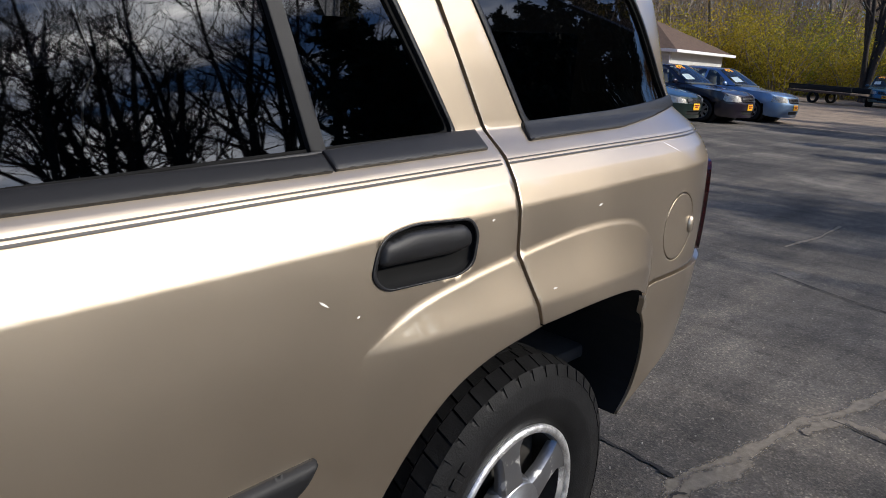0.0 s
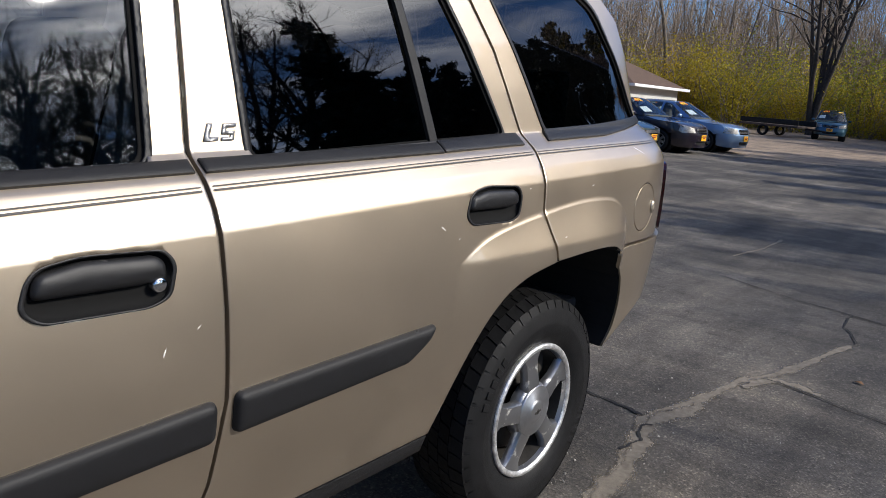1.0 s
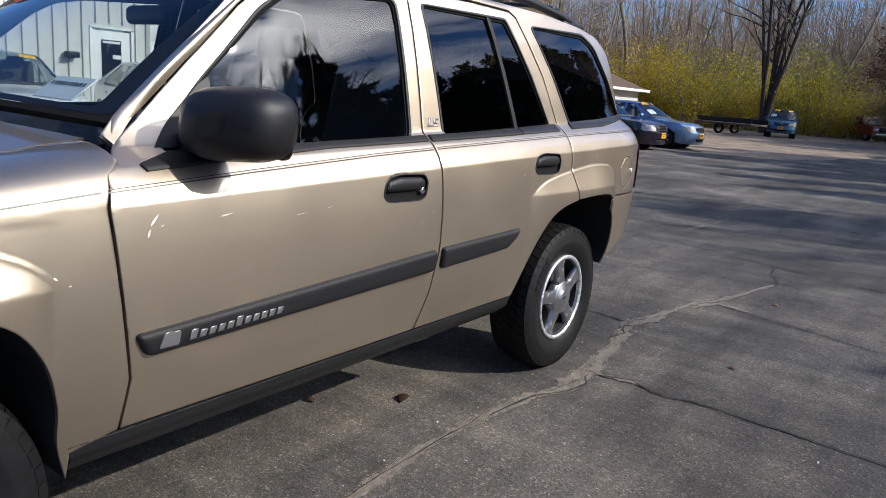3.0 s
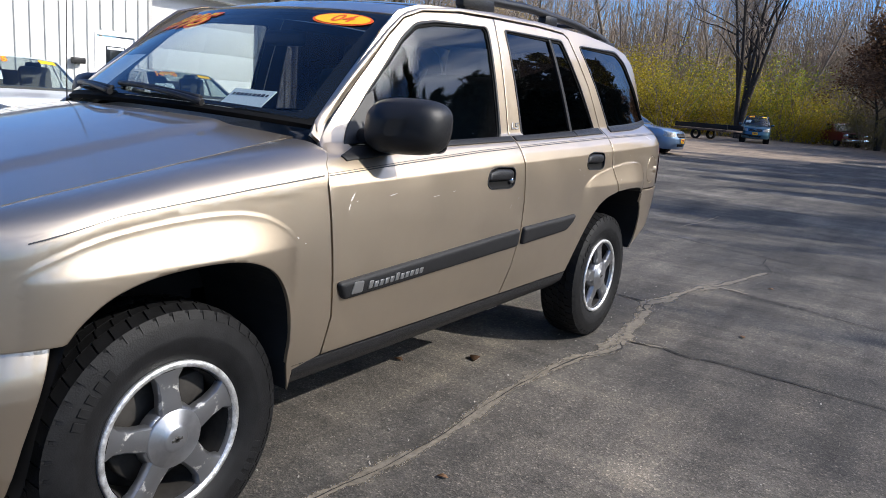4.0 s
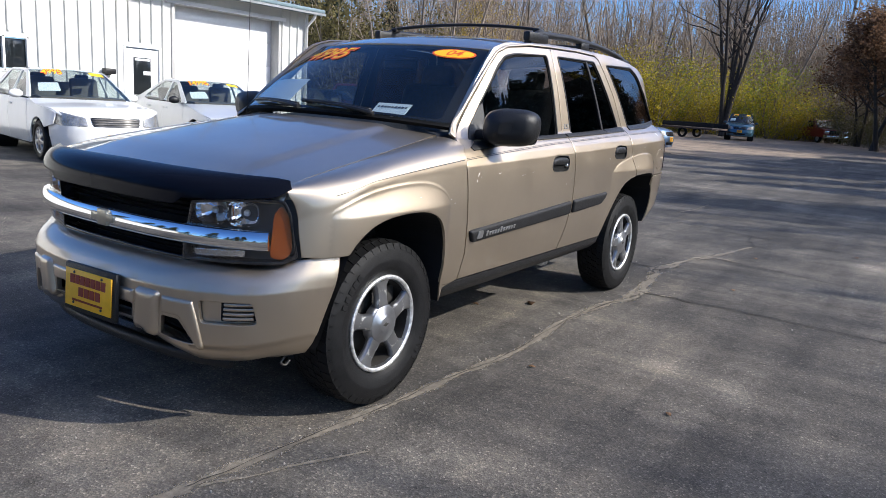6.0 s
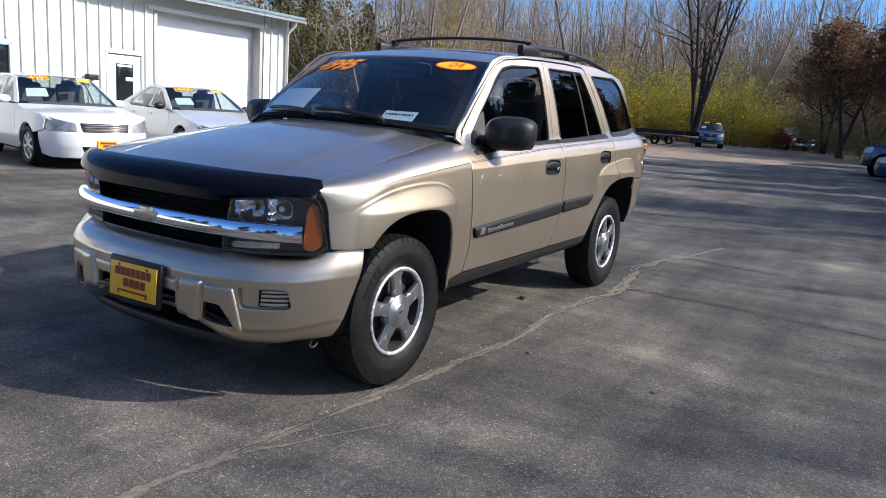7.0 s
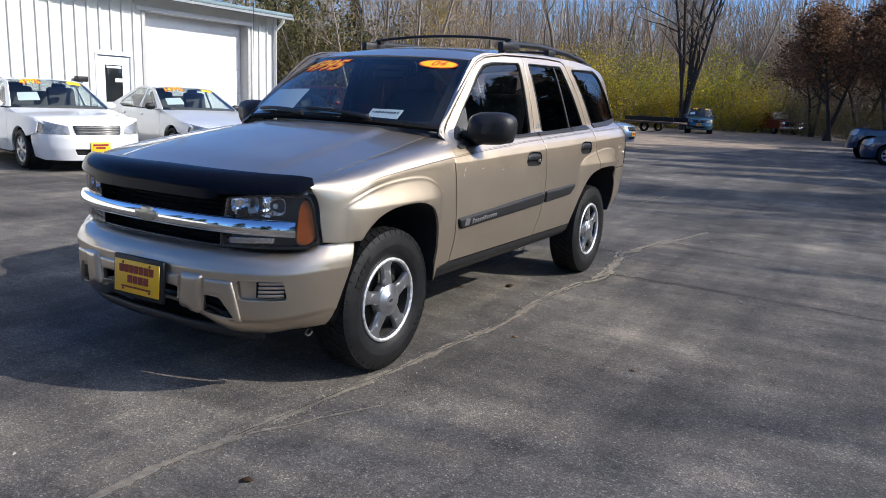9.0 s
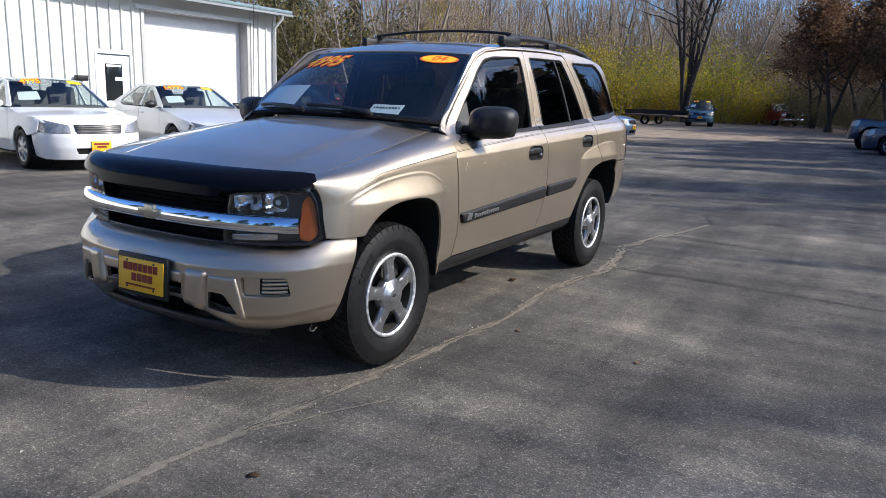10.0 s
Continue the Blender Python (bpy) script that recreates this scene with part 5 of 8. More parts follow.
DE = [(fu(-0.60), 0.0), (fu(-0.79), 0.22), (fu(-0.825), 0.5), (fu(-0.80), 0.88), (fu(-0.74), 1.0), (fu(0), 1.0), (fu(0.74), 1.0), (fu(0.80), 0.88), (fu(0.825), 0.5), (fu(0.79), 0.22), (fu(0.60), 0.0), (fu(0.46), -0.05), (fu(0.42), -0.30), (fu(0), -0.32), (fu(-0.42), -0.30), (fu(-0.46), -0.05)]
part("hood_deflector", panel("hood_deflector", rounded(DE, 0.03), deflector, step=0.03, thick=0.004, flip=False), mat("smoked_acrylic", (0.006, 0.007, 0.012), 0.14, spec=0.06), suv, "dark smoked hood deflector")
part("hood_front", panel("hood_front", [(fu(-0.80), 0.935), (fu(0), 0.945), (fu(0.80), 0.935), (fu(0.80), 0.99), (fu(0), 1.01), (fu(-0.80), 0.99)], recess(0.10), step=0.04, thick=0), GOLD, suv)

# bumper furniture
# dark sheet behind the openings, standing in for their shaded depth
part("bumper_liner", panel("bumper_liner", [(fu(-0.85), 0.09), (UC, 0.09), (fu(0.85), 0.09), (fu(0.85), 0.32), (UC, 0.32), (fu(-0.85), 0.32)], bumper, step=0.05, thick=0, lift=-0.055), DARK, suv)
for sd in (1, -1):
    pad = rounded([(fu(0.300 * sd), 0.055), (fu(0.425 * sd), 0.080), (fu(0.432 * sd), 0.312), (fu(0.312 * sd), 0.316)], 0.02)
    part("bumper_pad", panel("bumper_pad", pad, bumper, step=0.012, thick=0.02, crown=(0.022, 0.028)), GOLD, suv)
    band = rounded([(fu(0.44 * sd), 0.222), (fu(0.520 * sd), 0.220), (fu(0.605 * sd), 0.09), (fu(0.630 * sd), 0.09), (fu(0.572 * sd), 0.292), (fu(0.44 * sd), 0.298)], 0.008)
    part("bumper_band", panel("bumper_band", band, bumper, step=0.012, thick=0.02, crown=(0.010, 0.012)), GOLD, suv)
    vent = part("fog_vent", panel("fog_vent", rounded([(fu(0.590 * sd), 0.195), (fu(0.800 * sd), 0.195), (fu(0.780 * sd), 0.310), (fu(0.575 * sd), 0.310)], 0.01), bumper, step=0.03, thick=0.01, lift=-0.024), GOLD, suv)
    # dark sheet added for the shade between the slats
    part("vent_back", panel("vent_back", rounded([(fu(0.672 * sd), 0.212), (fu(0.785 * sd), 0.212), (fu(0.778 * sd), 0.302), (fu(0.668 * sd), 0.302)], 0.01), bumper, step=0.03, thick=0, lift=-0.020), DARK, vent)
    for k in range(4):
        v = 0.222 + 0.020 * k
        part("vent_slat", panel("vent_slat", rounded([(fu(0.682 * sd), v), (fu(0.775 * sd), v), (fu(0.772 * sd), v + 0.012), (fu(0.680 * sd), v + 0.012)], 0.004), bumper, step=0.02, thick=0.02, lift=-0.006), GOLD, vent)
part("bumper_band", panel("bumper_band", rounded([(fu(0.295), 0.222), (fu(-0.295), 0.222), (fu(-0.295), 0.296), (fu(0.295), 0.296)], 0.008), bumper, step=0.014, thick=0.02, crown=(0.010, 0.012)), GOLD, suv)
part("valance", sweep("valance", front_path(-0.66, 0.66, 0.30, 0.50, 50), round_section(0.05, 0.05)), BLACK_PLASTIC, suv)
part("tow_hook", tube(spline([(0.72, -0.45, 0.31), (0.72, -0.47, 0.290), (0.724, -0.45, 0.276), (0.728, -0.43, 0.292)], 4), 0.005), STEEL, suv, "bare steel hook under the bumper")

# dealer plate: bars stand in for its lettering
plate_h = thing("plate_holder", "black plastic plate bracket on the front bumper with yellow dealer plate", "plate", (0.0, -0.842, 0.498))
plate_h.matrix_world = pose(0.053, -0.852, 0.515, -4, 0, 2)
part("bracket", box((0.335, 0.022, 0.195), (0, 0.004, 0), 0.008), BLACK_PLASTIC, plate_h)
plate = part("plate", box((0.302, 0.006, 0.152), (0, -0.011, 0), 0.003), PLATE_YELLOW, plate_h, "yellow dealer plate with dark red bars")
for x, z, w, h in ((0, 0.037, 0.235, 0.036), (0.012, -0.010, 0.145, 0.036), (0, -0.047, 0.20, 0.008)):
    n = 7 if w > 0.22 else (4 if h > 0.02 else 12)
    for k in range(n):
        part("printed_bar", box((w / n * 0.86, 0.002, h), (x + (k + 0.5 - n / 2) * w / n, -0.0148, z), 0.0), PLATE_RED, plate)
for x, z in ((-0.09, -0.058), (0.09, -0.058), (-0.09, 0.064), (0.09, 0.064)):
    part("bolt", lathe([(0.0, -0.0175), (0.005, -0.017), (0.006, -0.014)], 10, axis="x"), STEEL, plate, "", Matrix.Translation((x, 0, z)) @ Matrix.Rotation(radians(90), 4, "Z"))


# ---- wheels ----
ALLOY_CAP = mat("grey_lacquered_alloy", (0.42, 0.425, 0.44), 0.30, 0.9, vary=0.1, scale=40)

def tyre_mesh(R, rim, w):
    """Tyre about the x axis, outer face towards +x, centre of its width at x = 0."""
    h = w / 2
    prof = [(rim - 0.004, h * 0.72), (rim + 0.008, h * 0.86), (rim + (R - rim) * 0.30, h * 0.985), (rim + (R - rim) * 0.42, h * 1.00), (rim + (R - rim) * 0.46, h * 1.012), (rim + (R - rim) * 0.50, h * 1.0),
            (rim + (R - rim) * 0.75, h * 0.955), (R - 0.020, h * 0.87), (R - 0.011, h * 0.78), (R - 0.009, h * 0.4)]
    prof = prof + [(r, -a) for r, a in prof[::-1]]
    bm = lathe(prof, 72)
    bmesh.ops.recalc_face_normals(bm, faces=bm.faces)
    return bm


def tread_mesh(R, w):
    """Rows of tread blocks and shoulder lugs, past counting."""
    h = w / 2
    bm = bmesh.new()
    if True:
        n = 46
        rows = [(-0.82, -0.50, 0.0), (-0.475, -0.17, 0.5), (-0.145, 0.145, 0.2), (0.17, 0.475, 0.7), (0.50, 0.86, 0.3)]
        for a0, a1, ph in rows:
            for k in range(n):
                t0 = (k + ph) * math.tau / n
                t1 = t0 + math.tau / n * 0.89
                sk = 0.25 * math.tau / n
                vs = []
                for r in (R - 0.008, R):
                    for a, t in ((a0, t0), (a1, t0 + sk), (a1, t1 + sk), (a0, t1)):
                        edge_drop = 0.010 if abs(a) > 0.7 else 0.0
                        rr = r - edge_drop
                        vs.append(bm.verts.new((a * h, rr * math.cos(t), rr * math.sin(t))))
                for f in ((4, 5, 6, 7), (0, 1, 5, 4), (1, 2, 6, 5), (2, 3, 7, 6), (3, 0, 4, 7)):
                    bm.faces.new([vs[i] for i in f])
        # shoulder lugs
        for k in range(n):
            t0 = (k + 0.3) * math.tau / n
            t1 = t0 + math.tau / n * 0.78
            vs = []
            for rr, a in ((R - 0.034, 0.935), (R - 0.010, 0.845)):
                for da in (0.0, 0.018):
                    for t in (t0, t1):
                        vs.append(bm.verts.new(((a + da) * h, rr * math.cos(t), rr * math.sin(t))))
            for f in ((2, 3, 7, 6), (0, 2, 6, 4), (1, 5, 7, 3), (0, 1, 3, 2)):
                bm.faces.new([vs[i] for i in f])
    bmesh.ops.recalc_face_normals(bm, faces=bm.faces)
    return bm


def rim_mesh(rim, d):
    """The cast wheel's outer ring; its face lies near x = d."""
    bm = lathe([(rim - 0.020, d - 0.016), (rim - 0.014, d + 0.004), (rim, d + 0.008), (rim + 0.004, d + 0.002), (rim + 0.002, d - 0.02)], 72)
    bmesh.ops.recalc_face_normals(bm, faces=bm.faces)
    return smooth_by_angle(bm, 38)


def spoke_mesh(rim, d):
    """One broad spoke, pointing along z."""
    bm = bmesh.new()
    prof = [(0.045, 0.050, d + 0.004, 0.030), (0.085, 0.037, d + 0.006, 0.028), (0.13, 0.033, d + 0.002, 0.026), (rim - 0.045, 0.037, d - 0.001, 0.026), (rim - 0.018, 0.060, d + 0.001, 0.020)]
    secs = []
    for r, w, x, dep in prof:
        secs.append([bm.verts.new((x + dx, a, r)) for a, dx in ((-w, -dep), (-w, -0.012), (-w * 0.80, -0.001), (-w * 0.3, 0.002), (w * 0.3, 0.002), (w * 0.80, -0.001), (w, -0.012), (w, -dep))])
    for a, b in zip(secs, secs[1:]):
        for j in range(7):
            bm.faces.new((a[j], a[j + 1], b[j + 1], b[j])).smooth = True
    for f in bm.faces:
        if f.normal.x < -0.1:
            f.normal_flip()
    bmesh.ops.recalc_face_normals(bm, faces=bm.faces)
    if sum(f.normal.x * f.calc_area() for f in bm.faces) < 0:
        bmesh.ops.reverse_faces(bm, faces=bm.faces[:])
    return smooth_by_angle(bm, 38)


# one dark metal for everything that lies behind the spokes
DARK_METAL = mat("dark_inner_metal", (0.028, 0.025, 0.022), 0.75, 0.3, vary=0.4, scale=25)


def wheel_back(parent):
    part("barrel", lathe([(0.184, -0.12), (0.186, 0.05), (0.193, 0.086)], 60), DARK_METAL, parent, "dark wheel barrel")
    part("backing_plate", lathe([(0.0, -0.01), (0.17, -0.012), (0.182, -0.03)], 36), DARK, parent)
    part("brake_disc", lathe([(0.06, 0.03), (0.145, 0.03), (0.150, 0.022), (0.150, 0.008), (0.06, 0.008)], 36), DARK_METAL, parent, "dark brake disc")
    part("brake_caliper", box((0.05, 0.10, 0.16), (0.02, 0.10, 0.06), 0.012), DARK_METAL, parent)


TREAD_ME = bpy.data.meshes.new("tread")
tread_mesh(0.368, 0.232).to_mesh(TREAD_ME)
TYRE = tyre_mesh(0.368, 0.214, 0.232)
TYRE_ME = bpy.data.meshes.new("tyre")
TYRE.to_mesh(TYRE_ME)
RIM_ME = bpy.data.meshes.new("wheel")
rim_mesh(0.214, 0.098).to_mesh(RIM_ME)
SPOKE_ME = bpy.data.meshes.new("spoke")
spoke_mesh(0.214, 0.098).to_mesh(SPOKE_ME)
for sd in (1, -1):
    for y, turn in ((0.012, 4), (2.888, 10)):
        at = pose(0.742 * sd, y, 0.370, turn, 0, 0) if sd > 0 else pose(-0.742, y, 0.370, turn, 0, 180)
        w = part("wheel", RIM_ME, ALLOY, suv, "worn five-spoke cast alloy wheel", at)
        for k in range(5):
            part("spoke", SPOKE_ME, ALLOY, w, "", Matrix.Rotation(k * math.tau / 5, 4, "X"))
        part("hub", lathe([(0.094, 0.063), (0.090, 0.090), (0.083, 0.101), (0.0, 0.103)], 40), ALLOY, w)
        part("tyre", TYRE_ME, RUBBER, w, "black all-terrain tyre")
        tagged(part("tread", TREAD_ME, RUBBER, w, "blocky tyre tread"), kind="stuff")
        cap = part("hub_cap", lathe([(0.084, 0.088), (0.084, 0.104), (0.080, 0.108), (0.040, 0.1105), (0.037, 0.1145), (0.029, 0.117), (0.0, 0.1175)], 40), ALLOY_CAP, w, "round alloy hub cap")
        part("lip_ring", lathe([(0.198, 0.100), (0.202, 0.106), (0.212, 0.1075), (0.2175, 0.104), (0.218, 0.096)], 72), ALLOY_BARE, w, "scuffed bare alloy rim edge")
        mark = bmesh.new()
        box((0.004, 0.034, 0.008), (0.1165, 0, 0), 0.001, bm=mark)
        box((0.004, 0.013, 0.016), (0.1165, 0, 0), 0.001, bm=mark)
        part("cap_mark", mark, STEEL, cap)
        wheel_back(w)
        # raised letters on the sidewall, as plain blocks
        for c0, n in ((0.6, 5), (3.9, 4)):
            for k in range(n):
                t = c0 + k * 0.115
                part("sidewall_block", box((0.004, 0.022, 0.030), (0.1155, 0, 0.300), 0.001, seg=1), RUBBER, w, "", Matrix.Rotation(t, 4, "X"))

# wheel wells, floor, sills and chassis in the shade below
for line in (ARCH_F + ARCH_F2, ARCH_R + ARCH_R2 + ARCH_R3):
    for sd in (1, -1):
        bm = bmesh.new()
        rows = []
        for u, z in line:
            p = skin(np.array([u]), np.array([z]))[0]
            yy = max(float(p[1]), -0.45)
            rows.append([bm.verts.new((x * sd, yy, z)) for x in (float(p[0]) - 0.006, float(p[0]) - 0.05, 0.50)])
        for a, b in zip(rows, rows[1:]):
            for k in range(2):
                bm.faces.new((a[k], b[k], b[k + 1], a[k + 1]))
        part("wheel_liner", bm, DARK, suv)
bm = bmesh.new()
box((1.10, 4.0, 0.16), (0, 1.6, 0.40), 0.02, bm=bm)
box((0.98, 3.1, 0.30), (0, 1.85, 0.53), 0.02, bm=bm)
box((0.98, 0.9, 0.45), (0, 0.0, 0.62), 0.02, bm=bm)
for sd in (1, -1):
    box((0.24, 1.70, 0.10), (0.60 * sd, 1.37, 0.45), 0.02, bm=bm)
part("underbody", bm, DARK, suv)
part("axle", tube([(-0.66, 2.875, 0.36), (0.66, 2.875, 0.36)], 0.045, 10), DARK, suv)
part("exhaust", tube([(0.35, 1.4, 0.30), (0.38, 2.2, 0.30), (0.45, 2.4, 0.30)], 0.035, 10), STEEL, suv)
part("frame_bracket", box((0.05, 0.10, 0.10), (0.60, 2.05, 0.33), 0.01), ALLOY_BARE, suv)

# ---- mirrors, handles, rails, wipers ----
for sd in (1, -1):
    bm = bmesh.new()
    rings = []
    for k, (yy, sx, sz, dz) in enumerate(((-0.075, 0.03, 0.03, 0.0), (-0.068, 0.085, 0.055, 0.0), (-0.045, 0.118, 0.080, 0.0), (-0.01, 0.132, 0.092, 0.0), (0.04, 0.136, 0.096, 0.0), (0.062, 0.134, 0.094, 0.0), (0.060, 0.122, 0.083, 0.0))):
        ring = []
        for j in range(32):
            t = j * math.tau / 32
            cx = math.copysign(abs(math.cos(t)) ** 0.62, math.cos(t))
            cz = math.copysign(abs(math.sin(t)) ** 0.62, math.sin(t))
            ring.append(bm.verts.new((cx * sx - 0.012 * (1 - cz) * 0.5, yy + 0.03 * (cx - 1) * 0.5, cz * sz + dz - 0.02 * (cx + 1) * 0.5 * (cz < 0) * -0.6)))
        rings.append(ring)
    for a, b in zip(rings, rings[1:]):
        for j in range(32):
            bm.faces.new((a[j], a[(j + 1) % 32], b[(j + 1) % 32], b[j])).smooth = True
    bm.faces.new(rings[0][::-1])
    bm.faces.new(rings[-1])
    bmesh.ops.recalc_face_normals(bm, faces=bm.faces)
    m = Matrix.Translation((0.970 if sd > 0 else -0.915, 0.80, 1.226)) @ (Matrix.Rotation(radians(12 * sd), 4, "Z") @ Matrix.Diagonal((sd, 1, 1, 1)))
    mir = part("mirror", bm, BLACK_PLASTIC, suv, "black door mirror", m)
    part("mirror_arm", box((0.13, 0.075, 0.055), (0.85 * sd, 0.78, 1.185), 0.018), BLACK_PLASTIC, suv)
    part("mirror_glass", panel("mirror_glass", rounded([(-0.115, -0.078), (0.115, -0.078), (0.115, 0.078), (-0.115, 0.078)], 0.03), lambda u, v: np.stack([u, 0 * u + 0.060, v], 1), step=0.06, thick=0, flip=True), CHROME, mir)


HANDLE_BLACK = mat("matt_black_recess", (0.006, 0.006, 0.006), 0.8, spec=0.15)


def handle(y, z, lock):
    for mirror in (False, True):
        out = handle_line(y, z)
        rim_o = handle_line(y, z, 1.03)
        part("handle_rim", panel("handle_rim", rim_o, skin, [handle_line(y, z, 0.97)], step=0.010, thick=0.004, lift=0.0025, lip=0, mirror=mirror), BLACK_PLASTIC, suv)
        dish = part("door_handle", panel("door_handle", out, skin, step=0.010, thick=0.0, lift=0.0, crown=(-0.013, 0.022), mirror=mirror), HANDLE_BLACK, suv, "black recessed door handle")
        grip = rounded([(y - 0.100, z - 0.008), (y + 0.060, z - 0.010), (y + 0.098, z - 0.004), (y + 0.098, z + 0.020), (y + 0.082, z + 0.033), (y - 0.030, z + 0.038), (y - 0.092, z + 0.026)], 0.014, 5)
        part("grip", panel("grip", grip, skin, step=0.008, thick=0.014, lift=-0.004, crown=(0.011, 0.020), mirror=mirror), BLACK_PLASTIC, dish)
        if lock:
            p = skin(np.array([y + 0.085]), np.array([z - 0.013]))[0]
            part("key_lock", lathe([(0.012, -0.02), (0.012, 0.004), (0.009, 0.006), (0.0, 0.006)], 16), CHROME, dish, "", Matrix.Translation((p[0] - 0.002, p[1], p[2])) if not mirror else Matrix.Translation((-p[0] + 0.002, p[1], p[2])) @ Matrix.Rotation(math.pi, 4, "Z"))


handle(*HANDLES[0], True)
handle(*HANDLES[1], False)

# chips and scratches in the paint of the left side
CHIP = mat("pale_primer_chip", (0.78, 0.74, 0.68), 0.7)
for y, z, a, l, w in ((2.27, 1.03, -35, 0.022, 0.004), (2.33, 1.0, 20, 0.007, 0.004), (2.96, 1.09, 8, 0.016, 0.005), (2.78, 0.96, 0, 0.014, 0.004), (3.31, 1.183, -20, 0.07, 0.003), (1.60, 0.90, 70, 0.018, 0.003),
                      (1.66, 0.93, 40, 0.012, 0.003), (2.62, 1.10, 10, 0.008, 0.004), (1.05, 0.98, 5, 0.05, 0.0025), (1.16, 0.99, 8, 0.03, 0.002), (0.37, 0.90, -40, 0.012, 0.005), (0.40, 0.88, 0, 0.007, 0.005), (0.60, 1.005, 50, 0.035, 0.007), (0.585, 0.975, 70, 0.022, 0.006), (0.80, 1.0, 8, 0.045, 0.004), (0.62, 0.99, 20, 0.010, 0.003), (0.11, 0.93, 0, 0.008, 0.004)):
    c_, s_ = math.cos(radians(a)), math.sin(radians(a))
    ring = [(y + c_ * p_ * l / 2 - s_ * q_ * w / 2, z + s_ * p_ * l / 2 + c_ * q_ * w / 2) for p_, q_ in ((-1, 0), (-0.5, -0.8), (0.3, -0.6), (1, 0.1), (0.4, 0.7), (-0.4, 0.9))]
    part("paint_chip", panel("paint_chip", ring, skin, step=0.02, thick=0, lift=0.0008, lip=0), CHIP, suv, "pale chip in the paint")

for sd in (1, -1):
    ys = np.linspace(1.62, 3.28, 24)
    pts = []
    for y in ys:
        zz = float(np.interp(y, [1.62, 1.75, 2.2, 2.74, 3.1, 3.28], [1.724, 1.775, 1.795, 1.785, 1.752, 1.712]))
        pts.append((0.575 * sd - 0.02 * sd * (y > 3.1) * (y - 3.1), y, zz))
    bm = bmesh.new()
    prev = None
    for i, p in enumerate(pts):
        wdt, hgt = (0.022, 0.020) if 2 < i < 21 else (0.024, 0.028)
        ring = [bm.verts.new((p[0] + a * wdt, p[1], p[2] + b * hgt)) for a, b in ((-1, -0.6), (-0.7, 0.6), (0, 1), (0.7, 0.6), (1, -0.6), (0, -1))]
        if prev:
            for k in range(6):
                bm.faces.new((prev[k], prev[(k + 1) % 6], ring[(k + 1) % 6], ring[k])).smooth = True
        else:
            bm.faces.new(ring[::-1])
        prev = ring
    bm.faces.new(prev)
    bmesh.ops.recalc_face_normals(bm, faces=bm.faces)
    rail = part("roof_rail", bm, BLACK_PLASTIC, suv, "black plastic roof rail")
    for y0_, y1_ in ((1.60, 1.86), (2.36, 2.50), (3.06, 3.30)):
        zz = float(np.interp((y0_ + y1_) / 2, [1.62, 1.75, 2.2, 2.74, 3.1, 3.28], [1.745, 1.765, 1.775, 1.765, 1.735, 1.70]))
        part("rail_foot", box((0.05, y1_ - y0_, 0.06), (0.575 * sd, (y0_ + y1_) / 2, zz - 0.012), 0.015), BLACK_PLASTIC, rail)
for y in (1.78, 3.0):
    zz = 1.805 if y < 2 else 1.788
    bar_pts = [(x, y, zz + 0.028 * (1 - (x / 0.55) ** 2)) for x in np.linspace(-0.55, 0.55, 20)]
    bm = bmesh.new()
    prev = None
    for p in bar_pts:
        ring = [bm.verts.new((p[0], p[1] + a * 0.022, p[2] + b * 0.010)) for a, b in ((-1, 0), (-0.5, 0.9), (0.5, 0.9), (1, 0), (0.5, -0.9), (-0.5, -0.9))]
        if prev:
            for k in range(6):
                bm.faces.new((prev[k], prev[(k + 1) % 6], ring[(k + 1) % 6], ring[k])).smooth = True
        prev = ring
    bmesh.ops.recalc_face_normals(bm, faces=bm.faces)
    cross = part("roof_crossbar", bm, BLACK_PLASTIC, suv)
    for sd in (1, -1):
        part("crossbar_end", box((0.05, 0.06, 0.03), (0.555 * sd, y, zz - 0.008), 0.012), BLACK_PLASTIC, cross)


def on_screen(p, q, up=0.0):
    P = screen(np.array([p, p + 0.002, p]), np.array([q, q, q + 0.002]))
    n = np.cross(P[1] - P[0], P[2] - P[0])
    n /= np.linalg.norm(n)
    return Vector(P[0] + n * up)


# wipers parked at the foot of the windscreen
for p0, p1, q0, q1 in ((0.52, -0.15, -0.02, 0.055), (-0.12, -0.80, -0.02, 0.055)):
    arm = part("wiper_arm", tube([on_screen(p0 + (p1 - p0) * t * 0.62, q0 + (q1 - q0) * t * 0.75, 0.014 + 0.008 * math.sin(math.pi * t)) for t in [k / 9 for k in range(10)]], [0.012 - 0.006 * t for t in [k / 9 for k in range(10)]], 8), BLACK_PLASTIC, suv)
    blade = [on_screen(p0 + (p1 - p0) * t, 0.012 + 0.05 * t, 0.010 + 0.008 * math.sin(math.pi * t)) for t in [0.05 + k * 0.95 / 13 for k in range(14)]]
    part("wiper_blade", tube(blade, 0.010, 6), BLACK_PLASTIC, arm)
part("antenna", tube([(-0.63, 0.52, 1.14), (-0.635, 0.53, 1.45), (-0.64, 0.545, 1.93)], [0.0028, 0.002, 0.0014], 6), BLACK_PLASTIC, suv, "thin black whip antenna")
part("antenna_base", lathe([(0.018, 1.135), (0.015, 1.16), (0.006, 1.175), (0.0, 1.176)], 14, "z"), BLACK_PLASTIC, suv, "", Matrix.Translation((-0.63, 0.52, 0)))

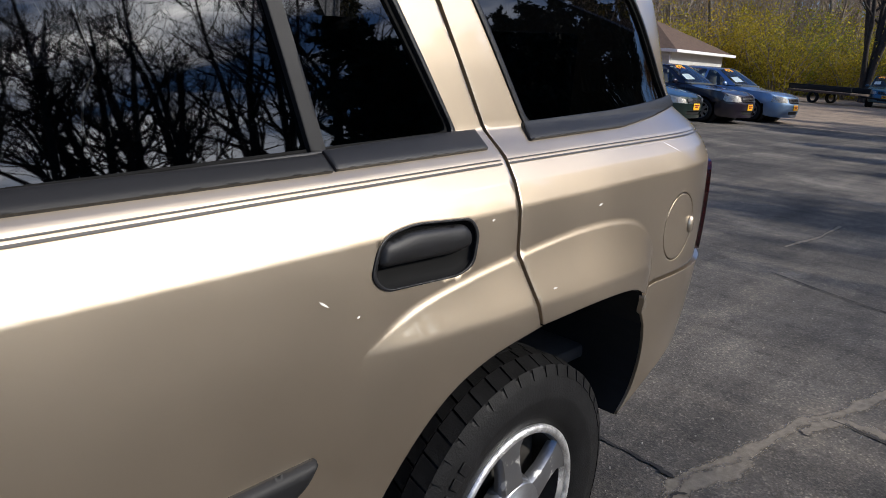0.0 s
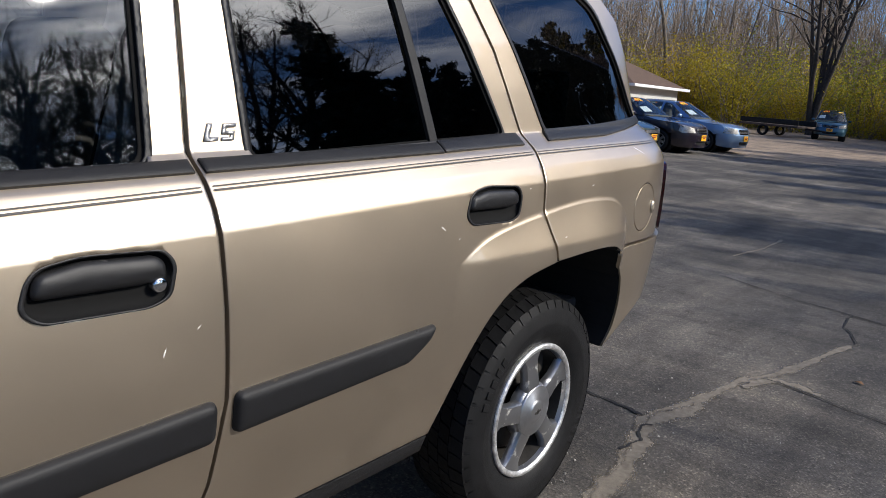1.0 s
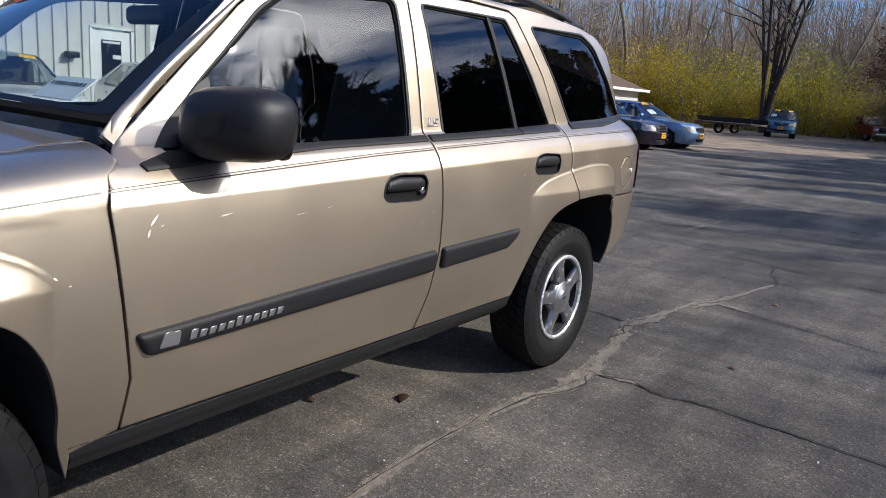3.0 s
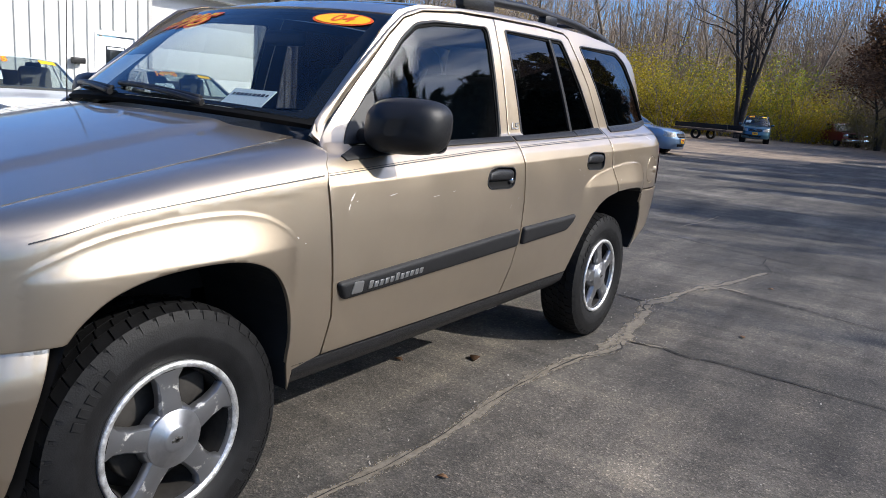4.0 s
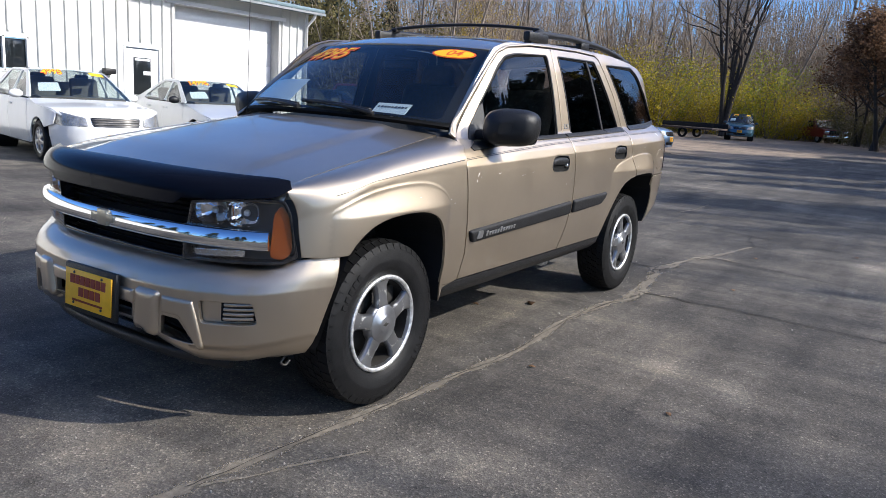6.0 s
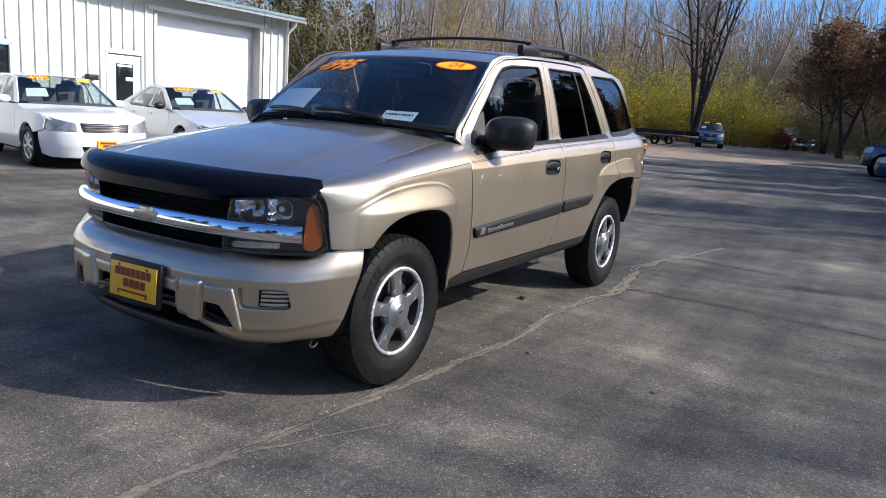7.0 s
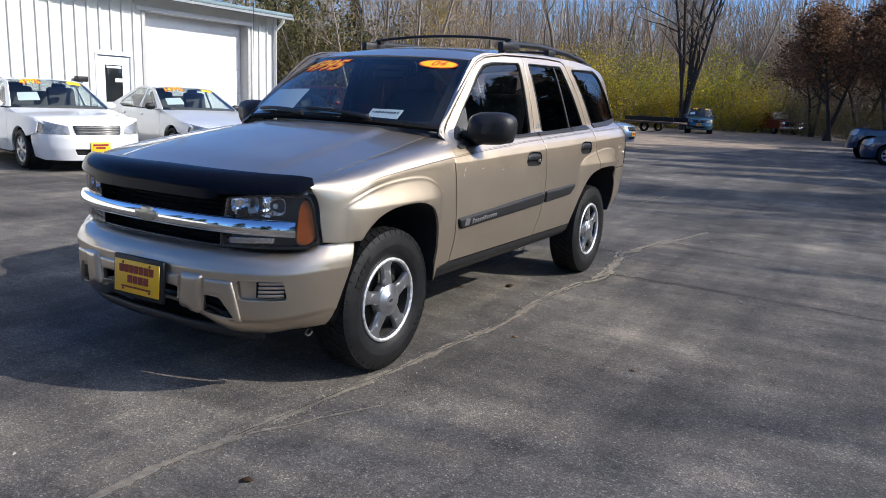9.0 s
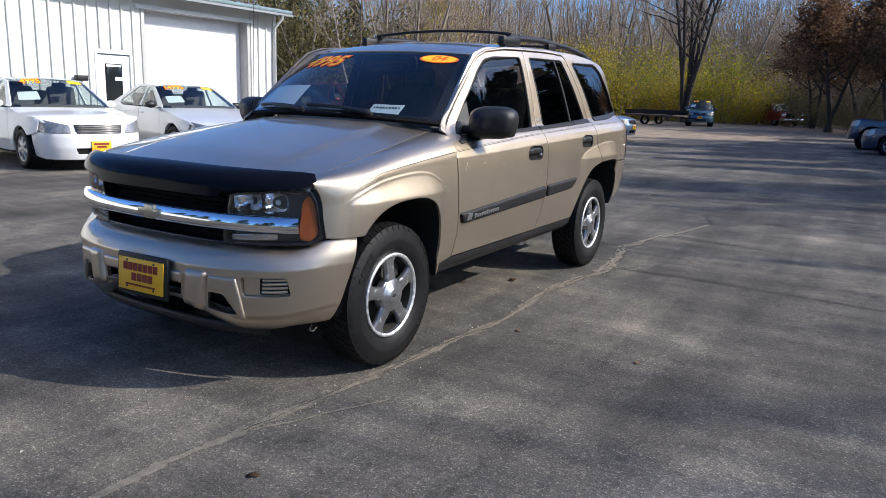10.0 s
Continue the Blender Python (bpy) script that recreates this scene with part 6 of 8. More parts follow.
# lettering on the windscreen: price and year, as stickers
oval = part("year_sticker", panel("year_sticker", [(0.745 + 0.185 * math.cos(k * math.tau / 40), 0.878 + 0.080 * math.sin(k * math.tau / 40)) for k in range(40)], screen, step=0.05, thick=0, lift=0.003), ORANGE_RED, suv, "yellow oval year sticker with red rim")
part("sticker_face", panel("sticker_face", [(0.745 + 0.168 * math.cos(k * math.tau / 40), 0.878 + 0.066 * math.sin(k * math.tau / 40)) for k in range(40)], screen, step=0.05, thick=0, lift=0.0045), YELLOW, oval)
part("sticker_number", laid(text_mesh("04", 1.0, shear=0.3, bold=0.015), lambda x, y, z: on_screen(0.745 + x * 0.135, 0.878 + y * 0.13, 0.006)), ORANGE_RED, oval)
price = part("price_sticker", laid(text_mesh("4995", 1.0, shear=0.25, bold=0.075), lambda x, y, z: on_screen(-0.575 + x * 0.27, 0.79 + y * 0.29, 0.003)), ORANGE_RED, suv, "orange price numerals with yellow faces")
part("sticker_face", laid(text_mesh("4995", 1.0, shear=0.25, bold=0.0), lambda x, y, z: on_screen(-0.575 + x * 0.27, 0.793 + y * 0.29, 0.0045)), YELLOW, price)

# badges: plain silver bars
for mirror in (False, True):
    sg = -1 if mirror else 1
    bg = part("door_badge", panel("door_badge", rounded([(0.60, 0.690), (0.655, 0.690), (0.660, 0.728), (0.615, 0.730)], 0.008), skin, step=0.012, thick=0.004, lift=0.020, mirror=mirror), BADGE, suv, "silver emblem and bars on the moulding")
    for k in range(11):
        y = 0.682 + k * 0.0275
        hgt = 0.027 if k in (0, 5) else 0.020
        z = 0.692 + (y - 0.6) * 0.040
        part("badge_bar", panel("badge_bar", [(y, z), (y + 0.020, z + 0.001), (y + 0.026, z + hgt), (y + 0.007, z + hgt)], skin, step=0.02, thick=0.003, lift=0.021, mirror=mirror), BADGE, bg)
    tb = part("pillar_badge", panel("pillar_badge", [(1.735, 1.216), (1.763, 1.217), (1.765, 1.223), (1.747, 1.223), (1.756, 1.246), (1.746, 1.246)], skin, step=0.02, thick=0.003, lift=0.003, mirror=mirror), BADGE, suv, "small silver trim badge on the pillar")
    part("badge_bar", panel("badge_bar", [(1.770, 1.217), (1.795, 1.218), (1.799, 1.234), (1.781, 1.234), (1.784, 1.240), (1.802, 1.241), (1.804, 1.247), (1.777, 1.246), (1.772, 1.228), (1.790, 1.228), (1.788, 1.223), (1.771, 1.223)], skin, step=0.02, thick=0.003, lift=0.003, mirror=mirror), BADGE, tb)
    part("flap_grip", panel("flap_grip", [(3.412 + 0.014 * math.cos(k * math.tau / 16), 0.992 + 0.022 * math.sin(k * math.tau / 16)) for k in range(16)], skin, step=0.006, thick=0.0, lift=0.001, crown=(0.008, 0.012), mirror=mirror), GOLD, suv)

# ---- interior ----
inner = mat("interior_trim", (0.028, 0.028, 0.029), 0.8, vary=0.2, scale=12)
both("inner_trim", DOOR_F, skin, inner, [GLASS_F], step=0.05, thick=0, lift=-0.017)
both("inner_trim", DOOR_R, skin, inner, [GLASS_R], step=0.05, thick=0, lift=-0.017)
both("inner_trim", CAB, skin, inner, [GLASS_Q], step=0.05, thick=0, lift=-0.017)
part("headliner", panel("headliner", [(-0.98, 0.01), (0.98, 0.01), (0.98, 0.97), (-0.98, 0.97)], roof, step=0.1, thick=0, lift=-0.035), inner, suv)
part("rear_wall", box((1.1, 0.05, 0.75), (0, 3.36, 1.05), 0.01), inner, suv)
part("cabin_floor", box((1.45, 3.0, 0.04), (0, 2.0, 0.62), 0.01), DASH, suv)
bm = bmesh.new()
box((1.40, 0.50, 0.16), (0, 0.86, 1.10), 0.05, bm=bm, seg=3)
box((1.38, 0.30, 0.38), (0, 0.98, 0.88), 0.06, bm=bm, seg=3)
box((0.42, 0.28, 0.09), (0.36, 0.92, 1.17), 0.04, bm=bm, seg=3)
part("dashboard", bm, DASH, suv)
sw = part("steering_wheel", tube([(0.185 * math.cos(t), 0, 0.185 * math.sin(t)) for t in np.linspace(0, math.tau, 33)[:-1]], 0.015, 8, closed=True), BLACK_PLASTIC, suv, "", pose(0.36, 1.19, 1.06, 25, 0, 0))
part("steering_hub", box((0.16, 0.05, 0.12), (0, 0, 0), 0.02), BLACK_PLASTIC, sw)
for x in (0.36, -0.36):
    st = part("front_seat", box((0.50, 0.50, 0.16), (x, 1.62, 0.80), 0.06, seg=3), CLOTH, suv)
    part("seat_back", box((0.48, 0.15, 0.66), (x, 1.93, 1.12), 0.06, rot=Matrix.Rotation(radians(-14), 3, "X"), seg=3), CLOTH, st)
    part("headrest", box((0.26, 0.10, 0.17), (x, 2.05, 1.50), 0.045, rot=Matrix.Rotation(radians(-10), 3, "X"), seg=3), CLOTH, st)
part("rear_seat", box((1.25, 0.18, 0.75), (0, 2.85, 1.05), 0.06, rot=Matrix.Rotation(radians(-12), 3, "X"), seg=3), CLOTH, suv)
part("rear_view_mirror", box((0.25, 0.035, 0.065), (-0.02, 1.16, 1.53), 0.02, seg=3), BLACK_PLASTIC, suv)
card = thing("paper_card", "white printed card lying behind the windscreen", "card", (0.27, 0.72, 1.275))
part("sheet", box((0.23, 0.10, 0.003), (0, 0, 0), 0.001, rot=Matrix.Rotation(radians(38), 3, "X"), seg=1), PAPER, card)
for k in range(9):
    part("printed_bar", box((0.016 if k % 4 else 0.01, 0.014, 0.001), ((k - 4) * 0.023, 0.012, 0.013), 0, rot=Matrix.Rotation(radians(38), 3, "X"), seg=1), INK, card)
sheet2 = thing("price_sheet", "large pale window sheet taped inside the windscreen", "card")
part("sheet", panel("sheet", [(-0.92, 0.04), (-0.33, 0.06), (-0.37, 0.37), (-0.92, 0.38)], screen, step=0.05, thick=0.0, lift=-0.006), PAPER, sheet2)


# ---- other vehicles ----
def vehicle(name, label, paint, loc, rz, spec, parked="row of cars for sale"):
    """A parked car. spec: widths and profile lines, front axle at y = 0, front towards -y."""
    c = thing(name, label, "car", loc, rz, group=parked)
    wb, fo, ro, hw = spec["wb"], spec["fo"], spec["ro"], spec["hw"]
    zb, zs, zr = spec["sill"], spec["belt"], spec["roof"]
    R, wz = spec["wheel"], spec["wheel"]
    S = tone([0.10, zb, zb + 0.18, zs - 0.30, zs - 0.06, zs, zs + 0.03, zr - 0.05, zr], [hw - 0.09, hw - 0.035, hw - 0.005, hw, hw - 0.02, hw - 0.045, hw - 0.075, hw - 0.27, hw - 0.36], 0.012)
    y0, y1 = -0.12, wb + 0.12
    tf, sf, xf = corner_table(hw, fo - 0.12, 2.7)
    tr_, sr_, xr = corner_table(hw, ro - 0.12, 3.2)
    lf, lr = sf[-1], sr_[-1]
    hood_z = tone([-fo, -fo + 0.12, -fo * 0.5, 0.1, spec["cowl"]], [spec["nose"] - 0.05, spec["nose"], spec["nose"] + 0.10, zs - 0.07, zs + 0.01], 0.04)

    def sk(u, z):
        u, z = np.asarray(u, float), np.asarray(z, float)
        a = S(z) - 0.012 * ((u - wb / 2) / (wb / 2 + 0.5)) ** 2
        s = lf - (y0 - u)
        th = np.interp(np.abs(s), sf, tf)
        rf = (fo - 0.12) - 0.10 * np.clip((z - 0.55) / 0.3, 0, 1.5) - 0.05 * np.clip((0.38 - z) / 0.2, 0, 1)
        fx = a * np.sin(np.clip(th, 1e-6, None)) ** (2 / 2.7) * np.where(s < 0, -1, 1)
        fy = y0 - rf * np.cos(np.clip(th, 0, math.pi / 2 - 1e-6)) ** (2 / 2.7)
        q = np.interp(lr - np.clip(u - y1, 0, lr), sr_, tr_)
        rr = (ro - 0.12) - 0.06 * np.clip((z - 0.75) / 0.3, 0, 1.5)
        rx = a * np.sin(np.clip(q, 1e-6, None)) ** (2 / 3.2)
        ry = y1 + rr * np.cos(np.clip(q, 0, math.pi / 2 - 1e-6)) ** (2 / 3.2)
        return np.stack([np.where(u < y0, fx, np.where(u > y1, rx, a)), np.where(u < y0, fy, np.where(u > y1, ry, u)), z], 1)

    def pair(nm, line, m, holes=(), lift=0.0, step=0.07, thick=0.02, label2="", crown=None):
        for mir in (False, True):
            part(nm, panel(nm, line, sk, holes, step=step, thick=thick, lift=lift, mirror=mir, crown=crown), m, c, label2)

    uc = y0 - lf

    def fx_(x):
        s = float(np.interp(abs(x), xf, sf))
        return y0 - (lf - s) if x >= 0 else y0 - lf - s

    ar = R + 0.045
    arch = lambda yc: [(yc + ar * math.cos(t), wz + ar * math.sin(t)) for t in np.linspace(math.pi - 0.25 + 0.25, 0, 15)]
    d1, d2, d3 = spec["doors"]
    cw, tk = spec["cowl"], spec["tail"]
    ztail = spec["deck"]
    bl = lambda y: zs + 0.02 * (y - wb / 2) / wb
    hl = 0.50 * hw / 0.89
    uh = y0 - 0.42 * (fo - 0.12) / 0.7
    # skin
    top_f = [(u, float(hood_z(sk([u], [0.74])[0, 1]))) for u in np.linspace(d1 - 0.03, uh + 0.02, 12)]
    pair("fender", [(ar, zb + 0.02)] + [(d1 - 0.006, zb), (d1 - 0.006, bl(d1))] + top_f + [(uh, spec["lamp"][1]), (uh + 0.06, spec["lamp"][0]), (-ar * 0.93, 0.56 * zs + 0.02)] + arch(0.0)[3:], paint)
    roof_l = spec["cabin"]
    pair("front_door", [(d1 + 0.004, zb), (d2 - 0.004, zb), (d2 - 0.004, bl(d2)), (d1 + 0.004, bl(d1))], paint)
    rd_end = min(d3, wb - ar * 0.55)
    pair("rear_door", [(d2 + 0.004, zb), (wb - ar - 0.02, zb), (wb - ar * 0.95, wz + ar * 0.35), (rd_end, wz + ar * 0.86), (d3, zs * 0.80), (d3, bl(d3)), (d2 + 0.004, bl(d2))], paint)
    pair("quarter", [(d3 + 0.008, bl(d3)), (d3 + 0.008, zs * 0.80), (rd_end + 0.01, wz + ar * 0.88)] + arch(wb)[5:] + [(wb + ar, zb + 0.03), (y1 + lr, zb + 0.08), (y1 + lr, ztail - 0.03), (y1 + 0.5, ztail), (tk, ztail + 0.02)], paint)
    A, B, C_, D_ = roof_l
    cab = [A, B, ((B[0] + C_[0]) / 2, max(B[1], C_[1]) + 0.012), C_, D_]
    w1, w2 = spec["win"]
    pair("cabin_frame", rounded(cab, 0.13, 6), paint, [rounded(w1, 0.05), rounded(w2, 0.05)], step=0.06)
    gl = spec.get("glass", GLASS_MID)
    pair("side_glass", rounded(w1, 0.05), gl, lift=-0.01, thick=0)
    pair("side_glass", rounded(w2, 0.05), gl, lift=-0.01, thick=0)
    # front end
    lo, hi = spec["lamp"]
    bumper_l = [(-ar * 0.93, 0.56 * zs + 0.03), (uh + 0.08, lo + 0.01), (fx_(hl), lo - 0.015), (uc, lo - 0.02)]
    full_l = bumper_l + [(2 * uc - u, z) for u, z in bumper_l[-2::-1]] + [(2 * uc + ar, zb - 0.02), (2 * uc - (uh), zb - 0.06), (uc, zb - 0.06), (uh, zb - 0.06), (-ar, zb - 0.02)]
    low_g = rounded([(fx_(0.36), zb + 0.02), (fx_(0.40), zb + 0.12), (fx_(-0.40), zb + 0.12), (fx_(-0.36), zb + 0.02)], 0.02)
    part("front_bumper", panel("front_bumper", full_l, sk, [low_g], step=0.06, thick=0.02), paint, c)
    part("lower_grille", panel("lower_grille", low_g, sk, step=0.08, thick=0, lift=-0.03), DARK, c)
    gr = rounded([(fx_(hl * 0.80), hi - 0.02), (fx_(-hl * 0.80), hi - 0.02), (fx_(-hl * 0.72), lo - 0.01), (fx_(hl * 0.72), lo - 0.01)], 0.02)
    g_ = part("grille", panel("grille", gr, sk, step=0.08, thick=0.02, lift=-0.01), GLOSS_BLACK, c)
    for t in (0.2, 0.5, 0.8):
        z = lo + (hi - lo - 0.03) * t
        part("grille_bar", panel("grille_bar", [(fx_(hl * 0.76), z), (fx_(-hl * 0.76), z), (fx_(-hl * 0.76), z + 0.012), (fx_(hl * 0.76), z + 0.012)], sk, step=0.08, thick=0.01, lift=0.0), STEEL, g_)
    part("nose_panel", panel("nose_panel", [(fx_(hl * 1.12), lo - 0.04), (uc, lo - 0.04), (fx_(-hl * 1.12), lo - 0.04), (fx_(-hl * 1.12), hi + 0.03), (uc, hi + 0.01), (fx_(hl * 1.12), hi + 0.03)], sk, step=0.07, thick=0, lift=-0.014), paint, c)
    part("emblem", box((0.13, 0.02, 0.035), (0, y0 - (fo - 0.12) + 0.09, (lo + hi) / 2), 0.008), YELLOW if spec.get("gold") else CHROME, c)
    for sd in (1, -1):
        def mx(line):
            return [(u if sd > 0 else 2 * uc - u, z) for u, z in line]
        hlamp = rounded(mx([(fx_(hl * 0.88), lo), (fx_(hl * 0.93), hi - 0.03), (uh - 0.02, hi + 0.05), (uh + 0.10, hi + 0.055), (uh + 0.10, lo + 0.05), (uh - 0.02, lo - 0.012)]), 0.02)
        h_ = part("headlamp", panel("headlamp", hlamp, sk, step=0.05, thick=0.03, lift=0.003), HEADLAMP_BACK, c, "clear headlamp")
        part("lens", panel("lens", hlamp, sk, step=0.08, thick=0, lift=0.010), LENS, h_)

    def bonnet(p, q):
        p, q = np.asarray(p, float), np.asarray(q, float)
        yf = y0 - (fo - 0.195) * (1 - np.abs(p * 0.86) ** 2.7) ** (1 / 2.7)
        yc = cw - 0.22 * (1 - p ** 2)
        y = yf + (yc - yf) * q
        deep_ = (fo - 0.12) - 0.10 * np.clip((hood_z(y) - 0.55) / 0.3, 0, 1.5)
        w = S(hood_z(y)) * (1 - (np.clip((y0 - y) / deep_, 0, 0.999)) ** 2.7) ** (1 / 2.7) - 0.004
        return np.stack([p * w, y, hood_z(y) + 0.05 * (1 - np.abs(p) ** 2.2) * (0.4 + 0.6 * q) - 0.05 * np.clip(1 - q / 0.14, 0, 1) ** 2], 1)

    part("wing_apron", panel("wing_apron", [(-1.02, 0.02), (1.02, 0.02), (1.02, 0.25), (1.0, 0.5), (-1.0, 0.5), (-1.02, 0.25)], bonnet, step=0.12, thick=0, lift=-0.012), paint, c)
    part("hood", panel("hood", [(-0.995, 0), (0.995, 0), (0.995, 0.97), (-0.995, 0.97)], bonnet, step=0.08, thick=0.02), paint, c)

    def loft(a0, a1, bow0, bow1, rise):
        def f(p, q):
            p, q = np.asarray(p, float), np.asarray(q, float)
            ye, ze = a0[0] + (a1[0] - a0[0]) * q, a0[1] + (a1[1] - a0[1]) * q + rise * np.sin(np.pi * q)
            w = S(ze) - 0.006
            return np.stack([p * w, ye + (bow0 + (bow1 - bow0) * q) * (1 - p ** 2), ze + 0.035 * (1 - p ** 2)], 1)
        return f

    full_sq = [(-0.99, 0), (0.99, 0), (0.99, 1), (-0.99, 1)]
    scr = loft(A, B, -0.20, -0.10, 0.02)
    part("windscreen", panel("windscreen", rounded(full_sq, 0.04), scr, step=0.12, thick=0), GLASS_CLEAR, c)
    part("roof", panel("roof", full_sq, loft((B[0], B[1] + 0.004), (C_[0], C_[1] + 0.004), -0.10, 0.08, 0.012), step=0.12, thick=0.02), paint, c)
    part("rear_glass", panel("rear_glass", full_sq, loft(C_, D_, 0.08, 0.12, 0.0), step=0.12, thick=0), GLASS_MID, c)
    if spec["kind"] == "sedan":
        def boot(p, q):
            p, q = np.asarray(p, float), np.asarray(q, float)
            ye = D_[0] + (wb + ro - 0.10 - D_[0]) * q
            w = np.minimum(S(ztail) - 0.01, np.interp(ye, [y1, wb + ro - 0.25, wb + ro], [hw, hw - 0.10, hw - 0.3]))
            return np.stack([p * w, ye - 0.12 * p ** 2 * q + 0.12 * (1 - p ** 2) * (1 - q), ztail + 0.03 * (1 - p ** 2) + 0 * q], 1)
        part("boot_lid", panel("boot_lid", full_sq, boot, step=0.12, thick=0.02), paint, c)
    pair("tail_lamp", rounded([(y1 + lr * 0.45, ztail - 0.22), (y1 + lr * 0.45, ztail - 0.06), (y1 + lr * 0.75, ztail - 0.06), (y1 + lr * 0.75, ztail - 0.22)], 0.02), RED_LENS, lift=0.006)
    # wheels
    for sd in (1, -1):
        for y in (0.0, wb):
            m = pose((hw - 0.125) * sd, y, R, 15 * y, 0, 0 if sd > 0 else 180)
            w = part("wheel", CAR_RIM, ALLOY, c, "grey alloy wheel", m @ Matrix.Diagonal((1, R / 0.32, R / 0.32, 1)))
            part("tyre", CAR_TYRE, RUBBER, w, "black tyre")
            part("wheel_well", lathe([(ar, 0.06), (ar, -0.25), (0.0, -0.25)], 24), DARK, w)
        # mirrors and handles
        bm = bmesh.new()
        bmesh.ops.create_uvsphere(bm, u_segments=14, v_segments=9, radius=1.0)
        bmesh.ops.scale(bm, vec=(0.11, 0.06, 0.07), verts=bm.verts)
        for f in bm.faces:
            f.smooth = True
        part("mirror", bm, spec.get("mirror") or paint, c, "", pose((hw + 0.05) * sd, A[0] + 0.32, zs + 0.06))
        for y in (d2 - 0.16, d3 - 0.14):
            xx = float(S(zs - 0.12))
            part("door_handle", box((0.03, 0.17, 0.03), ((xx + 0.008) * sd, y, zs - 0.115), 0.01), paint, c)
    part("underbody", box((hw * 1.5, wb + fo * 0.9, 0.20), (0, wb / 2 - 0.05, zb + 0.02), 0.02), DARK, c)
    bm = bmesh.new()
    box((hw * 1.56, 0.5, 0.14), (0, A[0] + 0.18, zs - 0.02), 0.04, bm=bm)
    for x in (-0.36, 0.36):
        box((0.48, 0.14, 0.62), (x, d2 - 0.05, zs + 0.05), 0.06, rot=Matrix.Rotation(radians(-14), 3, "X"), bm=bm)
        box((0.24, 0.09, 0.16), (x, d2 + 0.08, zs + 0.34), 0.04, bm=bm)
    box((1.2, 0.16, 0.55), (0, d3 - 0.05, zs), 0.05, rot=Matrix.Rotation(radians(-20), 3, "X"), bm=bm)
    part("interior", bm, CLOTH, c)

    def at_scr(p, q, up=0.004):
        P = scr(np.array([p, p + 0.01, p]), np.array([q, q, q + 0.01]))
        n = np.cross(P[1] - P[0], P[2] - P[0])
        return Vector(P[0] + n / np.linalg.norm(n) * up)

    def decal(nm, p0, p1, q0, q1, m, up=0.004):
        part(nm, panel(nm, rounded([(p0, q0), (p1, q0), (p1, q1), (p0, q1)], 0.03), scr, step=0.15, thick=0, lift=up), m, c)
    if spec.get("stickers", True):
        digits = spec.get("price", "4995")
        part("price_numerals", laid(text_mesh(digits, 1.0, bold=0.08), lambda x, y, z: at_scr(-0.50 + x * 0.24, 0.86 + y * 0.26, 0.004)), ORANGE_RED, c, "orange price numerals on the windscreen")
        part("price_numerals", laid(text_mesh(digits, 1.0, bold=0.01), lambda x, y, z: at_scr(-0.50 + x * 0.24, 0.86 + y * 0.26, 0.008)), YELLOW, c, "orange price numerals on the windscreen")
        decal("year_sticker", 0.45, 0.85, 0.80, 0.93, YELLOW)
        decal("window_sheet", -0.86, -0.45, 0.22, 0.50, PAPER, -0.02)
        pl = part("plate", box((0.31, 0.01, 0.16), (0.0, y0 - (fo - 0.12) - 0.012, spec["plate"]), 0.004), PLATE_YELLOW, c, "yellow dealer plate")
        for k, (w_, z) in enumerate(((0.24, 0.035), (0.15, -0.01))):
            part("printed_bar", box((w_, 0.004, 0.032), (0.0, y0 - (fo - 0.12) - 0.0185, spec["plate"] + z), 0.0), PLATE_RED, pl)
    return c


HEADLAMP_BACK = mat("lamp_reflector", (0.42, 0.40, 0.37), 0.30, 0.5, vary=0.45, scale=14)
CAR_TYRE = bpy.data.meshes.new("tyre")
tyre_mesh(0.32, 0.205, 0.21).to_mesh(CAR_TYRE)
CAR_RIM = bpy.data.meshes.new("wheel")
rim_b = rim_mesh(0.205, 0.088)
for k in range(7):
    sp = spoke_mesh(0.205, 0.088)
    sp.transform(Matrix.Rotation(k * math.tau / 7, 4, "X"))
    merge(rim_b, sp)
merge(rim_b, lathe([(0.080, 0.053), (0.076, 0.085), (0.0, 0.095)], 24))
rim_b.to_mesh(CAR_RIM)
SEDAN = dict(kind="sedan", wb=2.70, fo=0.95, ro=1.06, hw=0.885, sill=0.25, belt=0.95, roof=1.46, wheel=0.32, cowl=0.56, nose=0.745, lamp=(0.605, 0.755), doors=(0.52, 1.55, 2.45), tail=2.95, deck=1.02, plate=0.47,
             cabin=[(0.50, 0.965), (1.22, 1.405), (2.25, 1.42), (3.02, 1.03)],
             win=([(0.74, 0.985), (1.28, 1.355), (1.50, 1.385), (1.53, 0.975)], [(1.60, 0.975), (1.57, 1.388), (2.16, 1.385), (2.56, 1.06), (2.52, 0.985)]))
COUPE = dict(SEDAN, cabin=[(0.46, 0.955), (1.26, 1.375), (2.05, 1.40), (3.12, 1.02)], nose=0.66, lamp=(0.56, 0.675),
             win=([(0.72, 0.975), (1.32, 1.33), (1.52, 1.36), (1.56, 0.975)], [(1.63, 0.975), (1.59, 1.362), (2.00, 1.36), (2.70, 1.05), (2.60, 0.985)]))
WHITE_CAR = car_paint("white_car_paint", (0.80, 0.80, 0.79), 0.0, 0.35)
SILVER_CAR = car_paint("pale_silver_paint", (0.70, 0.71, 0.71), 0.35, 0.35)
BLUE_SILVER = car_paint("silver_blue_paint", (0.22, 0.33, 0.50), 0.7, 0.35)
PLUM = car_paint("dark_plum_paint", (0.016, 0.010, 0.020), 0.3, 0.3)
DARK_GREEN = car_paint("dark_green_paint", (0.010, 0.024, 0.020), 0.3, 0.3)
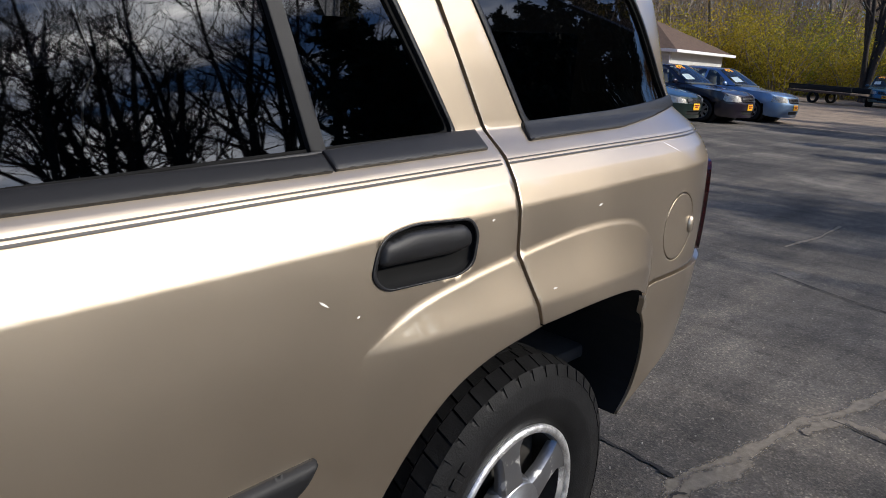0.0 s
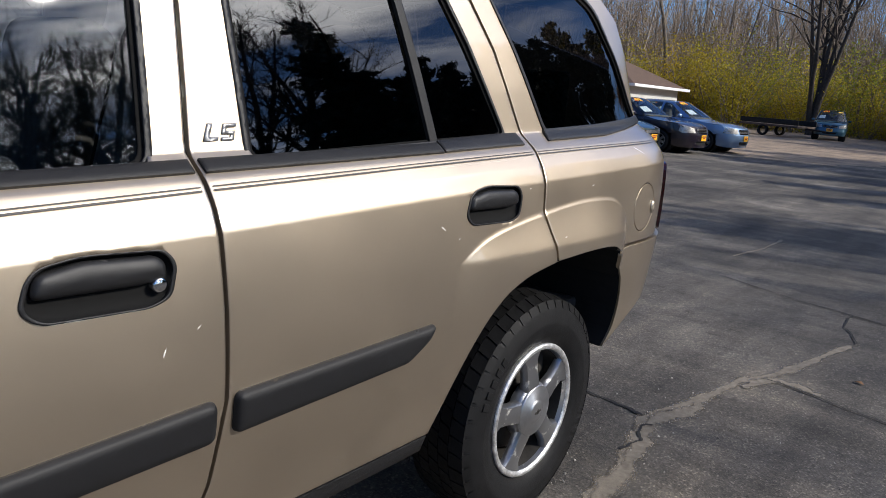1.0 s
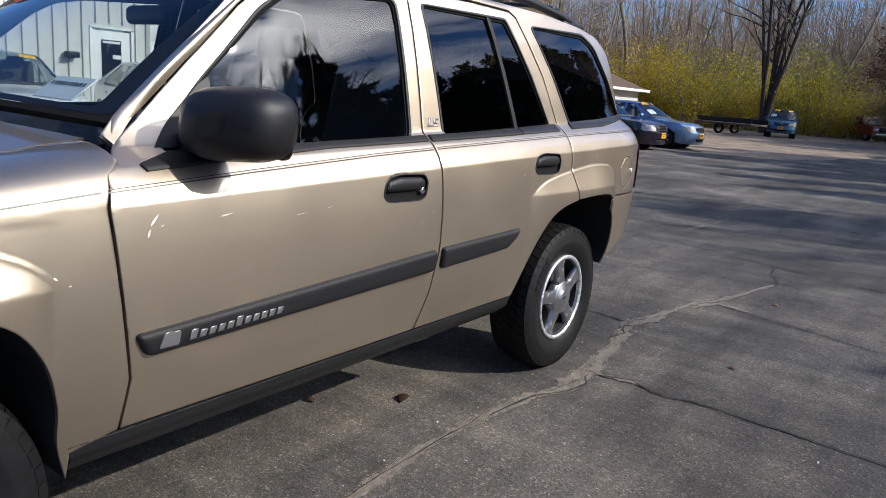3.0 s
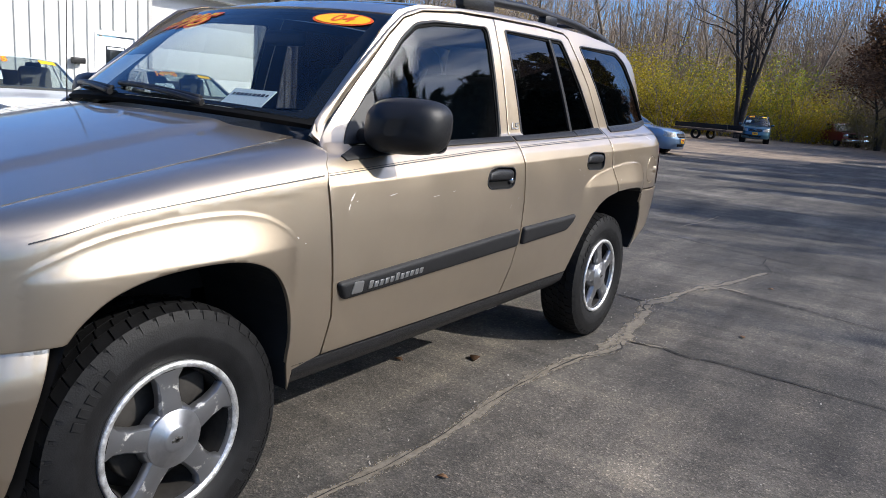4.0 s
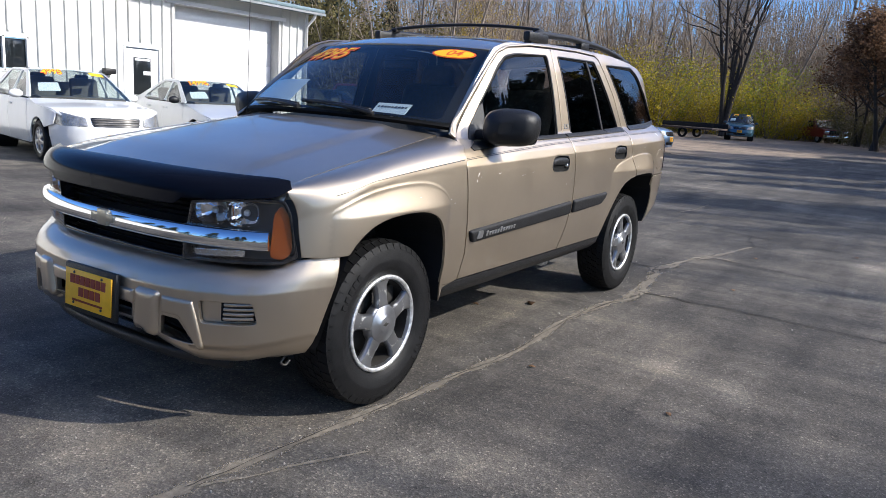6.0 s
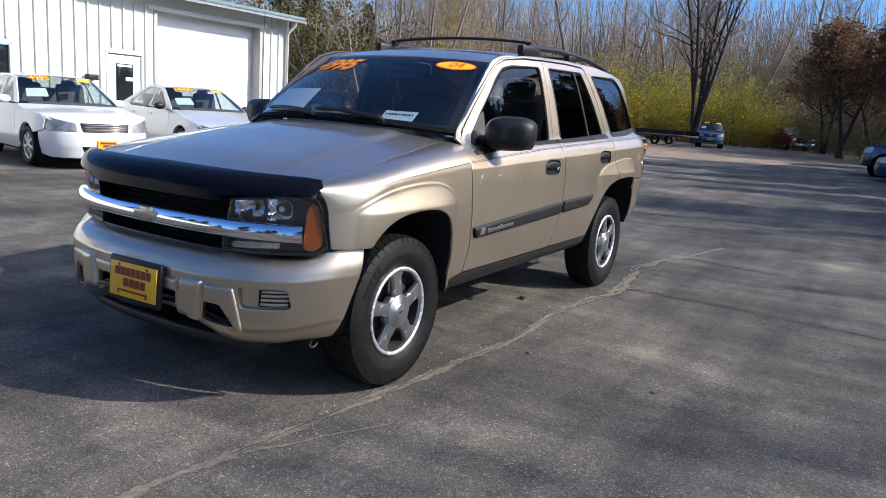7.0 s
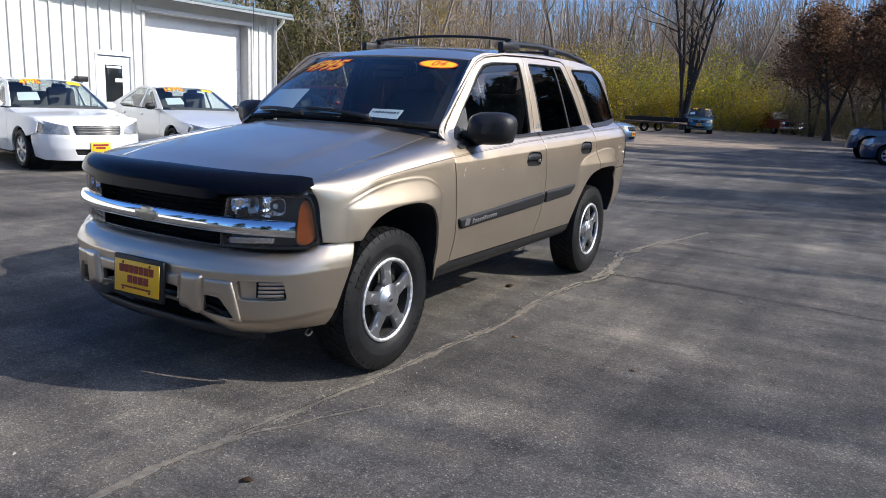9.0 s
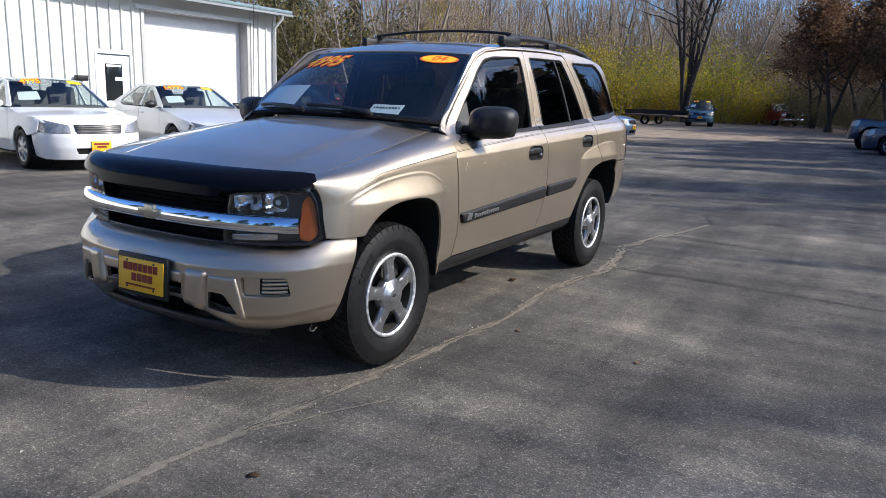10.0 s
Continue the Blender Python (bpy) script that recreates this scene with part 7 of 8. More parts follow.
DARK_BLUE = car_paint("dark_blue_paint", (0.012, 0.030, 0.075), 0.3, 0.3)
RED_CAR = car_paint("dull_red_paint", (0.23, 0.02, 0.018), 0.1, 0.4)
CLEARW = dict(glass=GLASS_CLEAR)
vehicle("sedan", "white four-door sedan with price numerals on its windscreen, beside the garage", WHITE_CAR, (-8.79, 4.41, 0), 79, dict(SEDAN, price="4995", gold=True, plate=0.40, **CLEARW))
vehicle("sedan", "pale silver four-door sedan with price numerals, beside the garage", SILVER_CAR, (-8.82, 7.36, 0), 76, dict(COUPE, price="14995", mirror=BLACK_PLASTIC, **CLEARW))
vehicle("sedan", "silver-blue sedan with yellow plate, last in the row", BLUE_SILVER, (-6.25, 24.2, 0), 88, dict(SEDAN))
vehicle("sedan", "dark plum sedan with yellow plate", PLUM, (-6.6, 21.65, 0), 88, dict(SEDAN))
vehicle("sedan", "dark green sedan with yellow plate", DARK_GREEN, (-6.95, 19.1, 0), 88, dict(COUPE))
vehicle("sedan", "dark sedan parked behind the row of cars", DARK_GREEN, (-11.1, 32.8, 0), 60, dict(SEDAN))
SUV2 = dict(SEDAN, kind="suv", sill=0.36, belt=1.08, roof=1.74, wheel=0.36, nose=0.90, lamp=(0.74, 0.90), deck=1.10, plate=0.60, hw=0.90,
            cabin=[(0.52, 1.10), (1.15, 1.66), (3.15, 1.69), (3.62, 1.12)],
            win=([(0.76, 1.12), (1.24, 1.60), (1.52, 1.62), (1.55, 1.11)], [(1.62, 1.11), (1.60, 1.625), (3.05, 1.63), (3.34, 1.13)]))
vehicle("parked_suv", "teal-blue SUV with yellow plate under the trees", car_paint("teal_paint", (0.03, 0.10, 0.15), 0.4, 0.35), (-8.1, 47.8, 0), 12, dict(SUV2), "far cars")
vehicle("parked_suv", "red SUV parked past the garage corner", RED_CAR, (-13.0, 18.3, 0), 80, dict(SUV2, stickers=False))
vehicle("sedan", "dark green sedan parked past the garage corner", DARK_GREEN, (-12.85, 15.7, 0), 85, dict(SEDAN, stickers=False))
vehicle("parked_suv", "red SUV standing by the house", RED_CAR, (-19.0, 37.6, 0), 70, dict(SUV2, stickers=False), "far cars")
vehicle("parked_suv", "dark blue SUV at the edge of the lot", DARK_BLUE, (2.45, 28.2, 0), -98, dict(SUV2, stickers=False, nose=1.00, lamp=(0.83, 0.99), sill=0.42, wheel=0.40), "far cars")
vehicle("sedan", "blue sedan at the edge of the lot", DARK_BLUE, (3.05, 24.9, 0), -98, dict(SEDAN, stickers=False), "far cars")


def pickup(loc, rz, paint, label):
    c = thing("pickup_truck", label, "truck", loc, rz, group="far cars")
    def slab(name, prof, w, m, bev=0.04):
        bm = bmesh.new()
        a = [bm.verts.new((-w / 2, y, z)) for y, z in prof]
        b = [bm.verts.new((w / 2, y, z)) for y, z in prof]
        n = len(prof)
        bm.faces.new(a)
        bm.faces.new(b[::-1])
        for i in range(n):
            bm.faces.new((a[i], b[i], b[(i + 1) % n], a[(i + 1) % n]))
        bmesh.ops.recalc_face_normals(bm, faces=bm.faces)
        bmesh.ops.bevel(bm, geom=bm.edges[:], offset=bev, segments=2, affect="EDGES")
        return part(name, smooth_by_angle(bm, 40), m, c)
    slab("body", [(-0.9, 0.5), (-0.9, 0.98), (-0.75, 1.05), (0.55, 1.12), (2.0, 1.12), (2.0, 0.45), (-0.8, 0.42)], 1.86, paint)
    slab("cab", [(0.45, 1.08), (1.0, 1.72), (1.85, 1.74), (2.0, 1.08)], 1.62, paint, 0.06)
    slab("windscreen", [(0.50, 1.16), (0.43, 1.16), (0.90, 1.66), (0.97, 1.66)], 1.40, DARK_GLASS, 0.01)
    for sd in (1, -1):
        bm = box((0.03, 0.80, 0.46), (0.80 * sd, 1.42, 1.38), 0.02)
        part("side_window", bm, DARK_GLASS, c)
    slab("bed", [(2.05, 0.45), (2.05, 1.12), (4.1, 1.12), (4.1, 0.48)], 1.84, paint)
    part("front_bumper", box((1.86, 0.16, 0.22), (0, -0.95, 0.52), 0.04), CHROME, c)
    part("grille", box((1.0, 0.06, 0.30), (0, -0.91, 0.82), 0.02), GLOSS_BLACK, c)
    for x in (-0.72, 0.72):
        part("headlamp", box((0.32, 0.06, 0.22), (x, -0.91, 0.84), 0.02), CHROME, c)
    for sd in (1, -1):
        for y in (0.0, 3.1):
            w = part("wheel", CAR_RIM, ALLOY, c, "", pose(0.80 * sd, y, 0.37, 0, 0, 0 if sd > 0 else 180) @ Matrix.Diagonal((1, 1.15, 1.15, 1)))
            part("tyre", CAR_TYRE, RUBBER, w)
    return c


pickup((-4.2, 59.5, 0), 35, RED_CAR, "dull red pickup truck under the trees")
tl = thing("trailer", "low dark flatbed trailer at the wood's edge", "trailer", (-10.6, 46.4, 0), 75, group="far cars")
part("deck", box((2.0, 3.6, 0.12), (0, 0, 0.62), 0.02), mat("weathered_deck", (0.09, 0.065, 0.05), 0.9, vary=0.3), tl)
for x in (-0.95, 0.95):
    part("side_rail", box((0.06, 3.6, 0.28), (x, 0, 0.84), 0.01), DARK, tl)
    part("wheel", CAR_TYRE, RUBBER, tl, "", pose(x * 0.95, 0.3, 0.32))
part("drawbar", tube([(0, -1.8, 0.55), (0, -2.9, 0.50)], 0.05, 6), DARK, tl)


# ---- trees ----
class Wood:
    """Collects tapered branch prisms."""

    def __init__(self):
        self.v, self.f = [], []

    def limb(self, pts, r0, r1, sides):
        base = len(self.v)
        n = len(pts)
        for i, p in enumerate(pts):
            d = (pts[min(i + 1, n - 1)] - pts[max(i - 1, 0)]).normalized()
            a = d.orthogonal().normalized()
            b = d.cross(a)
            r = r0 + (r1 - r0) * i / (n - 1)
            for k in range(sides):
                t = k * math.tau / sides
                self.v.append(p + a * (r * math.cos(t)) + b * (r * math.sin(t)))
        for i in range(n - 1):
            for k in range(sides):
                k2 = (k + 1) % sides
                self.f.append((base + i * sides + k, base + i * sides + k2, base + (i + 1) * sides + k2, base + (i + 1) * sides + k))

    def mesh(self, name):
        return from_data(name, self.v, self.f)


def grow(r, start, way, length, n, bend, lift):
    pts = [start.copy()]
    d = way.normalized()
    for _ in range(n):
        d = (d + Vector((r.gauss(0, bend), r.gauss(0, bend), r.gauss(0, bend) + lift))).normalized()
        pts.append(pts[-1] + d * (length / n))
    return pts


def along(pts, t):
    i = min(int(t * (len(pts) - 1)), len(pts) - 2)
    k = t * (len(pts) - 1) - i
    return pts[i].lerp(pts[i + 1], k), (pts[i + 1] - pts[i]).normalized()


def bare_tree(seed, height, radius, stems=1, spread=0.5, low=0.35, limbs=13, twig=1.0, fork=4):
    """Trunk and main limbs in one mesh, twigs in another. Gives also the tips."""
    r = random.Random(seed)
    w, tw, tips = Wood(), Wood(), []
    for s in range(stems):
        lean = Vector((r.gauss(0, 0.10), r.gauss(0, 0.10), 1)) if stems == 1 else Vector((math.cos(s * math.tau / stems + seed) * 0.30 * spread, math.sin(s * math.tau / stems + seed) * 0.30 * spread, 1))
        h = height * r.uniform(0.85, 1.0)
        base = Vector((0, 0, -0.1)) if stems == 1 else Vector((math.cos(s * math.tau / stems) * radius * 0.7, math.sin(s * math.tau / stems) * radius * 0.7, -0.1))
        trunk = grow(r, base, lean, h, 9, 0.055, 0.04)
        w.limb(trunk, radius * (1 if stems == 1 else 0.7), radius * 0.10, 8)
        for i in range(limbs):
            t = low + (0.97 - low) * (i + r.random()) / limbs
            p, d = along(trunk, t)
            a = r.uniform(0, math.tau)
            out = Vector((math.cos(a), math.sin(a), r.uniform(0.5, 1.3)))
            L = h * spread * (1.05 - t) * r.uniform(0.55, 1.0) + 0.6
            br = grow(r, p, out, L, 5, 0.13, 0.10)
            r0 = max(radius * (1.08 - t) * 0.45, 0.018)
            w.limb(br, r0, 0.012, 5)
            for j in range(int(5 * twig) + 1):
                t2 = 0.25 + 0.72 * (j + r.random()) / (5 * twig + 1)
                q, d2 = along(br, t2)
                o2 = (d2 + Vector((r.gauss(0, 0.75), r.gauss(0, 0.75), r.gauss(0.25, 0.5)))).normalized()
                L2 = L * r.uniform(0.25, 0.5) + 0.35
                b2 = grow(r, q, o2, L2, 3, 0.16, 0.07)
                tw.limb(b2, max(r0 * 0.40, 0.011), 0.006, 3)
                for m in range(fork):
                    q3, d3 = along(b2, 0.25 + 0.7 * r.random())
                    o3 = (d3 + Vector((r.gauss(0, 0.7), r.gauss(0, 0.7), r.gauss(0.2, 0.5)))).normalized()
                    b3 = grow(r, q3, o3, L2 * r.uniform(0.3, 0.6) + 0.15, 1, 0.18, 0.05)
                    tw.limb(b3, 0.009, 0.004, 3)
                    tips.append(b3[-1])
    return w.mesh("trunk"), tw.mesh("crown"), tips


def leaf_cloud(name, points, count, size, spread, seed, flat=0.4):
    """Many small bent leaves round the points, joined."""
    r = np.random.RandomState(seed)
    P = np.array([tuple(p) for p in points])
    c = P[r.randint(0, len(P), count)] + r.normal(0, spread, (count, 3)) * np.array([1, 1, 0.8])
    a = r.normal(0, 1, (count, 3))
    a /= np.linalg.norm(a, axis=1)[:, None]
    b = np.cross(a, r.normal(0, 1, (count, 3)))
    b /= np.linalg.norm(b, axis=1)[:, None]
    s = size * r.uniform(0.55, 1.3, count)[:, None]
    n = np.cross(a, b)
    V = np.stack([c - a * s, c + b * s * 0.55 + n * s * 0.15, c + a * s, c - b * s * 0.55 + n * s * 0.15], 1).reshape(-1, 3)
    F = [(4 * i, 4 * i + 1, 4 * i + 2, 4 * i + 3) for i in range(count)]
    me = bpy.data.meshes.new(name)
    me.from_pydata(V.tolist(), [], F)
    me.update()
    return me


def tree_thing(label, trunk, crown, bark, crown_mat, leaves=None, leaf_m=None, name="tree"):
    t = thing(name, label, "tree", group="trees round the lot")
    part("trunk", trunk, bark, t)
    part("crown", crown, crown_mat, t)
    if leaves is not None:
        part("foliage", leaves, leaf_m, t)
    return t


protos = []
for sd, h, rad, st, sp, lw in ((1, 17, 0.17, 1, 0.26, 0.40), (2, 19, 0.20, 1, 0.24, 0.45), (3, 15, 0.13, 1, 0.28, 0.35), (4, 18, 0.16, 2, 0.28, 0.35), (5, 14, 0.11, 1, 0.25, 0.30), (6, 20, 0.21, 1, 0.22, 0.50), (7, 16, 0.14, 3, 0.26, 0.35)):
    tr, cr, tips = bare_tree(sd, h, rad, st, sp, lw, 15, 1.0, 3)
    protos.append((tr, cr, tips))
first = {}


def plant(kind, label, x, y, turn, s, make):
    """Put a tree down: the first of a kind is built, the rest are copies of it."""
    if kind not in first:
        ob = make()
        ob.matrix_world = pose(x, y, 0, 0, 0, turn) @ Matrix.Diagonal((s, s, s, 1))
        first[kind] = ob
        return ob
    src = first[kind]
    c = copy_thing(src, pose(x, y, 0, 0, 0, turn))
    c.scale = (s, s, s)
    tagged(c, label)
    return c


BARE = "tall bare leafless tree with thin grey branches"
r = random.Random(21)
n_far = 0
# the wood behind the lot
for row, (dist, count) in enumerate(((66, 32), (73, 36), (82, 34), (93, 30), (106, 14))):
    for i in range(count):
        a = -62 + 100 * (i + r.uniform(-0.4, 0.4)) / count
        d = dist + r.uniform(-3, 3)
        x, y = 1.5 + d * math.sin(radians(a)), -1.0 + d * math.cos(radians(a))
        if x < -11 and y < 18:
            continue
        if x < -14 and y < 52 and x > -24:
            continue
        if x > 1 and y < 50:
            continue
        k = r.randrange(len(protos))
        plant(("bare", k), BARE, x, y, r.uniform(0, 360), r.uniform(0.75, 1.15), lambda: tree_thing(BARE, protos[k][0], protos[k][1], BARK, TWIG))
        n_far += 1
# trees behind the garage
for x, y, k, s in ((-21, 27, 2, 0.66), (-23, 30, 2, 0.68), (-20.5, 33, 5, 0.62), (-22.5, 36, 6, 0.74), (-18.5, 37, 4, 0.80), (-21.5, 40, 0, 0.74), (-24.5, 33, 4, 0.78), (-19.3, 30, 1, 0.60), (-20.5, 37, 6, 0.72), (-25, 37, 0, 0.70), (-20, 29.5, 4, 0.7), (-24, 40, 2, 0.8), (-22, 33.5, 3, 0.7), (-19.4, 34.5, 6, 0.66), (-23.6, 42, 1, 0.75), (-21.8, 30.5, 5, 0.6)):
    plant(("bare", k), BARE, x, y, r.uniform(0, 360), s, lambda: tree_thing(BARE, protos[k][0], protos[k][1], BARK, TWIG))
# thicket of saplings and brush between the trunks
w = Wood()
for i in range(5200):
    a, d = radians(r.uniform(-48, 24)), r.uniform(64, 100)
    x, y = 1.5 + d * math.sin(a), -1.0 + d * math.cos(a)
    if x > -2 and y < 66:
        continue
    h = r.uniform(2.5, 10.5)
    w.limb(grow(r, Vector((x, y, 0)), Vector((r.gauss(0, 0.30), r.gauss(0, 0.30), 1)), h, 3, 0.16, 0.02), r.uniform(0.015, 0.05), 0.008, 3)
for i in range(2600):
    a, d = radians(r.uniform(-50, 20)), r.uniform(72, 112)
    x, y = 1.5 + d * math.sin(a), -1.0 + d * math.cos(a)
    w.limb(grow(r, Vector((x, y, 0)), Vector((r.gauss(0, 0.08), r.gauss(0, 0.08), 1)), r.uniform(8, 19), 4, 0.06, 0.03), r.uniform(0.04, 0.11), 0.012, 3)
for i in range(2600):
    a, d = radians(r.uniform(-36, 4)), r.uniform(70, 96)
    x, y = 1.5 + d * math.sin(a), -1.0 + d * math.cos(a)
    stem = grow(r, Vector((x, y, 0)), Vector((r.gauss(0, 0.12), r.gauss(0, 0.12), 1)), r.uniform(5, 14), 4, 0.08, 0.02)
    w.limb(stem, r.uniform(0.025, 0.06), 0.010, 3)
    for t in (0.45, 0.6, 0.75, 0.88):
        p, d_ = along(stem, t * r.uniform(0.85, 1.1))
        w.limb(grow(r, p, d_ + Vector((r.gauss(0, 0.6), r.gauss(0, 0.6), 0.2)), r.uniform(1.2, 3.2), 2, 0.15, 0.05), 0.022, 0.007, 3)
tagged(part("thicket", w.mesh("thicket"), TWIG, None), "thicket of bare grey-brown saplings in the wood", "saplings", kind="stuff")
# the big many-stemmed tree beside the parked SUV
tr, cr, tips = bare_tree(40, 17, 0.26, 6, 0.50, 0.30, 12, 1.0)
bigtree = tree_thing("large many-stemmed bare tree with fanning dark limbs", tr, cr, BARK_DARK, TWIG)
bigtree.matrix_world = pose(-11.0, 55.8, 0, 0, 0, 20)

# undergrowth: yellow-green bushes at the wood's edge
bush_src = []
for sd in (1, 2, 3):
    rr = random.Random(100 + sd)
    w = Wood()
    tips = []
    for i in range(16):
        a = rr.uniform(0, math.tau)
        st = grow(rr, Vector((math.cos(a) * 0.3, math.sin(a) * 0.3, 0)), Vector((math.cos(a) * rr.uniform(0.1, 0.7), math.sin(a) * rr.uniform(0.1, 0.7), 1)), rr.uniform(1.8, 4.2), 6, 0.12, 0.0)
        w.limb(st, 0.03, 0.008, 4)
        tips += st[1:]
    bush_src.append((w.mesh("stems"), leaf_cloud("foliage", tips, 3200, 0.060, 0.36, sd)))


def bush(k, lm, label):
    t = thing("bush", label, "bush", group="bushes at the edge of the wood")
    part("stem_clump", bush_src[k][0].copy(), BARK, t)
    part("foliage", bush_src[k][1].copy(), lm, t)
    return t


for i in range(72):
    a = -40 + 46 * (i + r.uniform(-0.5, 0.5)) / 64
    d = r.uniform(61, 69) + (3 if a > -6 else 0)
    x, y = 2.5 + d * math.sin(radians(a)), -2.0 + d * math.cos(radians(a))
    if (x < -15.5 and y < 46) or a > -7.0:
        continue
    k = r.randrange(3)
    kind = r.choice(("green", "green", "lime", "lime", "yellow"))
    lm = {"green": LEAF_GREEN, "lime": LEAF_LIME, "yellow": LEAF_YELLOW}[kind]
    lab = {"green": "leafy yellow-green bush", "lime": "leafy green bush", "yellow": "bush with yellow autumn leaves"}[kind] + " under bare trees"
    s = r.uniform(0.75, 1.75) * (0.8 if a < -27 else 1)
    plant(("bush", k, kind), lab, x, y, r.uniform(0, 360), s, lambda: bush(k, lm, lab))
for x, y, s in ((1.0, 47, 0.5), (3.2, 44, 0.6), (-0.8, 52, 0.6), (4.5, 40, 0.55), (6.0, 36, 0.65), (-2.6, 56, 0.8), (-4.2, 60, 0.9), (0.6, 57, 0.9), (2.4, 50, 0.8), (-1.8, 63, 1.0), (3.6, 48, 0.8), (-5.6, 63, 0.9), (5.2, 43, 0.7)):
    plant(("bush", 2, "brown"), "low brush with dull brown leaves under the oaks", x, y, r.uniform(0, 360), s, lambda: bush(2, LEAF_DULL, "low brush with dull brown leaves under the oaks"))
for x, y, s in ((-23.5, 37, 1.3), (-26, 33, 1.1)):
    plant(("bush", 1, "yellow"), "bush with yellow autumn leaves under bare trees", x, y, r.uniform(0, 360), s, lambda: bush(1, LEAF_YELLOW, "bush with yellow autumn leaves under bare trees"))

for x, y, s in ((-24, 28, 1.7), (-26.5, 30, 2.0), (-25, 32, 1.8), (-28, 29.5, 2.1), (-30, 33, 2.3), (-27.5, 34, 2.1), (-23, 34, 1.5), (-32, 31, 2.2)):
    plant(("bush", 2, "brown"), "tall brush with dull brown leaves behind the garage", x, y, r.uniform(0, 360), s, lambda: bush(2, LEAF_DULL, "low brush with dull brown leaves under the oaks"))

# trees and bushes added unseen behind the camera, to fill the reflections
for i in range(15):
    a = 128 + 116 * (i + r.uniform(-0.3, 0.3)) / 15
    d = r.uniform(38, 52)
    k = r.randrange(len(protos))
    plant(("bare", k), BARE, 1.5 + d * math.sin(radians(a)), d * math.cos(radians(a)), r.uniform(0, 360), r.uniform(0.55, 0.8), lambda: tree_thing(BARE, protos[k][0], protos[k][1], BARK, TWIG))
for i in range(12):
    a = 130 + 112 * (i + r.uniform(-0.3, 0.3)) / 12
    d = r.uniform(36, 44)
    plant(("bush", i % 3, "lime"), "leafy green bush under bare trees", 1.5 + d * math.sin(radians(a)), d * math.cos(radians(a)), r.uniform(0, 360), r.uniform(0.8, 1.3), lambda: bush(i % 3, LEAF_LIME, "leafy green bush under bare trees"))

# a yellow birch behind the roof line
tr, cr, tips = bare_tree(51, 17, 0.12, 2, 0.24, 0.25, 16, 1.0)
by = tree_thing("slender tree with sparse yellow leaves", tr, cr, BARK, TWIG, leaf_cloud("foliage", tips, 7000, 0.085, 0.25, 9), LEAF_YELLOW)
by.matrix_world = pose(-27.3, 46.8, 0, 0, 0, 0)
c = copy_thing(by, pose(-31.3, 51.8, 0, 0, 0, 130))

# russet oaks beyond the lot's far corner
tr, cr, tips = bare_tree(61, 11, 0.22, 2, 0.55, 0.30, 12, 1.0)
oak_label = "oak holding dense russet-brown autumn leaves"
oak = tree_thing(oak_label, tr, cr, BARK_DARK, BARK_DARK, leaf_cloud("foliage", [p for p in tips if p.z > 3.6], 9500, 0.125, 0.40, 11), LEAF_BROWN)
oak.matrix_world = pose(-0.4, 47.5, 0, 0, 0, 0)
oak.scale = (0.95, 0.95, 0.72)
for x, y, s, tn in ((2.8, 46, 0.95, 80), (5.8, 45, 1.0, 200), (1.0, 55, 1.0, 290), (6.5, 54, 1.1, 30), (10.5, 48, 1.1, 150), (12, 40, 1.0, 330), (-2.0, 56, 0.86, 240), (4, 62, 1.2, 10), (9, 62, 1.2, 100), (8.3, 42, 0.95, 185)):
    c = copy_thing(oak, pose(x, y, 0, 0, 0, tn))
    c.scale = (s * 0.98, s * 0.98, s * 0.76)

# conifers and bare trees on the sunny side of the lot, seen in the windows and by their shade;
# thirteen more conifers are added unseen behind the camera
def conifer(seed, h):
    rr = random.Random(seed)
    w = Wood()
    trunk = grow(rr, Vector((0, 0, -0.1)), Vector((0, 0, 1)), h, 8, 0.01, 0.05)
    w.limb(trunk, 0.22, 0.02, 7)
    pts = []
    z = h * 0.10
    while z < h * 0.98:
        for _ in range(5):
            a = rr.uniform(0, math.tau)
            L = (h - z) * 0.27 * rr.uniform(0.6, 1.15) + 0.25
            br = grow(rr, Vector((0, 0, z)), Vector((math.cos(a), math.sin(a), rr.uniform(-0.15, 0.25))), L, 4, 0.07, -0.02)
            w.limb(br, 0.03, 0.008, 3)
            for t in np.linspace(0.25, 1, 7):
                pts.append(along(br, min(float(t), 0.999))[0])
        z += rr.uniform(0.28, 0.5)
    t = thing("conifer", "tall dark green conifer", "tree", group="trees round the lot")
    part("trunk", w.mesh("trunk"), BARK_DARK, t)
    part("foliage", leaf_cloud("foliage", pts, 4600, 0.20, 0.16, seed), NEEDLES, t)
    return t


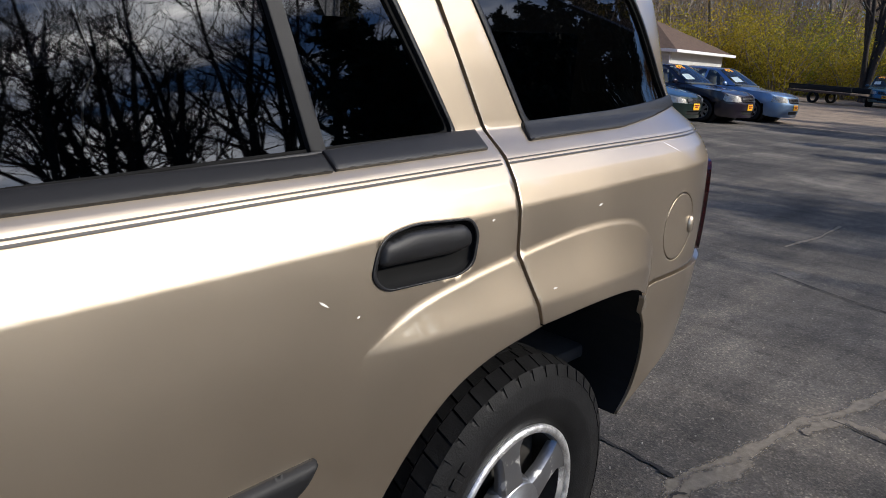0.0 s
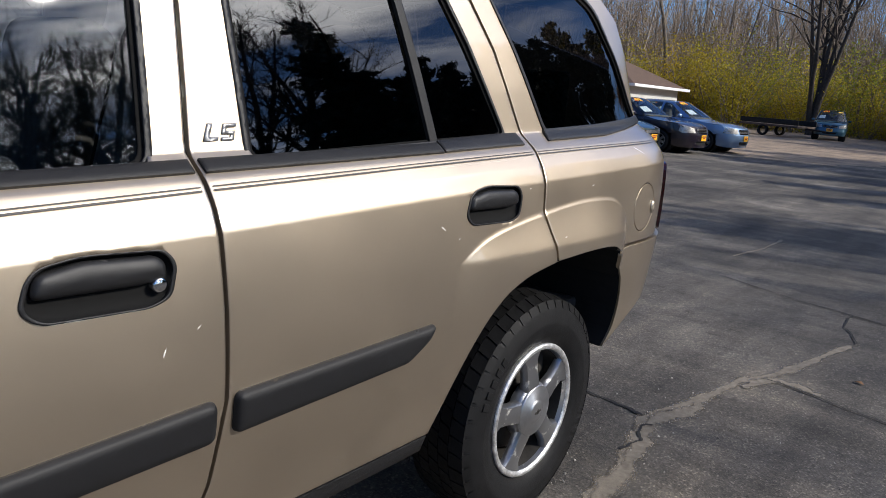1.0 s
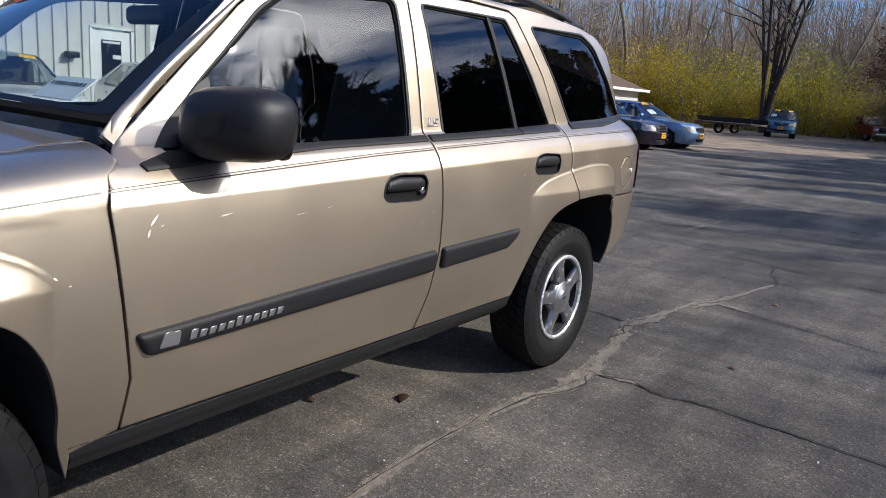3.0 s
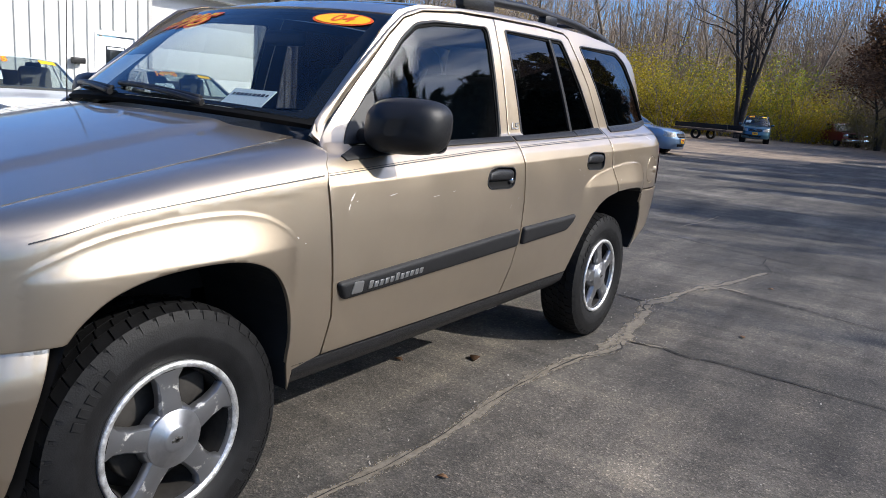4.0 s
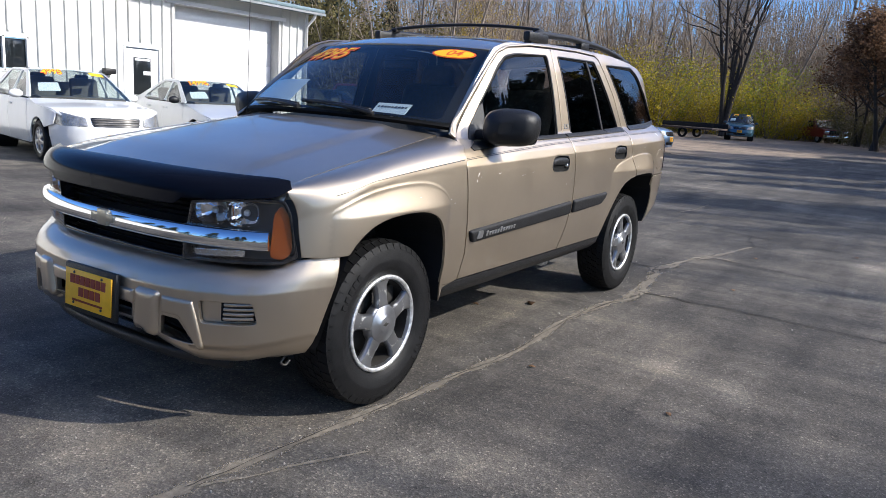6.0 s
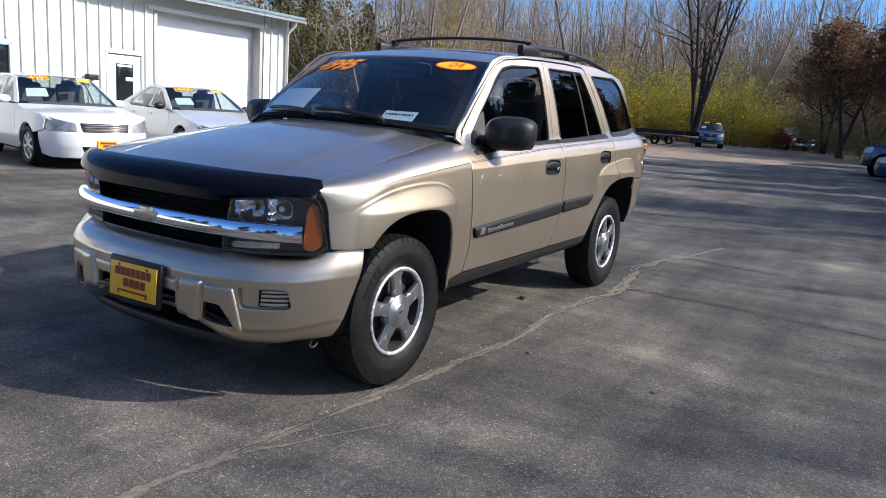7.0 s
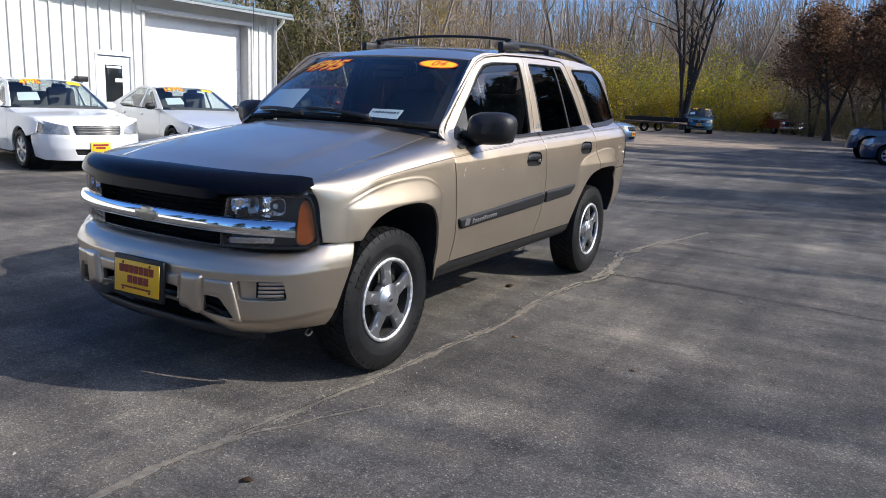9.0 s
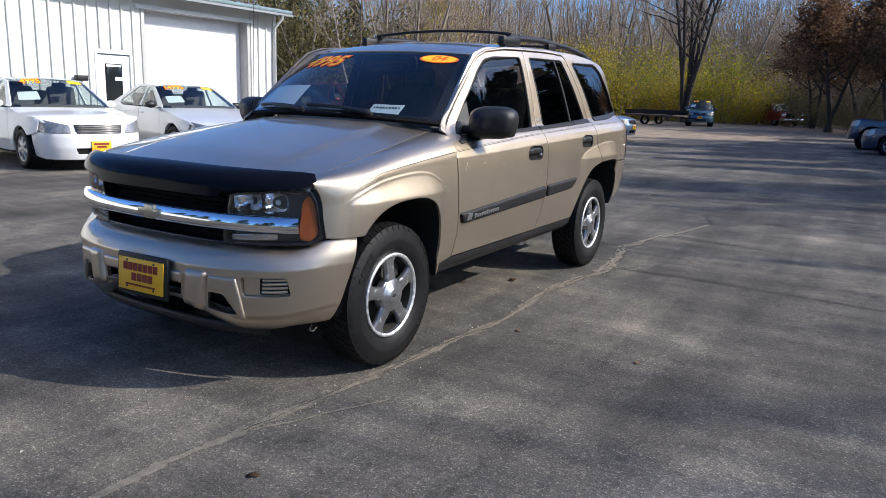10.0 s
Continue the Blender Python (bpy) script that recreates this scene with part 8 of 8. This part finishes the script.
def from_car(az, d):
    return 1.0 + d * math.sin(radians(az)), 1.5 + d * math.cos(radians(az))


# bearings from 138 on: unseen conifers added to block sky from the car's front
for i, (az, d, s) in enumerate(((44.5, 22, 0.74), (41, 21.5, 0.74), (38, 19, 0.62), (34, 22, 0.70), (30, 21, 0.70), (27, 23, 0.76), (23.5, 25, 0.80), (19.5, 28, 0.86), (43.5, 22, 0.80), (36, 26, 0.76), (32, 28, 0.80), (25, 27, 0.80), (15, 33, 0.90)) + tuple((138 + 8.2 * k + 3.5 * math.sin(5 * k), 32 + 8 * math.sin(2.3 * k), 0.9 + 0.35 * math.sin(3.7 * k)) for k in range(13)) + tuple((16 + 2.6 * k, 30 + 3 * (k % 2), 0.86 + 0.06 * (k % 3)) for k in range(12))):
    x, y = from_car(az, d)
    if i == 0:
        con = conifer(71, 13)
        con.matrix_world = pose(x, y, 0, 0, 0, 0)
    else:
        c = copy_thing(con, pose(x, y, 0, 0, 0, 57 * i))
        c.scale = (s, s, s)
for x, y, s in ((-33, 36, 0.72), (-36.5, 37, 0.80), (-29.5, 38, 0.62)):
    copy_thing(con, pose(x, y, 0, 0, 0, 40 * x)).scale = (s, s, s)
shade = []
for sd, h, st in ((81, 12.5, 2), (82, 13.5, 1), (83, 12, 3)):
    tr, cr, tips = bare_tree(sd, h, 0.26, st, 0.44, 0.34, 12, 1.1)
    shade.append((tr, cr))
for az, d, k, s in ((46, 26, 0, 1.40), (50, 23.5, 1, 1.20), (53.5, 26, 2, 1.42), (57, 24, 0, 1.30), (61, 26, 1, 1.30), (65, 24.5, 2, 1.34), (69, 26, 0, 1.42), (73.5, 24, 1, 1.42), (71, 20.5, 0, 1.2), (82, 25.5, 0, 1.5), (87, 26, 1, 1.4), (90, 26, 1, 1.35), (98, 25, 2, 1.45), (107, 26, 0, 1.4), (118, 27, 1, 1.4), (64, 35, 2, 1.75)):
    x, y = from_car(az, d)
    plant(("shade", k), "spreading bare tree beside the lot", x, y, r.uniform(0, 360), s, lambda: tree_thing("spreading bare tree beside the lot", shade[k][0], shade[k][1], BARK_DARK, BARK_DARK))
